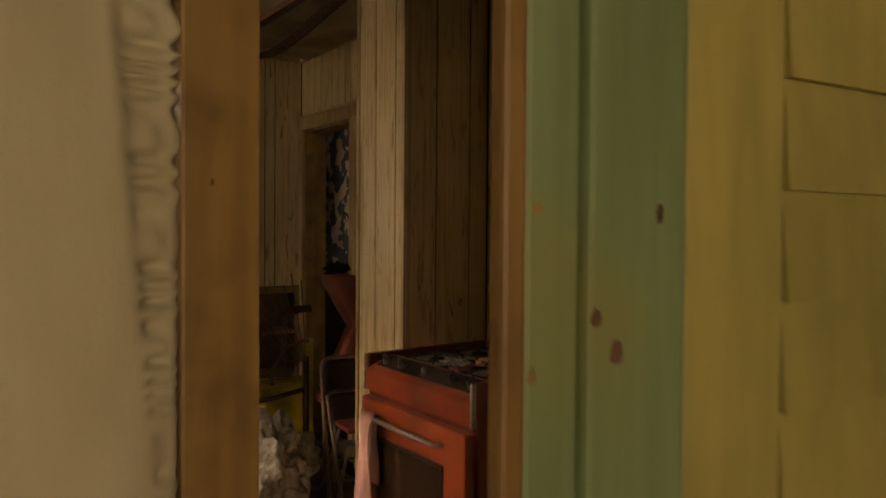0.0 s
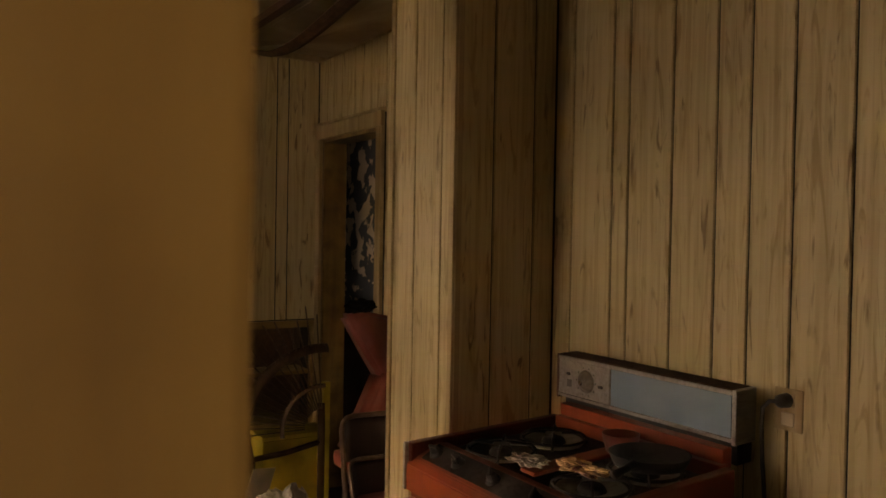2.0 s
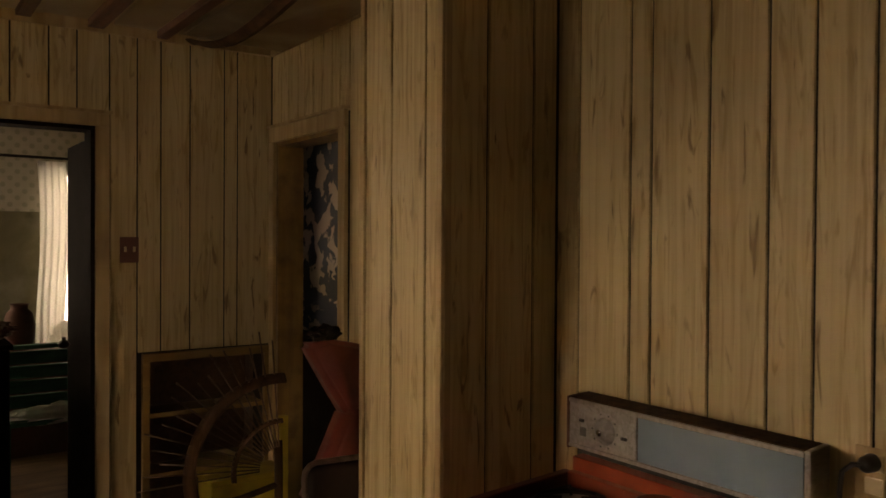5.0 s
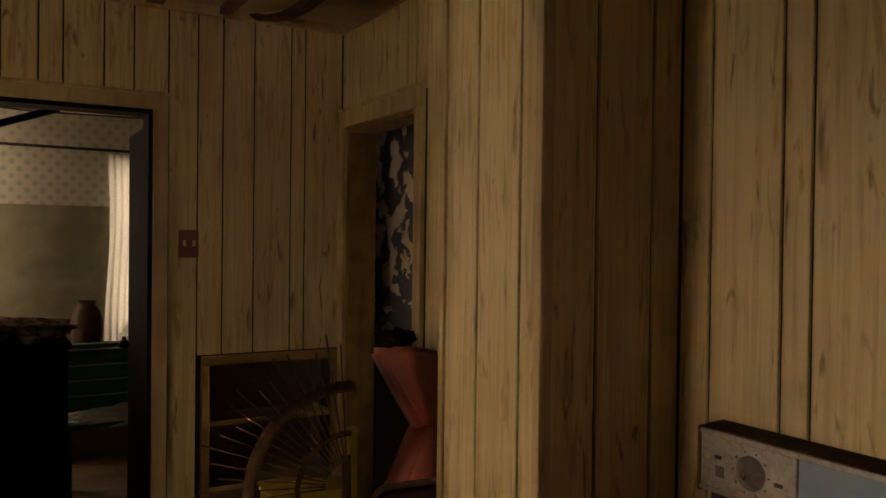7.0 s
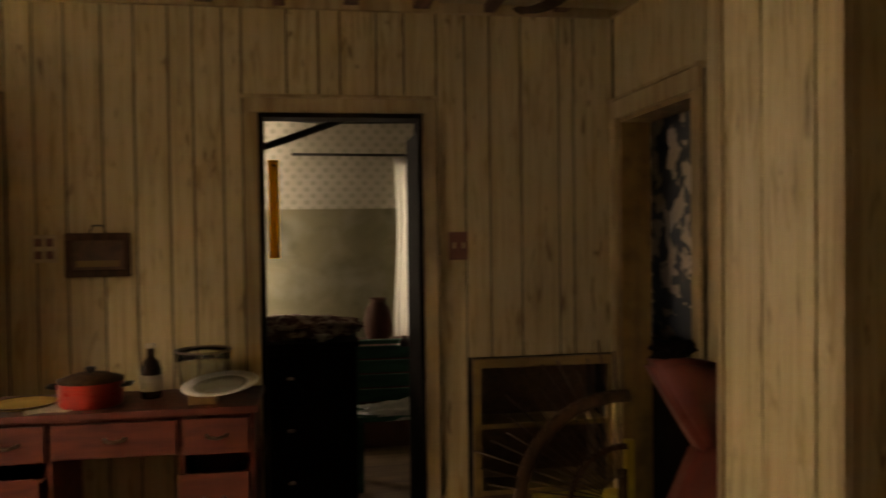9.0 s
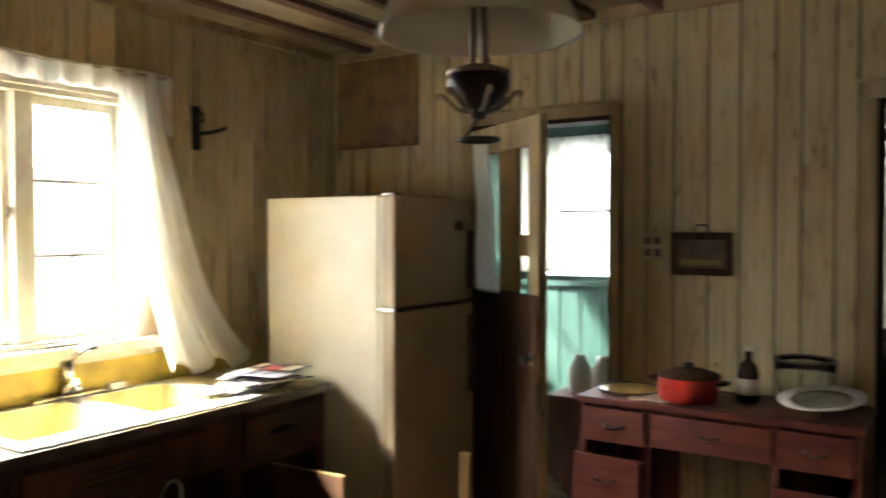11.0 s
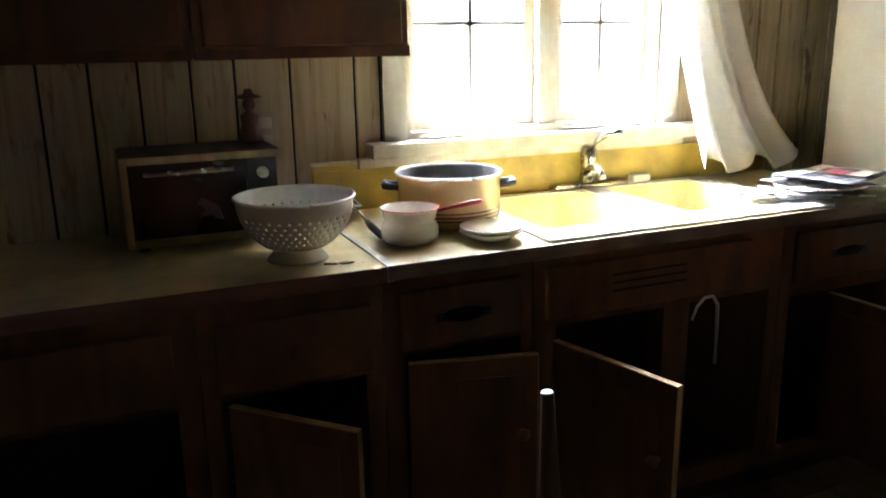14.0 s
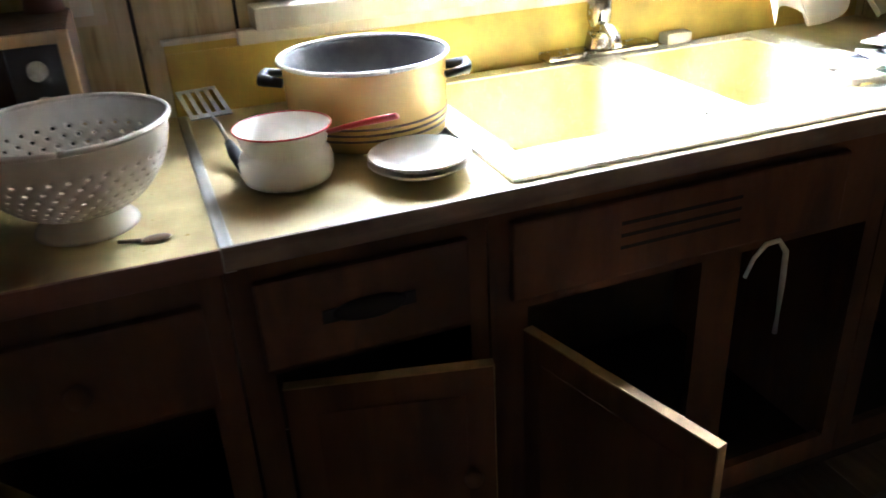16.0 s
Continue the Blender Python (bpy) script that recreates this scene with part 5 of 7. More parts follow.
# white cord hanging in the open cabinet
tagged(part("plastic_tube", tube([(CX + 0.012, 3.372, 0.635), (CX + 0.014, 3.385, 0.672), (CX + 0.016, 3.408, 0.697), (CX + 0.016, 3.436, 0.698), (CX + 0.014, 3.458, 0.67), (CX + 0.012, 3.463, 0.60), (CX + 0.012, 3.464, 0.53), (CX + 0.012, 3.464, 0.49)], [0.004, 0.004, 0.005, 0.005, 0.006, 0.006, 0.004, 0.0055], 8), M["white"], smooth=True), "white plastic tube hung over the cabinet edge", "tube")

# upper cabinets
for y0, y1 in ((0.95, 1.54), (1.545, 2.135), (2.14, 2.68)):
    uc = thing("wall_cabinet", "dark brown wooden wall cabinet with a plain door", "cabinet", (-1.58, (y0 + y1) / 2, 1.37), group="wall cabinets")
    part("body", boxes((XL + 0.002, -1.452, y0, y1, 1.37, 2.40), bevel=0.002), M["cabinet"], uc)
    part("door", boxes((-1.451, -1.43, y0 + 0.02, y1 - 0.02, 1.395, 2.38), bevel=0.006), M["cabinet"], uc)
    part("bottom_rail", boxes((-1.4515, -1.438, y0, y1, 1.365, 1.393), bevel=0.002), M["cabinet"], uc)

# ---- fridge ----
FX0, FX1, FY0, FY1, FH = -1.515, -0.795, 4.275, 4.90, 1.694
fr = thing("refrigerator", "almond two-door refrigerator with a stained front darkened as in shade", "refrigerator", ((FX0 + FX1) / 2, (FY0 + FY1) / 2, 0))
part("cabinet_body", boxes((FX0, FX1 - 0.085, FY0, FY1, 0.05, FH), bevel=0.008), M["fridge"], fr)
part("gasket", boxes((FX1 - 0.085, FX1 - 0.068, FY0 + 0.012, FY1 - 0.012, 0.09, FH - 0.012)), M["batten"], fr, "dark door gasket")
# both doors use the darker almond, which holds the shade of the front
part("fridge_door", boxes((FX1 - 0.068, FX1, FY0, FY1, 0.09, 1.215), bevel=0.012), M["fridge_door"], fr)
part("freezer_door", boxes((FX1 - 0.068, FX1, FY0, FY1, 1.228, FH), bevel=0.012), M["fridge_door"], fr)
part("trim_strip", boxes((FX1 - 0.075, FX1 - 0.060, FY0 - 0.003, FY0 + 0.02, 0.10, FH - 0.01), bevel=0.003), M["fridge"], fr, "pale edge trim")
part("hinge_bracket", boxes((FX1 - 0.09, FX1 + 0.012, FY0 - 0.010, FY0 + 0.05, 1.214, 1.229), bevel=0.003), M["chrome"], fr, "chrome middle hinge")
part("hinge_cap", boxes((FX1 - 0.07, FX1 - 0.01, FY0 + 0.01, FY0 + 0.07, FH, FH + 0.012), bevel=0.004), M["chrome"], fr)
part("badge", boxes((FX1, FX1 + 0.004, FY1 - 0.16, FY1 - 0.10, 1.55, 1.59), bevel=0.002), M["bronze"], fr, "small dull badge")
part("door_handle", boxes((FX1, FX1 + 0.03, FY1 - 0.06, FY1 - 0.03, 1.28, 1.55), (FX1, FX1 + 0.03, FY1 - 0.06, FY1 - 0.03, 0.80, 1.16), bevel=0.006), M["bronze"], fr)
part("kick_grille", boxes((FX1 - 0.06, FX1 - 0.04, FY0 + 0.01, FY1 - 0.01, 0.0, 0.085)), M["black"], fr)
tagged(part("cardboard_box", boxes((-1.37, -0.93, 4.62, 4.96, 1.706, 1.71), bevel=0.001), M["trim"]), "flat cardboard sheet lying on the refrigerator", "cardboard")
bxp = tagged(part("brown_board", boxes((-1.70, -1.17, YB - 0.018, YB - 0.002, 1.98, 2.44), bevel=0.003), M["varnish"]), "square of brown hardboard nailed over the panelling", "board")

# ---- green room door, half open into the kitchen ----
gl = thing("green_room_door", "cream wooden door with glass panes and a white curtain, half open", "door", m=pose(PD0 + 0.01, YB - 0.03, 0, 0, 0, -34.5))
GWD = 0.68
part("stile", boxes((0, 0.095, 0, 0.038, 0.02, 2.02), bevel=0.003), M["trim"], gl, local=True)
part("stile", boxes((GWD - 0.095, GWD, 0, 0.038, 0.02, 2.02), bevel=0.003), M["trim"], gl, local=True)
part("rail", boxes((0.095, GWD - 0.095, 0.001, 0.037, 1.90, 2.02), bevel=0.003), M["trim"], gl, local=True)
part("rail", boxes((0.095, GWD - 0.095, 0.001, 0.037, 1.10, 1.27), bevel=0.003), M["darkwood"], gl, local=True)
part("lower_panel", boxes((0.095, GWD - 0.095, 0.010, 0.028, 0.2, 1.10)), M["darkwood"], gl, "dark lower panel", local=True)
part("rail", boxes((0.095, GWD - 0.095, 0.001, 0.037, 0.02, 0.2), bevel=0.003), M["darkwood"], gl, local=True)
# thin dark sheet over the lower half, darker than the upper frame
part("lower_cladding", boxes((0.002, GWD - 0.002, -0.006, -0.001, 0.03, 1.285)), M["darkwood"], gl, "dark brown lower face", local=True)
# brown strip between the curtain and the right-hand glass
part("mullion", boxes((0.30, 0.47, 0.006, 0.032, 1.27, 1.90), bevel=0.002), M["varnish"], gl, "brown strip down the middle of the glass", local=True)
part("glazing_bar", boxes((0.47, GWD - 0.095, 0.008, 0.03, 1.44, 1.53)), M["varnish"], gl, local=True)
gp = part("pane", boxes((0.095, GWD - 0.095, 0.017, 0.021, 1.27, 1.90)), M["glass"], gl, local=True)
gp.visible_shadow = False


def leaf_curtain(u, v):
    d = 1 - v
    return (0.10 + 0.14 * u * (1 + 0.55 * d * d) + 0.03 * d, -0.018 - 0.010 * math.sin(u * 40) - 0.006 * math.sin(v * 9), 1.27 + 0.70 * v)


part("curtain", sheet(leaf_curtain, 70, 30, 0.0015), M["sheer"], gl, "white gathered curtain", local=True, smooth=True)
part("knob", lathe([(0.0, 0.055), (0.02, 0.052), (0.028, 0.04), (0.022, 0.024), (0.010, 0.018), (0.010, 0.006), (0.026, 0.003), (0.026, 0.0)], (0, 0, 0), 24), M["black"], gl, "black door knob", local=True, smooth=True)
[o for o in gl.children if o.name.startswith("knob")][0].matrix_basis = pose(GWD - 0.045, -0.006, 1.02, 90, 0, 0)

# ---- wall pieces on the back wall ----
sw = thing("light_switch", "brown stained double light switch plate", "switch", (1.71, YB, 1.465))
part("plate", boxes((1.667, 1.752, YB - 0.007, YB - 0.001, 1.405, 1.525), bevel=0.003), M["terracotta"], sw)
for x in (1.69, 1.73):
    part("toggle", boxes((x - 0.005, x + 0.005, YB - 0.02, YB - 0.007, 1.455, 1.48), bevel=0.002), M["plastic"], sw)
pc = thing("framed_picture", "small dark framed landscape picture hanging on the panelling", "picture", (0.243, YB, 1.45))
part("frame", boxes((0.118, 0.366, YB - 0.024, YB - 0.002, 1.51, 1.54), (0.118, 0.366, YB - 0.024, YB - 0.002, 1.365, 1.392), (0.118, 0.142, YB - 0.024, YB - 0.002, 1.392, 1.51), (0.342, 0.366, YB - 0.024, YB - 0.002, 1.392, 1.51), bevel=0.004), M["darkwood"], pc)
part("canvas", boxes((0.142, 0.342, YB - 0.012, YB - 0.003, 1.392, 1.51)), M["rattan"], pc, "darkened brown painting")
part("painted_field", boxes((0.16, 0.325, YB - 0.0135, YB - 0.0121, 1.405, 1.43)), M["shelfwood"], pc, "ochre painted strip")
part("hanger", tube([(0.21, YB - 0.01, 1.54), (0.225, YB - 0.01, 1.57), (0.26, YB - 0.01, 1.57), (0.275, YB - 0.01, 1.54)], 0.004, 6), M["iron"], pc)
pl = thing("switch_plate", "white outlet plate with four dark openings on the panelling", "outlet", (0.04, YB, 1.483))
part("plate", boxes((-0.012, 0.090, YB - 0.007, YB - 0.001, 1.425, 1.535), bevel=0.003), M["plastic"], pl)
for x in (0.018, 0.060):
    for z in (1.455, 1.505):
        part("opening", boxes((x - 0.014, x + 0.014, YB - 0.0085, YB - 0.0071, z - 0.016, z + 0.016)), M["terracotta"], pl)

# ---- desk with its clutter ----
DX0, DX1, DY0, DY1, DZ = -0.11, 0.87, 4.585, YB - 0.03, 0.905
dk = thing("kneehole_desk", "red-brown stained kneehole desk with pulled-out drawers", "desk", (0.4, 4.78, 0))
part("desktop", boxes((DX0 - 0.015, DX1 + 0.015, DY0 - 0.02, DY1, DZ - 0.028, DZ), bevel=0.006), M["desk"], dk)
for a, c in ((DX0, 0.17), (0.60, DX1)):
    part("pedestal", boxes((a, a + 0.018, DY0, DY1 - 0.01, 0.05, DZ - 0.03), (c - 0.018, c, DY0, DY1 - 0.01, 0.05, DZ - 0.03), (a + 0.018, c - 0.018, DY1 - 0.025, DY1 - 0.01, 0.05, DZ - 0.03), (a + 0.018, c - 0.018, DY0, DY1 - 0.03, 0.05, 0.07)), M["desk"], dk)
part("apron", boxes((0.17, 0.60, DY0 + 0.004, DY0 + 0.022, 0.735, DZ - 0.03)), M["desk"], dk)


def desk_drawer(x0, x1, z0, z1, out):
    d = part("drawer", boxes((x0, x1, DY0 - out - 0.016, DY0 - out, z0, z1), (x0 + 0.01, x0 + 0.02, DY0 - out, DY0 + 0.2, z0 + 0.01, z1 - 0.03), (x1 - 0.02, x1 - 0.01, DY0 - out, DY0 + 0.2, z0 + 0.01, z1 - 0.03), (x0 + 0.02, x1 - 0.02, DY0 - out, DY0 + 0.2, z0 + 0.01, z0 + 0.018), bevel=0.002), M["desk"], dk)
    xm, zm = (x0 + x1) / 2, (z0 + z1) / 2
    part("handle", tube([(xm - 0.035, DY0 - out - 0.014, zm + 0.004), (xm - 0.028, DY0 - out - 0.034, zm), (xm, DY0 - out - 0.040, zm - 0.004), (xm + 0.028, DY0 - out - 0.034, zm), (xm + 0.035, DY0 - out - 0.014, zm + 0.004)], 0.006, 8), M["bronze"], d, "dull metal handle", smooth=True)


desk_drawer(DX0 + 0.02, 0.15, 0.735, 0.865, 0.0)
desk_drawer(0.175, 0.595, 0.745, 0.865, 0.0)
desk_drawer(0.62, DX1 - 0.02, 0.735, 0.865, 0.0)
desk_drawer(DX0 + 0.005, 0.15, 0.52, 0.70, 0.07)
desk_drawer(0.605, DX1 - 0.02, 0.50, 0.68, 0.05)
desk_drawer(DX0 + 0.02, 0.15, 0.28, 0.50, 0.0)
desk_drawer(0.62, DX1 - 0.02, 0.28, 0.48, 0.0)
rp = thing("red_cooking_pot", "red enamel cooking pot with a dark lid on the desk", "pot", (0.27, 4.72, DZ))
part("body", lathe([(0.0, 0.0), (0.108, 0.0), (0.112, 0.01), (0.114, 0.085), (0.116, 0.09), (0.0, 0.09)], (0.27, 4.72, DZ), 40), M["red"], rp, smooth=True)
part("lid", lathe([(0.117, 0.09), (0.116, 0.098), (0.06, 0.116), (0.0, 0.12)], (0.27, 4.72, DZ), 40), M["darkwood"], rp, "dark lid", smooth=True)
part("lid_knob", lathe([(0.012, 0.118), (0.02, 0.13), (0.018, 0.14), (0.0, 0.142)], (0.27, 4.72, DZ), 18), M["black"], rp, smooth=True)
for s in (1, -1):
    part("handle", tube([(0.27 + s * 0.11, 4.69, DZ + 0.07), (0.27 + s * 0.145, 4.70, DZ + 0.074), (0.27 + s * 0.145, 4.74, DZ + 0.074), (0.27 + s * 0.11, 4.75, DZ + 0.07)], 0.007, 8), M["black"], rp, smooth=True)
bt = thing("brown_bottle", "dark brown glass bottle with a pale label on the desk", "bottle", (0.47, 4.80, DZ))
part("glass_body", lathe([(0.0, 0.0), (0.036, 0.0), (0.040, 0.008), (0.040, 0.11), (0.030, 0.14), (0.015, 0.158), (0.014, 0.19), (0.017, 0.192), (0.017, 0.20), (0.0, 0.2)], (0.47, 4.80, DZ), 28), M["brownglass"], bt, smooth=True)
part("label", lathe([(0.0405, 0.03), (0.0412, 0.03), (0.0412, 0.09), (0.0405, 0.09)], (0.47, 4.80, DZ), 28), M["papercream"], bt, "stained paper label")
part("cap", lathe([(0.018, 0.192), (0.018, 0.208), (0.0, 0.21)], (0.47, 4.80, DZ), 20), M["whitepaint"], bt)
jr = thing("glass_bowl", "wide clear glass bowl with a dark rim on the desk", "bowl", (0.66, 4.84, DZ))
part("bowl", lathe([(0.0, 0.0), (0.055, 0.0), (0.09, 0.04), (0.105, 0.13), (0.108, 0.17), (0.104, 0.17), (0.10, 0.13), (0.085, 0.045), (0.05, 0.006), (0.0, 0.006)], (0.66, 4.84, DZ), 40), M["glass"], jr, smooth=True)
part("rim", tube([(0.66 + a, 4.84 + c, DZ + 0.171) for a, c in arc(0, 0, 0.106, 0, 360, 40)], 0.004, 8), M["bronze"], jr, "dark metal rim", smooth=True)
pp = thing("serving_plate", "green and cream oval serving plate tilted on the desk", "plate", m=pose(0.74, 4.68, DZ + 0.045, 8, -4, 0))
part("plate", lathe([(0.0, 0.0), (0.07, 0.0), (0.10, 0.012), (0.14, 0.02), (0.142, 0.024), (0.10, 0.018), (0.07, 0.006), (0.0, 0.006)], (0, 0, 0), 44), M["white"], pp, local=True, smooth=True)
part("painted_center", lathe([(0.0, 0.0066), (0.07, 0.0066), (0.098, 0.0176), (0.0985, 0.0186), (0.07, 0.0078), (0.0, 0.0078)], (0, 0, 0), 44), M["wallpaper_low"], pp, "greyish green painted centre", local=True, smooth=True)
sb = tagged(part("small_box", boxes((0.63, 0.73, 4.62, 4.70, DZ, DZ + 0.044), bevel=0.003), M["varnish"]), "small tan cardboard box under the plate", "box")
yt = thing("yellow_tray", "yellow plate with a dark rim lying on the desk", "plate", (0.03, 4.72, DZ))
part("tray", lathe([(0.0, 0.006), (0.085, 0.006), (0.12, 0.014), (0.122, 0.011), (0.086, 0.0), (0.0, 0.0)], (0.03, 4.74, DZ), 40), M["potyellow"], yt, smooth=True)
part("tray_rim", tube([(0.03 + a, 4.74 + c, DZ + 0.014) for a, c in arc(0, 0, 0.121, 0, 360, 40)], 0.003, 6), M["brownband"], yt, smooth=True)
for k in range(3):
    pa = thing("loose_paper", "yellowed loose sheet of paper on the desk", "paper", m=pose(0.12 + 0.05 * k, 4.66 + 0.02 * k, DZ + 0.001 + 0.0015 * k, 0, 0, 20 - 25 * k), group="loose papers")
    part("sheet", sheet(lambda u, v, k=k: (-0.06 + 0.12 * u, -0.08 + 0.16 * v, 0.002 + 0.003 * math.sin(u * 4 + k)), 6, 6, 0.0006), M["papercream"], pa, local=True)

# ---- hanging lamp over the middle of the kitchen ----
LX, LY = 0.46, 2.84
lp = thing("hanging_lamp", "old hanging oil-style lamp with a wide milk-glass shade", "lamp", (LX, LY, ZC))
part("canopy", lathe([(0.0, 0.0), (0.05, 0.0), (0.05, -0.012), (0.02, -0.03), (0.0, -0.03)], (LX, LY, ZC - 0.001), 28), M["lampmetal"], lp, smooth=True)
part("shade", lathe([(0.045, 0.165), (0.055, 0.16), (0.10, 0.12), (0.15, 0.055), (0.172, 0.006), (0.176, 0.0), (0.170, 0.002), (0.146, 0.05), (0.097, 0.113), (0.052, 0.152), (0.045, 0.157)], (LX, LY, 1.882), 56), M["milkglass"], lp, "cream milk-glass shade", smooth=True)
part("chain", tube([(LX, LY, ZC - 0.03), (LX, LY, 2.03)], 0.006, 8), M["lampmetal"], lp, smooth=True)
for s in (1, -1):
    part("rod", tube([(LX + s * 0.016, LY - s * 0.011, 2.03), (LX + s * 0.016, LY - s * 0.011, 1.93), (LX + s * 0.022, LY - s * 0.015, 1.82)], 0.0062, 8), M["bronze"], lp, smooth=True)
part("font", lathe([(0.0, 0.066), (0.030, 0.064), (0.036, 0.056), (0.050, 0.050), (0.055, 0.036), (0.048, 0.018), (0.032, 0.002), (0.016, -0.010), (0.010, -0.024), (0.0, -0.026)], (LX, LY, 1.765), 32), M["lampmetal"], lp, "dark bowl-shaped font", smooth=True)
for k in range(6):
    a = 2 * math.pi * k / 6 + 0.3
    pts = [(LX + r * math.cos(a), LY + r * math.sin(a), 1.765 + z) for r, z in ((0.016, -0.012), (0.036, -0.008), (0.052, 0.006), (0.066, 0.020), (0.074, 0.018), (0.070, 0.010))]
    part("scroll", tube(pts, 0.0038, 6), M["bronze"], lp, "tarnished brass scroll", smooth=True)
part("gallery", tube([(LX + a, LY + c, 1.818) for a, c in arc(0, 0, 0.050, 0, 360, 32)], 0.005, 6), M["bronze"], lp, smooth=True)
part("pull_ring", tube([(LX + a, LY + c * 0.9, 1.705) for a, c in arc(0, 0, 0.034, 0, 350, 28)], 0.004, 8), M["lampmetal"], lp, "pull ring", smooth=True)
part("ring_stem", tube([(LX, LY, 1.745), (LX - 0.012, LY, 1.725), (LX - 0.032, LY, 1.707)], 0.003, 6), M["lampmetal"], lp, smooth=True)

# ---- things on the floor in the middle: upturned stool, boards ----
st = thing("upturned_stool", "dark wooden stool standing upside down on the floor", "stool", (-0.45, 2.60, 0))
part("seat", lathe([(0.0, 0.0), (0.16, 0.0), (0.17, 0.01), (0.17, 0.03), (0.16, 0.036), (0.0, 0.036)], (-0.45, 2.60, 0), 36), M["darkwood"], st, smooth=True)
for k, (dx, dy) in enumerate(((-0.13, -0.01), (0.09, 0.1), (0.09, -0.1))):
    bx, by = -0.45 + dx * 0.7, 2.60 + dy * 0.7
    hz = 0.79 if k == 0 else 0.44
    lg = part("leg", tube([(bx, by, 0.034), (bx + dx * 0.1, by + dy * 0.1, hz * 0.6), (bx + dx * 0.26, by + dy * 0.26, hz)], [0.032, 0.025, 0.0125], 14), M["darkwood"], st, smooth=True)
    if k == 0:
        part("glide", lathe([(0.0, 0.004), (0.010, 0.003), (0.0125, 0.0)], (bx + dx * 0.26, by + dy * 0.26, hz), 16), M["white"], lg, "white plastic glide")
og = thing("broom_stick", "orange-brown flat wooden stick standing upright on the floor", "stick", (-0.185, 3.80, 0))
bm = boxes((-0.019, 0.019, -0.010, 0.010, 0.0, 0.852), bevel=0.003)
bm.transform(pose(-0.185, 3.80, 0.0, 0, 2, 0))
part("slat", bm, M["varnish"], og)

# ---- stove ----
SX0, SX1, SY0, SY1, SZ = 1.685, 2.385, 1.875, 2.585, 0.905
sv = thing("gas_range", "burnt-orange gas range with a grey control panel, greasy and littered", "stove", ((SX0 + SX1) / 2, (SY0 + SY1) / 2, 0))
# body and side rims take the orange with its shade painted in
part("body", boxes((SX0 + 0.02, SX1, SY0, SY1, 0.04, 0.80), bevel=0.006), M["orange_shaded"], sv)
# cooktop tray with raised rims
part("cooktop", boxes((SX0 + 0.13, 2.27, SY0 + 0.03, SY1 - 0.03, 0.80, 0.872)), M["soot"], sv, "blackened cooktop")
part("rim", boxes((SX0 + 0.005, 2.285, SY0, SY0 + 0.03, 0.80, SZ), bevel=0.004), M["orange_shaded"], sv, "side rim")
part("rim", boxes((SX0 + 0.005, 2.285, SY1 - 0.03, SY1, 0.80, SZ), bevel=0.004), M["orange_shaded"], sv, "side rim")
part("rim", boxes((2.262, 2.30, SY0 + 0.03, SY1 - 0.03, 0.80, SZ + 0.004), bevel=0.004), M["orange"], sv, "back rim")
# sloping burner panel
bm = bmesh.new()
pts = ((SX0 + 0.135, SZ - 0.018), (SX0 + 0.10, SZ - 0.012), (SX0 + 0.012, 0.862), (SX0 - 0.004, 0.845), (SX0 - 0.004, 0.775), (SX0 + 0.135, 0.775))
a = [bm.verts.new((x, SY0 + 0.012, z)) for x, z in pts]
b = [bm.verts.new((x, SY1 - 0.012, z)) for x, z in pts]
bm.faces.new(a)
bm.faces.new(b[::-1])
for i in range(len(pts)):
    j = (i + 1) % len(pts)
    bm.faces.new((a[i], b[i], b[j], a[j]))
bmesh.ops.bevel(bm, geom=[e for e in bm.edges], offset=0.003, segments=2, affect="EDGES")
part("burner_panel", bm, M["orange"], sv, "orange front panel with knobs")
for y in (SY0, SY1 - 0.012):
    part("end_cap", boxes((SX0 - 0.008, SX0 + 0.012, y, y + 0.012, 0.775, SZ), bevel=0.003), M["steel"], sv, "metal corner trim")
bm = boxes((-0.034, 0.034, SY0 + 0.05, SY1 - 0.05, -0.001, 0.0012), bevel=0.0005)
bm.transform(pose(SX0 + 0.056, 0, 0.8808, 0, -25.9, 0))
part("knob_strip", bm, M["soot"], sv, "blackened strip behind the knobs")
for k, y in enumerate((1.95, 2.06, 2.23, 2.39, 2.50)):
    bm = lathe([(0.0, 0.030), (0.013, 0.029), (0.016, 0.024), (0.018, 0.012), (0.024, 0.006), (0.026, 0.0)], (0, 0, 0), 22)
    box(bm, -0.020, 0.020, -0.0045, 0.0045, 0.006, 0.036, bevel=0.002)
    bm.transform(pose(SX0 + 0.055, y, 0.881, 0, -30, 0) @ pose(0, 0, 0, 0, 0, 25 * k) @ Matrix.Scale(0.82, 4))
    part("knob", bm, M["black"], sv, "black burner knob", smooth=False)
BUR = ((1.92, 2.05), (1.92, 2.42), (2.13, 2.05), (2.13, 2.42))
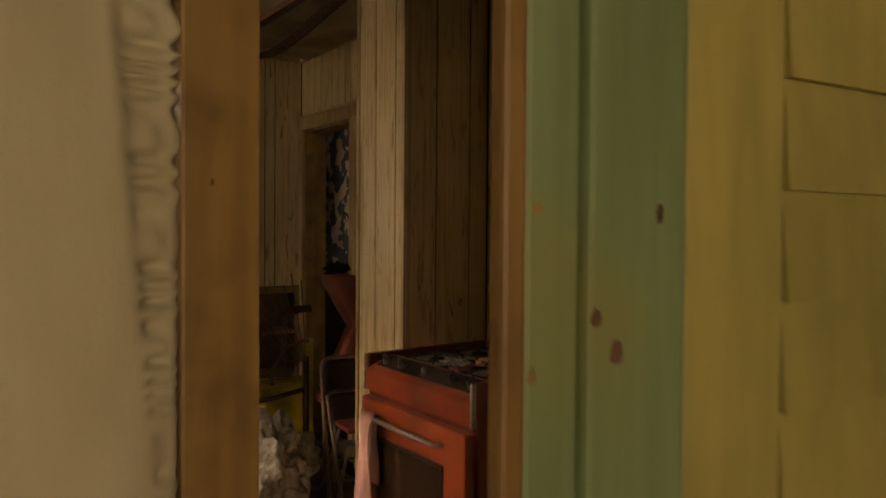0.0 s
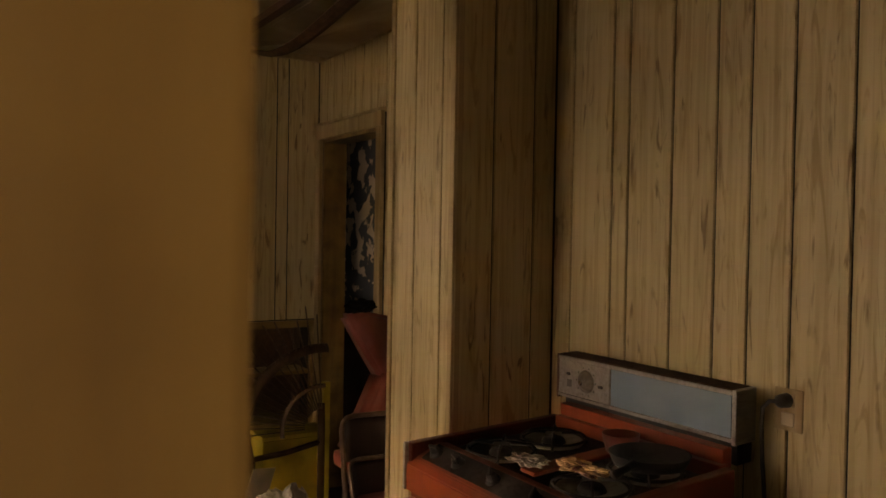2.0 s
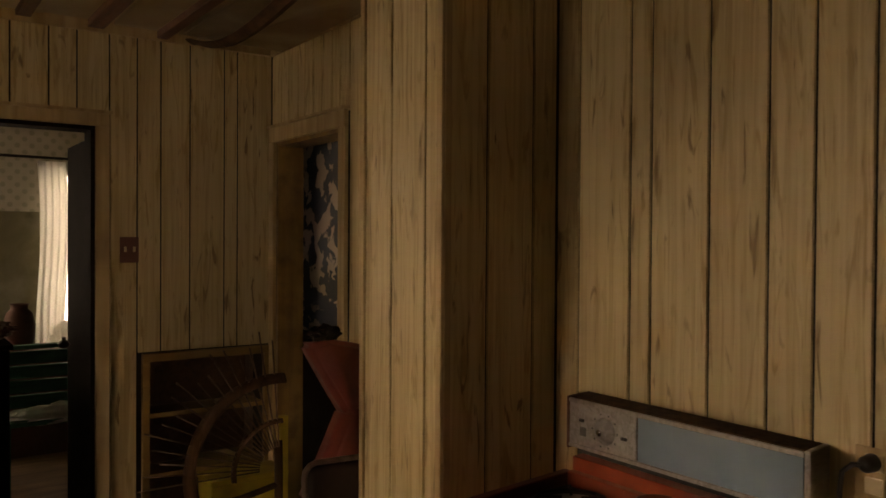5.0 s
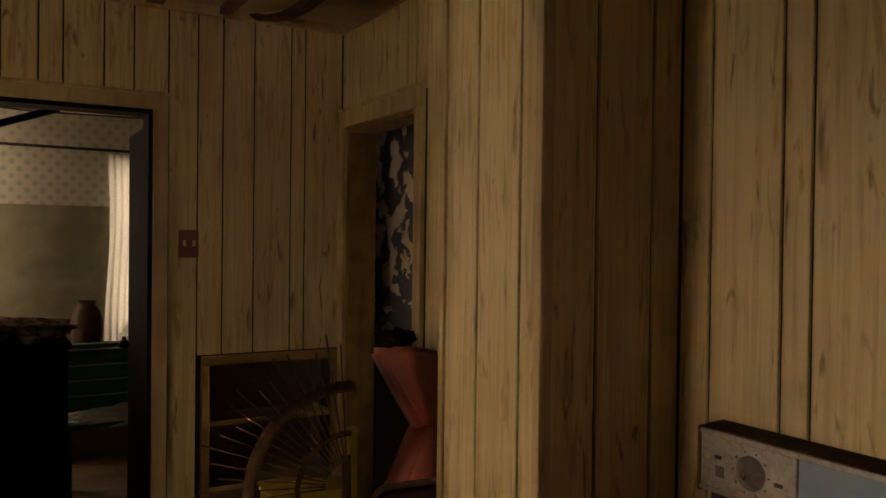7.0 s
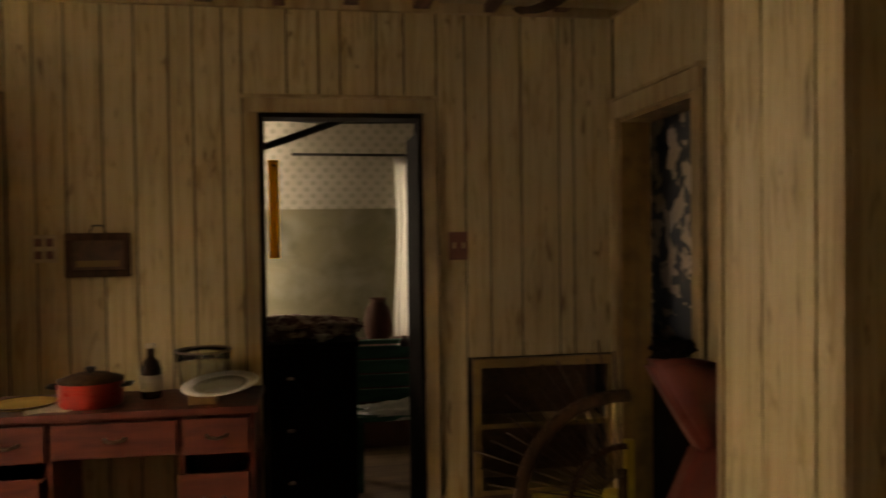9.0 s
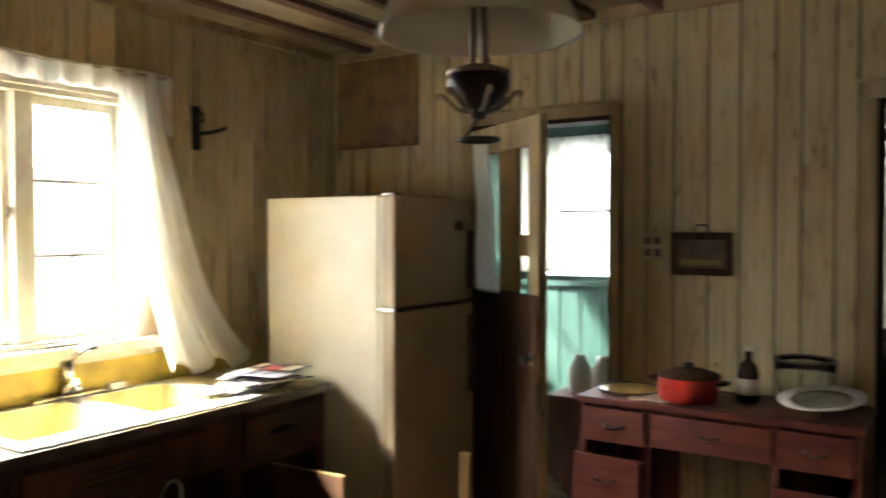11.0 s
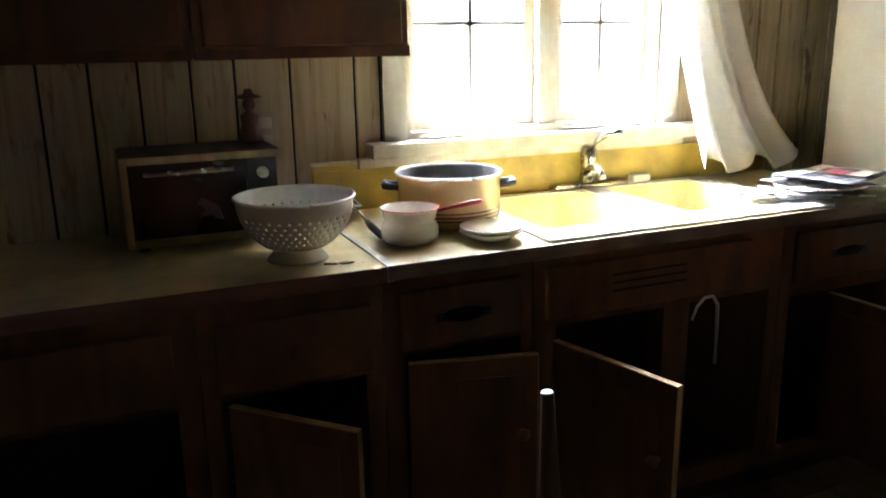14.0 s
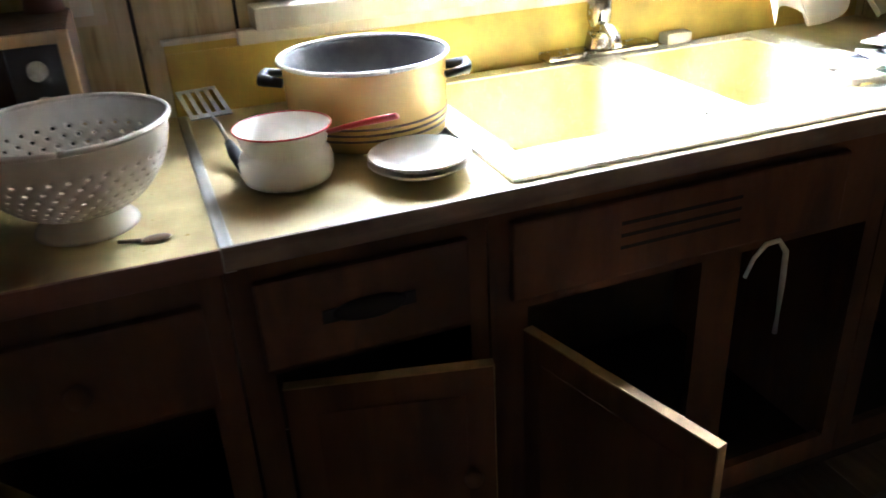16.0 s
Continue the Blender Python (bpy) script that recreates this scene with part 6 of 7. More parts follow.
for k, (x, y) in enumerate(BUR):
    g = part("burner", lathe([(0.0, 0.014), (0.030, 0.014), (0.036, 0.008), (0.038, 0.0)], (x, y, 0.873), 24), M["iron"], sv, smooth=True)
    part("drip_pan", lathe([(0.040, 0.001), (0.075, 0.002), (0.088, 0.008), (0.092, 0.008), (0.094, 0.001)], (x, y, 0.8725), 30), M["steel"], sv, "tarnished drip pan", smooth=True)
    bm = bmesh.new()
    for a in range(4):
        t = radians(45 + 90 * a)
        tube([(x + 0.025 * math.cos(t), y + 0.025 * math.sin(t), 0.902), (x + 0.085 * math.cos(t), y + 0.085 * math.sin(t), 0.902), (x + 0.102 * math.cos(t), y + 0.102 * math.sin(t), 0.889), (x + 0.104 * math.cos(t), y + 0.104 * math.sin(t), 0.874)], 0.0045, 6, bm)
    tube([(x + p, y + q, 0.888) for p, q in arc(0, 0, 0.10, 0, 360, 28)], 0.0045, 6, bm)
    part("grate", bm, M["iron"], sv, "black iron grate", smooth=True)
part("center_plate", boxes((1.86, 2.24, 2.205, 2.265, 0.873, 0.885), bevel=0.006), M["orange"], sv, "orange centre strip")
# backguard
GX = 2.31
part("backguard_case", boxes((GX + 0.004, SX1 + 0.02, SY0 + 0.030, SY1 + 0.004, 0.965, 1.098), bevel=0.006), M["darkwood"], sv, "brown backguard case")
part("backguard_foot", boxes((GX + 0.02, SX1 + 0.015, SY0 + 0.025, SY1 - 0.01, 0.90, 0.967)), M["black"], sv)
part("orange_riser", boxes((2.285, GX + 0.018, SY0 + 0.04, SY1 - 0.03, 0.89, 0.945), bevel=0.003), M["orange"], sv, "orange strip under the backguard")
part("backguard_end", boxes((GX - 0.004, SX1 + 0.02, SY0 + 0.016, SY0 + 0.030, 0.955, 1.098), bevel=0.004), M["steel"], sv, "metal end cap")
part("backguard_end", boxes((GX - 0.004, SX1 + 0.02, SY1 + 0.004, SY1 + 0.014, 0.955, 1.098), bevel=0.004), M["batten"], sv, "dark end cap")
part("frame_strip", boxes((GX - 0.005, GX + 0.004, SY0 + 0.030, SY1 + 0.004, 1.083, 1.094), (GX - 0.006, GX + 0.004, SY0 + 0.030, SY1 + 0.004, 0.962, 0.972), bevel=0.002), M["steel"], sv, "metal strips")
part("display_panel", boxes((GX - 0.001, GX + 0.0035, SY0 + 0.033, 2.347, 0.973, 1.082)), M["greyglass"], sv, "blue-grey glass panel")
cp_ = part("clock_panel", boxes((GX - 0.002, GX + 0.0035, 2.352, SY1 + 0.003, 0.973, 1.082)), M["steel"], sv, "brushed metal clock panel")
bm = lathe([(0.0, 0.026), (0.012, 0.026), (0.014, 0.020), (0.022, 0.018), (0.025, 0.010), (0.032, 0.008), (0.035, 0.003), (0.036, 0.0)], (0, 0, 0), 36)
bm.transform(pose(GX - 0.002, 2.458, 1.026, 0, -90, 0))
part("timer_dial", bm, M["steel"], cp_, "chrome timer dial", smooth=True)
bm = lathe([(0.0, 0.0285), (0.007, 0.028), (0.009, 0.0262)], (0, 0, 0), 18)
bm.transform(pose(GX - 0.002, 2.458, 1.026, 0, -90, 0))
part("dial_hub", bm, M["chrome"], cp_, smooth=True)
for y, z, w in ((2.39, 1.02, 0.009), (2.54, 1.04, 0.008)):
    part("pointer", boxes((GX - 0.007, GX - 0.002, y - w, y + w, z - 0.004, z + 0.004), bevel=0.001), M["black"], cp_)
part("legend", boxes((GX - 0.0028, GX - 0.002, 2.525, 2.548, 0.998, 1.022)), M["greyenamel"], cp_, "printed square")
for k in range(10):
    t = radians(36 * k)
    part("tick", boxes((GX - 0.0028, GX - 0.002, 2.458 + 0.044 * math.cos(t) - 0.002, 2.458 + 0.044 * math.cos(t) + 0.002, 1.026 + 0.044 * math.sin(t) - 0.002, 1.026 + 0.044 * math.sin(t) + 0.002)), M["black"], cp_)
# oven door
ovd = part("oven_door", boxes((SX0 - 0.022, SX0 + 0.018, SY0 + 0.015, SY1 - 0.015, 0.20, 0.755), bevel=0.008), M["orange"], sv, "orange oven door")
part("door_window", boxes((SX0 - 0.0245, SX0 - 0.0225, SY0 + 0.15, SY1 - 0.15, 0.36, 0.62), bevel=0.0008), M["brownglass"], ovd, "dark oven window")
part("window_trim", boxes((SX0 - 0.026, SX0 - 0.0225, SY0 + 0.135, SY0 + 0.149, 0.345, 0.635), (SX0 - 0.026, SX0 - 0.0225, SY1 - 0.149, SY1 - 0.135, 0.345, 0.635), (SX0 - 0.026, SX0 - 0.0225, SY0 + 0.149, SY1 - 0.149, 0.621, 0.635), (SX0 - 0.026, SX0 - 0.0225, SY0 + 0.149, SY1 - 0.149, 0.345, 0.359)), M["black"], ovd)
part("handle", tube([(SX0 - 0.02, SY0 + 0.14, 0.70), (SX0 - 0.055, SY0 + 0.15, 0.702), (SX0 - 0.058, SY1 - 0.15, 0.702), (SX0 - 0.02, SY1 - 0.14, 0.70)], 0.009, 10), M["steel"], ovd, "dull metal bar handle", smooth=True)
part("storage_drawer", boxes((SX0 - 0.018, SX0 + 0.018, SY0 + 0.015, SY1 - 0.015, 0.06, 0.185), bevel=0.006), M["orange"], sv)
tw = thing("dish_towel", "faded pink towel hanging over the oven handle", "towel", (SX0 - 0.06, 2.50, 0.70))


def towel(u, v):
    s = v * 2 - 1
    d = abs(s)
    x = SX0 - 0.058 + (-0.016 if s < 0 else 0.014) * min(1, d * 8) - 0.010 * math.sin(u * 11 + d * 3) * d
    return (x, 2.40 + 0.10 * u + 0.012 * math.sin(d * 6 + u * 3), 0.716 - d * (0.36 if s < 0 else 0.24) - 0.01 * math.sin(u * 9) * d)


part("cloth", sheet(towel, 26, 40, 0.004), M["pink"], tw, smooth=True)
fo = tagged(part("foil_scrap", lump((1.90, 2.30, 0.896), (0.036, 0.055, 0.010), 2, 0.7, 4), M["foil"]), "crumpled foil scrap on the cooktop", "foil")
fd = tagged(part("burnt_food", lump((1.955, 2.16, 0.905), (0.034, 0.075, 0.013), 6, 0.6, 4), M["food"]), "burnt scraps of food spilled on the cooktop", "food")
fp = thing("skillet", "blackened iron skillet sitting on a burner", "skillet", (2.12, 2.09, 0.906))
part("pan", lathe([(0.0, 0.004), (0.085, 0.004), (0.10, 0.03), (0.104, 0.03), (0.09, 0.0), (0.0, 0.0)], (2.12, 2.09, 0.907), 36), M["soot"], fp, smooth=True)
part("handle", tube([(2.03, 2.05, 0.932), (1.97, 2.02, 0.935), (1.90, 1.99, 0.936)], [0.012, 0.009, 0.011], 10, flat=0.5), M["soot"], fp, smooth=True)
bn = thing("baking_tin", "small red-brown tin bowl at the back of the range", "bowl", (2.20, 2.28, 0.886))
part("tin", lathe([(0.0, 0.004), (0.038, 0.004), (0.05, 0.05), (0.053, 0.05), (0.041, 0.0), (0.0, 0.0)], (2.20, 2.275, 0.886), 30), M["orange_shaded"], bn, smooth=True)

# the range stands slightly out of square
for o in (*sv.children_recursive, *tw.children_recursive):
    o.data.transform(Matrix(((1, 0, 0, 0), (0.14, 1, 0, -0.14 * 1.69), (0, 0, 1, 0), (0, 0, 0, 1))))

ou = thing("wall_outlet", "cream outlet plate with a black plug behind the stove", "outlet", (XR, 1.90, 1.06))
part("plate", boxes((XR - 0.007, XR - 0.001, 1.862, 1.942, 1.0, 1.108), bevel=0.003), M["trim"], ou)
for z in (1.03, 1.078):
    part("socket", boxes((XR - 0.010, XR - 0.007, 1.884, 1.920, z - 0.017, z + 0.017), bevel=0.003), M["plastic"], ou)
cd = thing("power_cord", "black power cord plugged in behind the stove", "cord", (XR - 0.02, 1.90, 1.08))
bm = lathe([(0.0, 0.034), (0.010, 0.034), (0.017, 0.026), (0.019, 0.0)], (0, 0, 0), 16)
bm.transform(pose(XR - 0.010, 1.905, 1.078, 0, -90, 0))
part("plug", bm, M["black"], cd, smooth=True)
part("cable", tube([(XR - 0.04, 1.906, 1.078), (XR - 0.05, 1.925, 1.076), (XR - 0.045, 1.948, 1.055), (XR - 0.035, 1.958, 1.01), (XR - 0.03, 1.958, 0.93), (XR - 0.025, 1.95, 0.80), (XR - 0.016, 1.95, 0.6)], 0.0055, 8), M["black"], cd, smooth=True)

# ---- shelf built into the back wall ----
sh = thing("built_in_bookcase", "low built-in bookcase, yellowed, half empty", "bookcase", (2.09, YB, 0))
part("frame", boxes((1.765, SN0, YB - 0.028, YB - 0.001, 0, SNH), (SN1, XR - 0.025, YB - 0.028, YB - 0.001, 0, SNH), (1.765, XR - 0.025, YB - 0.03, YB - 0.001, SNH, SNH + 0.04), bevel=0.003), M["shelfwood"], sh, "yellowed face frame")
part("back", boxes((SN0, SN1, YB + 0.255, YB + 0.265, 0, SNH)), M["rattan"], sh, "dark brown back")
part("side", boxes((SN0 - 0.014, SN0 - 0.001, YB, YB + 0.255, 0, SNH)), M["rattan"], sh)
part("side", boxes((SN1 + 0.001, SN1 + 0.014, YB, YB + 0.255, 0, SNH)), M["rattan"], sh)
part("top_board", boxes((SN0, SN1, YB, YB + 0.255, SNH - 0.002, SNH + 0.012)), M["shelfwood"], sh)
for z in (0.375, 0.665):
    part("shelf", boxes((SN0, SN1, YB - 0.01, YB + 0.254, z, z + 0.022), bevel=0.002), M["shelfwood"], sh, "bowed shelf board")
part("bottom_board", boxes((SN0, SN1, YB, YB + 0.254, 0.03, 0.06)), M["shelfwood"], sh)
for x0, x1, z0, z1, m, nm, lb in ((1.82, 2.34, 0.69, 0.92, "rattan", "leaning_board", "dark brown board leaning in the bookcase"), (1.82, 2.05, 0.40, 0.63, "rattan", "dark_box", "dark cardboard box in the bookcase")):
    tagged(part(nm, boxes((x0, x1, YB + 0.16, YB + 0.20, z0, z1), bevel=0.004), M[m]), lb, nm.replace("_", " "))
cs = thing("yellow_case", "yellow painted box standing before the bookcase", "box", (2.18, 4.78, 0))
part("box_body", boxes((2.02, 2.40, 4.74, 4.94, 0.0, 0.36), bevel=0.006), M["yellow"], cs)
part("box_lid", boxes((2.015, 2.403, 4.735, 4.945, 0.362, 0.385), bevel=0.004), M["yellow"], cs)
part("side_wing", boxes((2.345, 2.385, 4.70, 4.735, 0.0, 0.66), bevel=0.004), M["yellow"], cs)

# fan-shaped rattan back of an old chair: sticks radiate from one point through a curved band
fan = thing("rattan_fan_chair", "broken dark rattan chair back with radiating sticks", "chair", (2.25, 4.60, 0))
FC = Vector((2.30, 4.62, 0.44))


def fan_pt(r, a):
    t = radians(a)
    return (FC.x + r * math.cos(t), FC.y - 0.02 + 0.07 * (r / 0.8), FC.z + r * math.sin(t))


for k in range(17):
    a = 92 + k * 5.6
    part("stick", tube([fan_pt(0.10, a), fan_pt(0.4, a + 0.5 * math.sin(k)), fan_pt(0.60 + 0.05 * math.sin(k * 1.7), a)], 0.004, 6), M["rattan"], fan, smooth=True)
for r, w, f in ((0.42, 0.030, 1.0), (0.22, 0.014, 1.0)):
    part("band", tube([fan_pt(r, 85 + 105 * i / 22) for i in range(23)], w, 8, flat=0.5), M["darkwood"], fan, "dark curved band", smooth=True)
part("post", tube([(FC.x, FC.y, 0.0), (FC.x, FC.y, 0.44), (FC.x + 0.01, FC.y + 0.03, 0.56)], 0.02, 10), M["darkwood"], fan, smooth=True)
part("post", tube([(FC.x - 0.36, FC.y, 0.0), (FC.x - 0.38, FC.y, 0.30), (FC.x - 0.41, FC.y + 0.01, 0.46)], 0.016, 10), M["darkwood"], fan, smooth=True)
part("seat_rail", tube([(FC.x, FC.y, 0.36), (FC.x - 0.2, FC.y - 0.02, 0.33), (FC.x - 0.38, FC.y, 0.31)], 0.015, 10), M["darkwood"], fan, smooth=True)

# red vinyl armchair before the closet doorway
ra = thing("red_vinyl_chair", "worn red vinyl chair with a high folded back", "chair", (2.27, 4.0, 0))


def slab(pts, y0, y1, bev):
    """A thick upholstered piece with the outline pts in x and z."""
    bm = bmesh.new()
    a = [bm.verts.new((x, y0, z)) for x, z in pts]
    b = [bm.verts.new((x, y1, z)) for x, z in pts]
    bm.faces.new(a)
    bm.faces.new(b[::-1])
    for i in range(len(pts)):
        j = (i + 1) % len(pts)
        bm.faces.new((a[i], b[i], b[j], a[j]))
    bmesh.ops.recalc_face_normals(bm, faces=bm.faces)
    bmesh.ops.bevel(bm, geom=bm.edges[:], offset=bev, segments=3, affect="EDGES")
    return bm


part("backrest", slab([(2.142, 1.099), (2.245, 1.117), (2.40, 1.085), (2.40, 0.797), (2.335, 0.779), (2.245, 0.923)], 3.962, 4.088, 0.02), M["redvinyl"], ra, "red vinyl backrest", smooth=True)
part("side_wing", slab([(2.308, 0.829), (2.40, 0.824), (2.40, 0.473), (2.128, 0.473), (2.209, 0.617)], 3.908, 4.07, 0.02), M["redvinyl"], ra, "red vinyl arm", smooth=True)
part("seat", boxes((2.12, 2.40, 3.85, 4.07, 0.40, 0.475), bevel=0.025), M["redvinyl"], ra, "red vinyl seat", smooth=True)
for x in (2.17, 2.36):
    for y in (3.90, 4.03):
        part("leg", tube([(x, y, 0.0), (x, y, 0.41)], 0.014, 10), M["bronze"], ra, smooth=True)
rf = tagged(part("dark_cloth", lump((2.235, 4.03, 1.135), (0.07, 0.04, 0.035), 5, 0.5, 3), M["shadow"]), "dark crumpled cloth lying on the red chair", "cloth")


# folding metal chairs
def folding_chair(m, mat_seat):
    th = thing("folding_chair", "brown metal folding chair leaning with a dark vinyl back", "chair", m=m, group="folding chairs")
    loop = [(-0.20, 0.0, 0.0), (-0.20, 0.10, 0.45), (-0.20, 0.16, 0.72)] + [(-0.20 + 0.06 * (1 - math.cos(radians(a))), 0.163 + 0.012 * a / 90, 0.72 + 0.06 * math.sin(radians(a))) for a in (30, 60, 90)]
    loop += [(-p[0], p[1], p[2]) for p in loop[::-1]]
    part("frame", tube(loop, 0.0125, 10), M["bronze"], th, "tubular brown frame", local=True, smooth=True)
    part("back_pad", sheet(lambda u, v: (-0.185 + 0.37 * u, 0.148 + 0.02 * v + 0.018 * math.sin(u * math.pi), 0.56 + 0.205 * v), 10, 6, 0.014), M["brownvinyl"], th, "dark vinyl back", local=True, smooth=True)
    part("seat", boxes((-0.185, 0.185, -0.28, 0.09, 0.43, 0.455), bevel=0.01), mat_seat, th, local=True)
    for s in (-0.17, 0.17):
        part("rear_leg", tube([(s, 0.22, 0.0), (s, -0.10, 0.44)], 0.011, 8), M["bronze"], th, local=True, smooth=True)
    part("crossbar", tube([(-0.2, 0.045, 0.2), (0.2, 0.045, 0.2)], 0.008, 8), M["bronze"], th, local=True, smooth=True)
    return th


folding_chair(pose(2.20, 3.63, 0.0, 0, 0, -6) @ Matrix.Scale(0.88, 4), M["redvinyl"])
folding_chair(pose(2.14, 3.40, 0.0, -12, 0, -4) @ Matrix.Scale(0.74, 4), M["brownvinyl"])
bag = tagged(part("plastic_bag", lump((1.70, 3.62, 0.20), (0.20, 0.17, 0.235), 12, 0.35, 5), M["bag"]), "crumpled clear plastic bag of rubbish on the floor", "bag")
bg2 = tagged(part("paper_bundle", lump((1.90, 3.98, 0.14), (0.13, 0.12, 0.16), 21, 0.5, 4), M["papercream"]), "torn bundle of pale paper on the floor", "paper")
wp = thing("white_carton", "white carton lying open on the floor before the bookcase", "carton", (1.86, 4.45, 0))
bm = boxes((1.80, 1.94, 4.40, 4.52, 0.0, 0.20), bevel=0.004)
part("carton_body", bm, M["papercream"], wp)
bm = boxes((-0.06, 0.06, -0.002, 0.002, 0.0, 0.16))
bm.transform(pose(1.87, 4.395, 0.19, 18, 6, 10))
part("flap", bm, M["papercream"], wp)
rngd = random.Random(11)
for k in range(26):
    x, y = rngd.uniform(1.0, 2.3), rngd.uniform(3.4, 4.9)
    tagged(part("floor_debris", lump((x, y, 0.012), (rngd.uniform(0.02, 0.07), rngd.uniform(0.02, 0.07), 0.013), k, 0.6, 2), M[rngd.choice(("papercream", "shelfwood", "rattan", "plaster"))]), "scrap of paper and plaster on the floor", "debris", group="floor debris")

# ---- bedroom things seen through the doorway ----
# dresser in silhouette, its shade put into the near-black colour
dr = thing("dark_dresser", "dresser coloured as a black silhouette for shade, behind the bedroom doorway", "dresser", (1.0, 5.95, 0))
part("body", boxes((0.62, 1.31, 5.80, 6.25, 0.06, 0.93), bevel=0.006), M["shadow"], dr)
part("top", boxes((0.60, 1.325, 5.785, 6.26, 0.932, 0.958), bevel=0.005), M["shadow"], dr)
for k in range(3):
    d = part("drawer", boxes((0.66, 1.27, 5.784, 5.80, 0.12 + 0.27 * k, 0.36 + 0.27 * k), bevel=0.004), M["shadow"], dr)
    part("knob", lathe([(0.0, 0.0), (0.016, 0.004), (0.018, 0.014), (0.0, 0.02)], (0.97, 5.77, 0.23 + 0.27 * k), 14), M["bronze"], d, smooth=True)
tagged(part("folded_quilt", lump((1.02, 6.02, 1.01), (0.33, 0.17, 0.07), 31, 0.35, 4), M["quilt"], smooth=True), "mottled dark and pale quilt heaped on the dresser", "quilt")
cu = thing("white_cup", "small white cup on the dresser edge", "cup", (1.13, 5.83, 0.958))
part("cup_body", lathe([(0.0, 0.0), (0.02, 0.0), (0.034, 0.03), (0.036, 0.045), (0.033, 0.045), (0.018, 0.006), (0.0, 0.006)], (1.13, 5.83, 0.958), 24), M["white"], cu, smooth=True)
part("handle", tube([(1.165, 5.83, 0.995), (1.182, 5.83, 0.99), (1.18, 5.83, 0.975), (1.16, 5.83, 0.968)], 0.004, 6), M["white"], cu, smooth=True)
tb = thing("green_bench", "teal green painted slatted bench in the bedroom", "bench", (1.75, 6.7, 0))
for k in range(4):
    part("slat", boxes((1.30, 2.25, 6.58, 6.605, 0.47 + 0.09 * k, 0.548 + 0.09 * k), bevel=0.006), M["teal"], tb)
part("top_rail", boxes((1.29, 2.26, 6.57, 6.63, 0.83, 0.856), bevel=0.006), M["teal"], tb)
part("seat_board", boxes((1.30, 2.25, 6.25, 6.60, 0.42, 0.45), bevel=0.005), M["teal"], tb)
for x in (1.32, 2.20):
    part("leg", boxes((x, x + 0.05, 6.27, 6.32, 0.0, 0.42), (x, x + 0.05, 6.58, 6.63, 0.0, 0.86), bevel=0.004), M["teal"], tb)
tagged(part("white_sheet", lump((1.72, 6.36, 0.46), (0.34, 0.13, 0.05), 17, 0.5, 4), M["sheer"], smooth=True), "crumpled white bed sheet on the bench", "sheet")
ur = thing("brown_urn", "brown pottery urn standing on a chest", "urn", (1.56, 7.45, 0.72))
part("urn_body", lathe([(0.0, 0.0), (0.07, 0.0), (0.10, 0.08), (0.105, 0.17), (0.085, 0.26), (0.055, 0.29), (0.06, 0.32), (0.068, 0.325), (0.05, 0.325)], (1.56, 7.45, 0.72), 32), M["terracotta"], ur, smooth=True)
ch = thing("brown_chest", "brown wooden chest against the bedroom wall", "chest", (1.6, 7.5, 0))
part("chest_body", boxes((1.2, 2.0, 7.25, 7.75, 0.0, 0.69), bevel=0.006), M["terracotta"], ch)
part("lid", boxes((1.19, 2.01, 7.24, 7.76, 0.692, 0.72), bevel=0.006), M["terracotta"], ch)
wb = thing("bedroom_curtain", "long white curtain beside the bedroom window", "curtain", (1.85, 7.85, 2.1))


def bed_curtain(u, v):
    d = 1 - v
    return (1.735 + 0.20 * u + 0.02 * math.sin(d * 5), 7.86 + 0.010 * math.sin(u * 26 + 2 * math.sin(d * 3)) - 0.05 * d, 2.10 - d * 1.52)


part("cloth", sheet(bed_curtain, 50, 30, 0.0015), M["sheer"], wb, smooth=True)
part("tassels", lump((1.90, 7.78, 0.72), (0.07, 0.04, 0.13), 8, 0.6, 4), M["sheer"], wb, "bunched lace end")
tagged(part("curtain_pole", tube([(0.95, 7.84, 2.13), (2.45, 7.84, 2.12)], 0.011, 10), M["iron"], smooth=True), "thin dark curtain pole across the bedroom", "pole")
tagged(part("bare_wire", tube([(0.4, 7.0, 2.3), (1.2, 7.1, 2.27), (2.4, 7.2, 2.30)], 0.006, 6), M["iron"], smooth=True), "wire strung across the bedroom", "wire")
yc = thing("golden_curtain", "narrow strip of golden cloth hanging beside the bedroom doorway", "curtain", (0.945, 5.16, 1.9))
part("cloth", sheet(lambda u, v: (0.905 + 0.045 * u, 5.17 + 0.008 * math.sin(u * 12), 1.42 + 0.43 * v), 12, 6, 0.0015), M["gold"], yc, smooth=True)
part("nail", tube([(0.93, 5.13, 1.825), (0.93, 5.18, 1.825)], 0.006, 6), M["iron"], yc)
win3 = tagged(new("window_3"), "bedroom back window behind the curtain", "window", kind="structure")
sash_bars(win3, "y", YR + 0.05, 1.77, 2.25, 0.72, 2.04, 1, 2, M["whitepaint"])
# out of view, added so that the fill lamp can shine in
win2 = tagged(new("window_2"), "unseen bedroom side window with white frame, added for light", "window", kind="structure")
sash_bars(win2, "x", 2.55, BW0, BW1, 0.8, 2.1, 2, 2, M["whitepaint"])
fb_ = thing("fallen_pipe", "dark stovepipe hanging across the top of the doorway", "pipe", (1.05, 5.7, 2.0))
part("hanger_wire", tube([(1.12, 5.72, 2.14), (1.12, 5.72, ZC)], 0.006, 6), M["iron"], fb_)
part("pipe", tube([(0.70, 5.6, 1.90), (0.95, 5.65, 1.985), (1.25, 5.7, 2.10)], 0.018, 10), M["iron"], fb_, smooth=True)
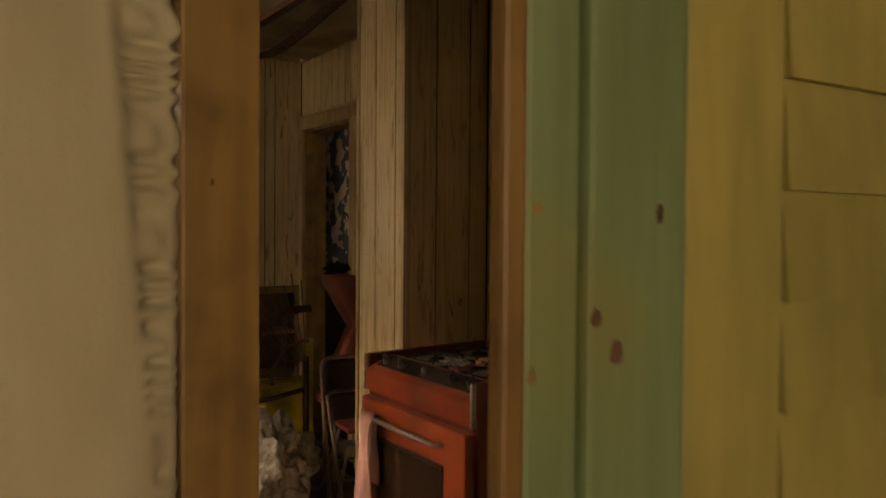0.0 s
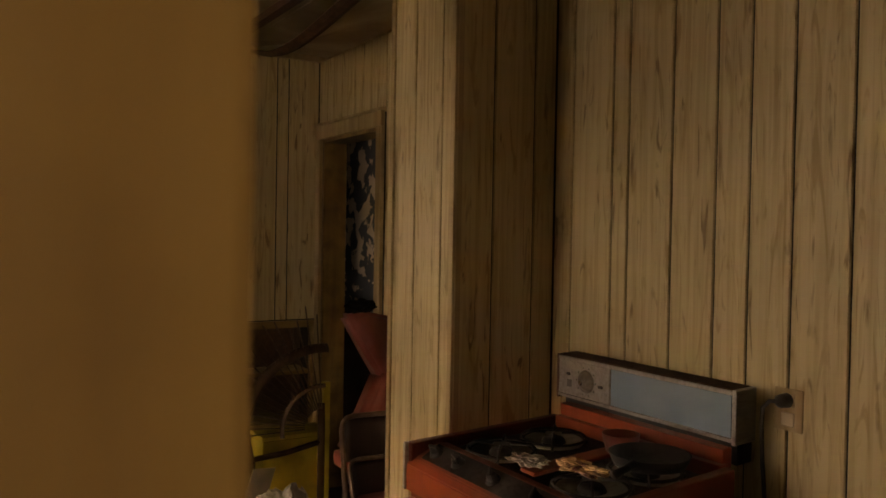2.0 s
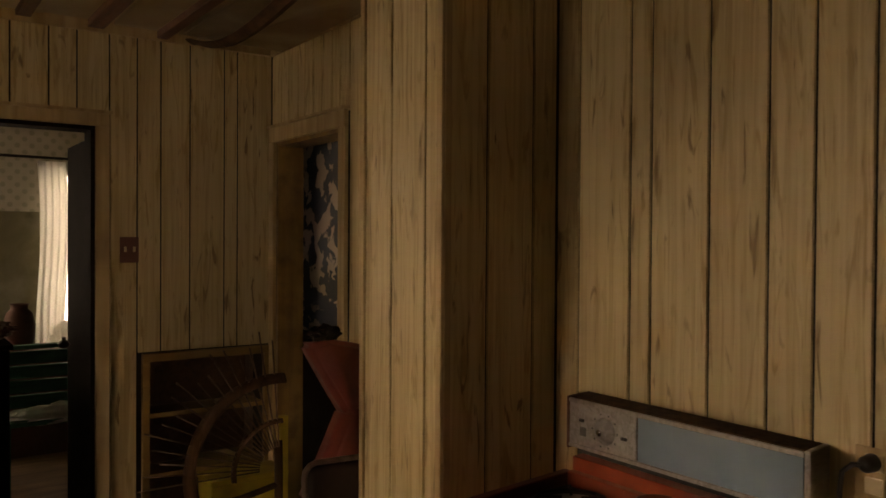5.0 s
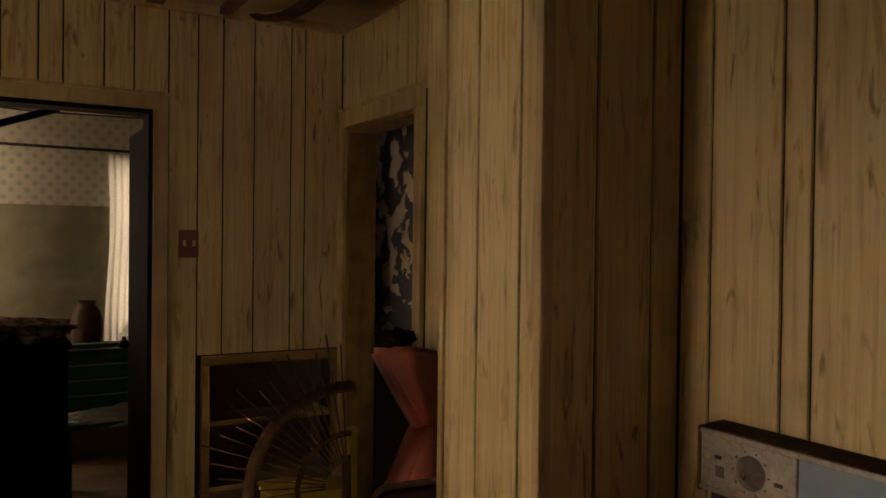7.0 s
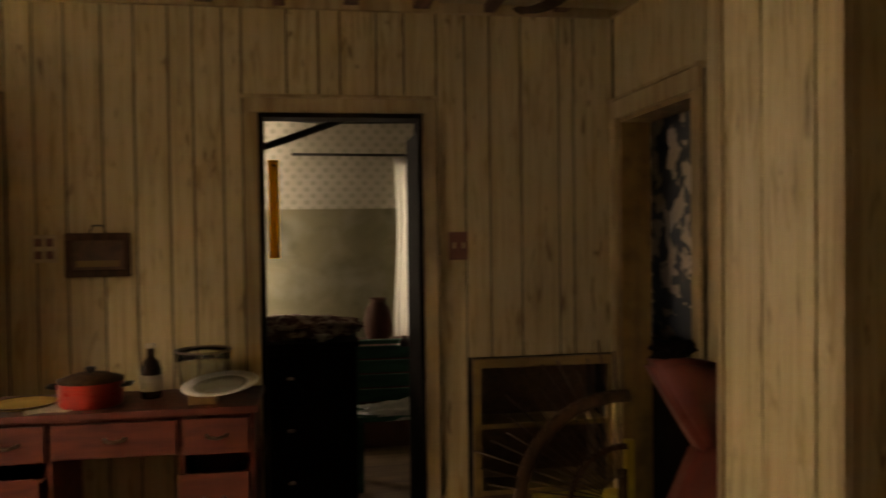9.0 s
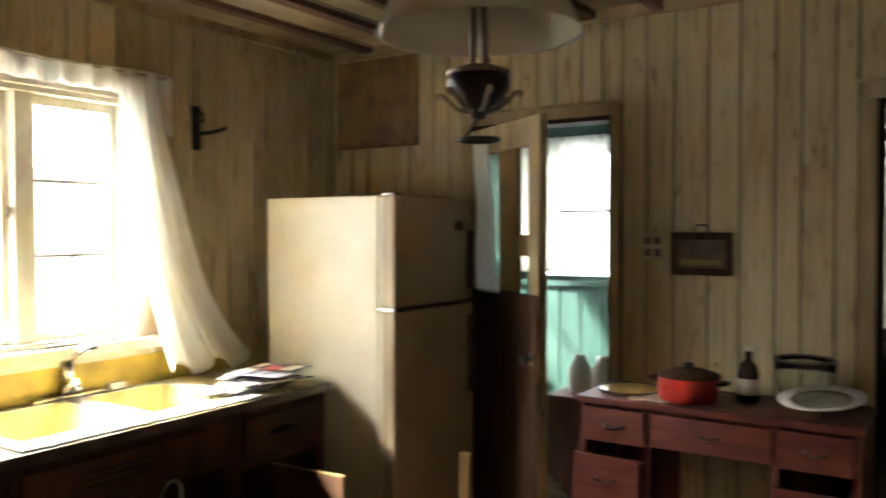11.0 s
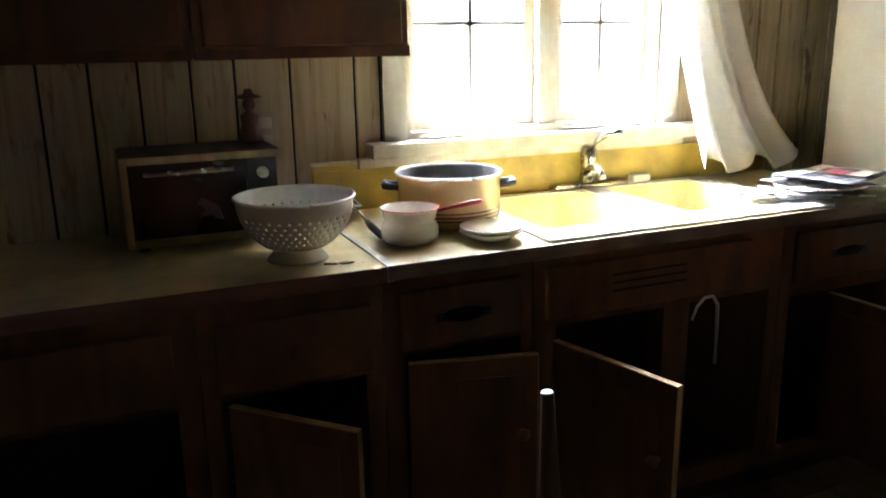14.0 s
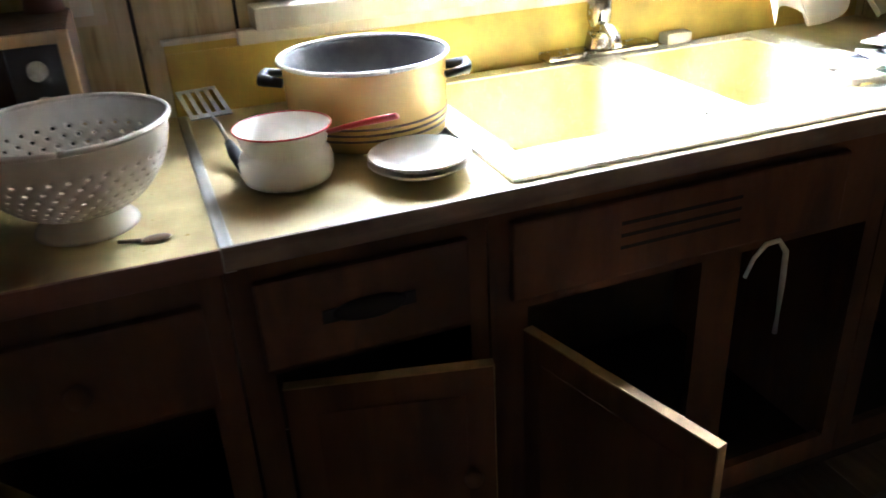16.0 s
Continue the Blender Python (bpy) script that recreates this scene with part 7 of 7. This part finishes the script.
part("fixture", lump((1.12, 5.72, 2.13), (0.16, 0.08, 0.045), 14, 0.4, 3), M["iron"], fb_)

# ---- green room things ----
win4 = tagged(new("window_4"), "green room back window", "window", kind="structure")
sash_bars(win4, "y", YG + 0.05, GW0, GW1, 1.22, 2.12, 1, 2, M["porchgreen"])
win5 = tagged(new("window_5"), "green room side window", "window", kind="structure")
sash_bars(win5, "x", -1.70, 5.3, 6.2, 1.22, 2.12, 1, 2, M["porchgreen"])
gc = thing("green_room_curtain", "white curtain at the green room window", "curtain", (-1.0, 6.35, 2.1))
part("cloth", sheet(lambda u, v: (-1.36 + 0.33 * u, 6.34 + 0.02 * math.sin(u * 40), 1.28 + 0.84 * v), 40, 8, 0.0015), M["sheer"], gc, smooth=True)
part("valance", sheet(lambda u, v: (-1.36 + 0.72 * u, 6.345 + 0.015 * math.sin(u * 70), 2.02 + 0.12 * v), 60, 3, 0.0015), M["sheer"], gc, smooth=True)
cr = thing("wooden_crate", "brown wooden crate by the green room door", "crate", (-0.48, 5.6, 0))
part("crate_body", boxes((-0.66, -0.33, 5.42, 5.78, 0.0, 0.68), bevel=0.005), M["terracotta"], cr)
part("crate_lid", boxes((-0.665, -0.325, 5.415, 5.785, 0.682, 0.70), bevel=0.004), M["terracotta"], cr)
for dx in (-0.56, -0.43):
    jg = thing("glass_jug", "white glass jug standing on the crate", "jug", (dx, 5.6, 0.70), group="jugs on the crate")
    part("jug_body", lathe([(0.0, 0.0), (0.055, 0.0), (0.06, 0.02), (0.06, 0.12), (0.03, 0.165), (0.032, 0.19), (0.0, 0.19)], (dx, 5.6, 0.70), 24), M["white"], jg, smooth=True)
rngp = random.Random(5)
for k in range(9):
    tagged(part("rubbish_bag", lump((rngp.uniform(-0.75, -0.25), rngp.uniform(5.16, 5.36), 0.075 + 0.10 * (k // 3)), (rngp.uniform(0.06, 0.11), 0.08, rngp.uniform(0.06, 0.09)), k + 40, 0.4, 3), M[rngp.choice(("bag", "papercream", "terracotta"))], smooth=True),
           "heap of pale rubbish and cloth in the green room doorway", "rubbish", group="heap of rubbish")

# ---- planks of the walls, floor boards ----
plank_cache = {}
for parent, axis, face, a, c, z0, z1, out in PLANKS:
    key = (axis, face, round(c - a, 3), round(z0, 3), round(z1, 3), out)
    if key not in plank_cache:
        me = bpy.data.meshes.new("plank")
        bm = bmesh.new()
        w = c - a
        t0, t1 = (0.0, BK - 0.0005) if out < 0 else (-(BK - 0.0005), 0.0)
        if axis == "x":
            box(bm, t0, t1, 0, w, z0, z1 - 0.001)
        else:
            box(bm, 0, w, t0, t1, z0, z1 - 0.001)
        front = [e for e in bm.edges if all(abs((v.co.x if axis == "x" else v.co.y)) < 1e-6 for v in e.verts) and abs(e.verts[0].co.z - e.verts[1].co.z) > 0.1]
        bmesh.ops.bevel(bm, geom=front, offset=0.0022, segments=1, affect="EDGES")
        bm.to_mesh(me)
        bm.free()
        me.materials.append(M["panel"])
        plank_cache[key] = me
    ob = new("plank", plank_cache[key])
    ob.location = (face, a, 0) if axis == "x" else (a, face, 0)
    ob.parent = parent
fb = {}
rng = random.Random(8)
for i in range(24):
    x = XL + 0.175 * i
    if x + 0.17 > XR:
        break
    y = YF
    while y < YB - 0.05:
        y2 = min(y + rng.choice((1.2, 1.6, 2.0)), YB)
        n = round(y2 - y, 3)
        if n not in fb:
            me = bpy.data.meshes.new("floor_board")
            bm = boxes((0, 0.17, 0, n - 0.003, -0.02, 0.0))
            bm.to_mesh(me)
            bm.free()
            me.materials.append(M["floorwood"])
            fb[n] = me
        ob = new("floor_board", fb[n])
        ob.location = (x, y, 0)
        ob.parent = floor
        y = y2
struct("floor_other_rooms", boxes((-2.2, 2.4, -2.3, YF, -0.02, -0.001), (-2.0, 3.0, YB, 8.5, -0.02, -0.001), (XR, 3.0, 3.4, YB, -0.02, -0.001)), M["floorwood"], "dark worn floor of the other rooms", "floor")
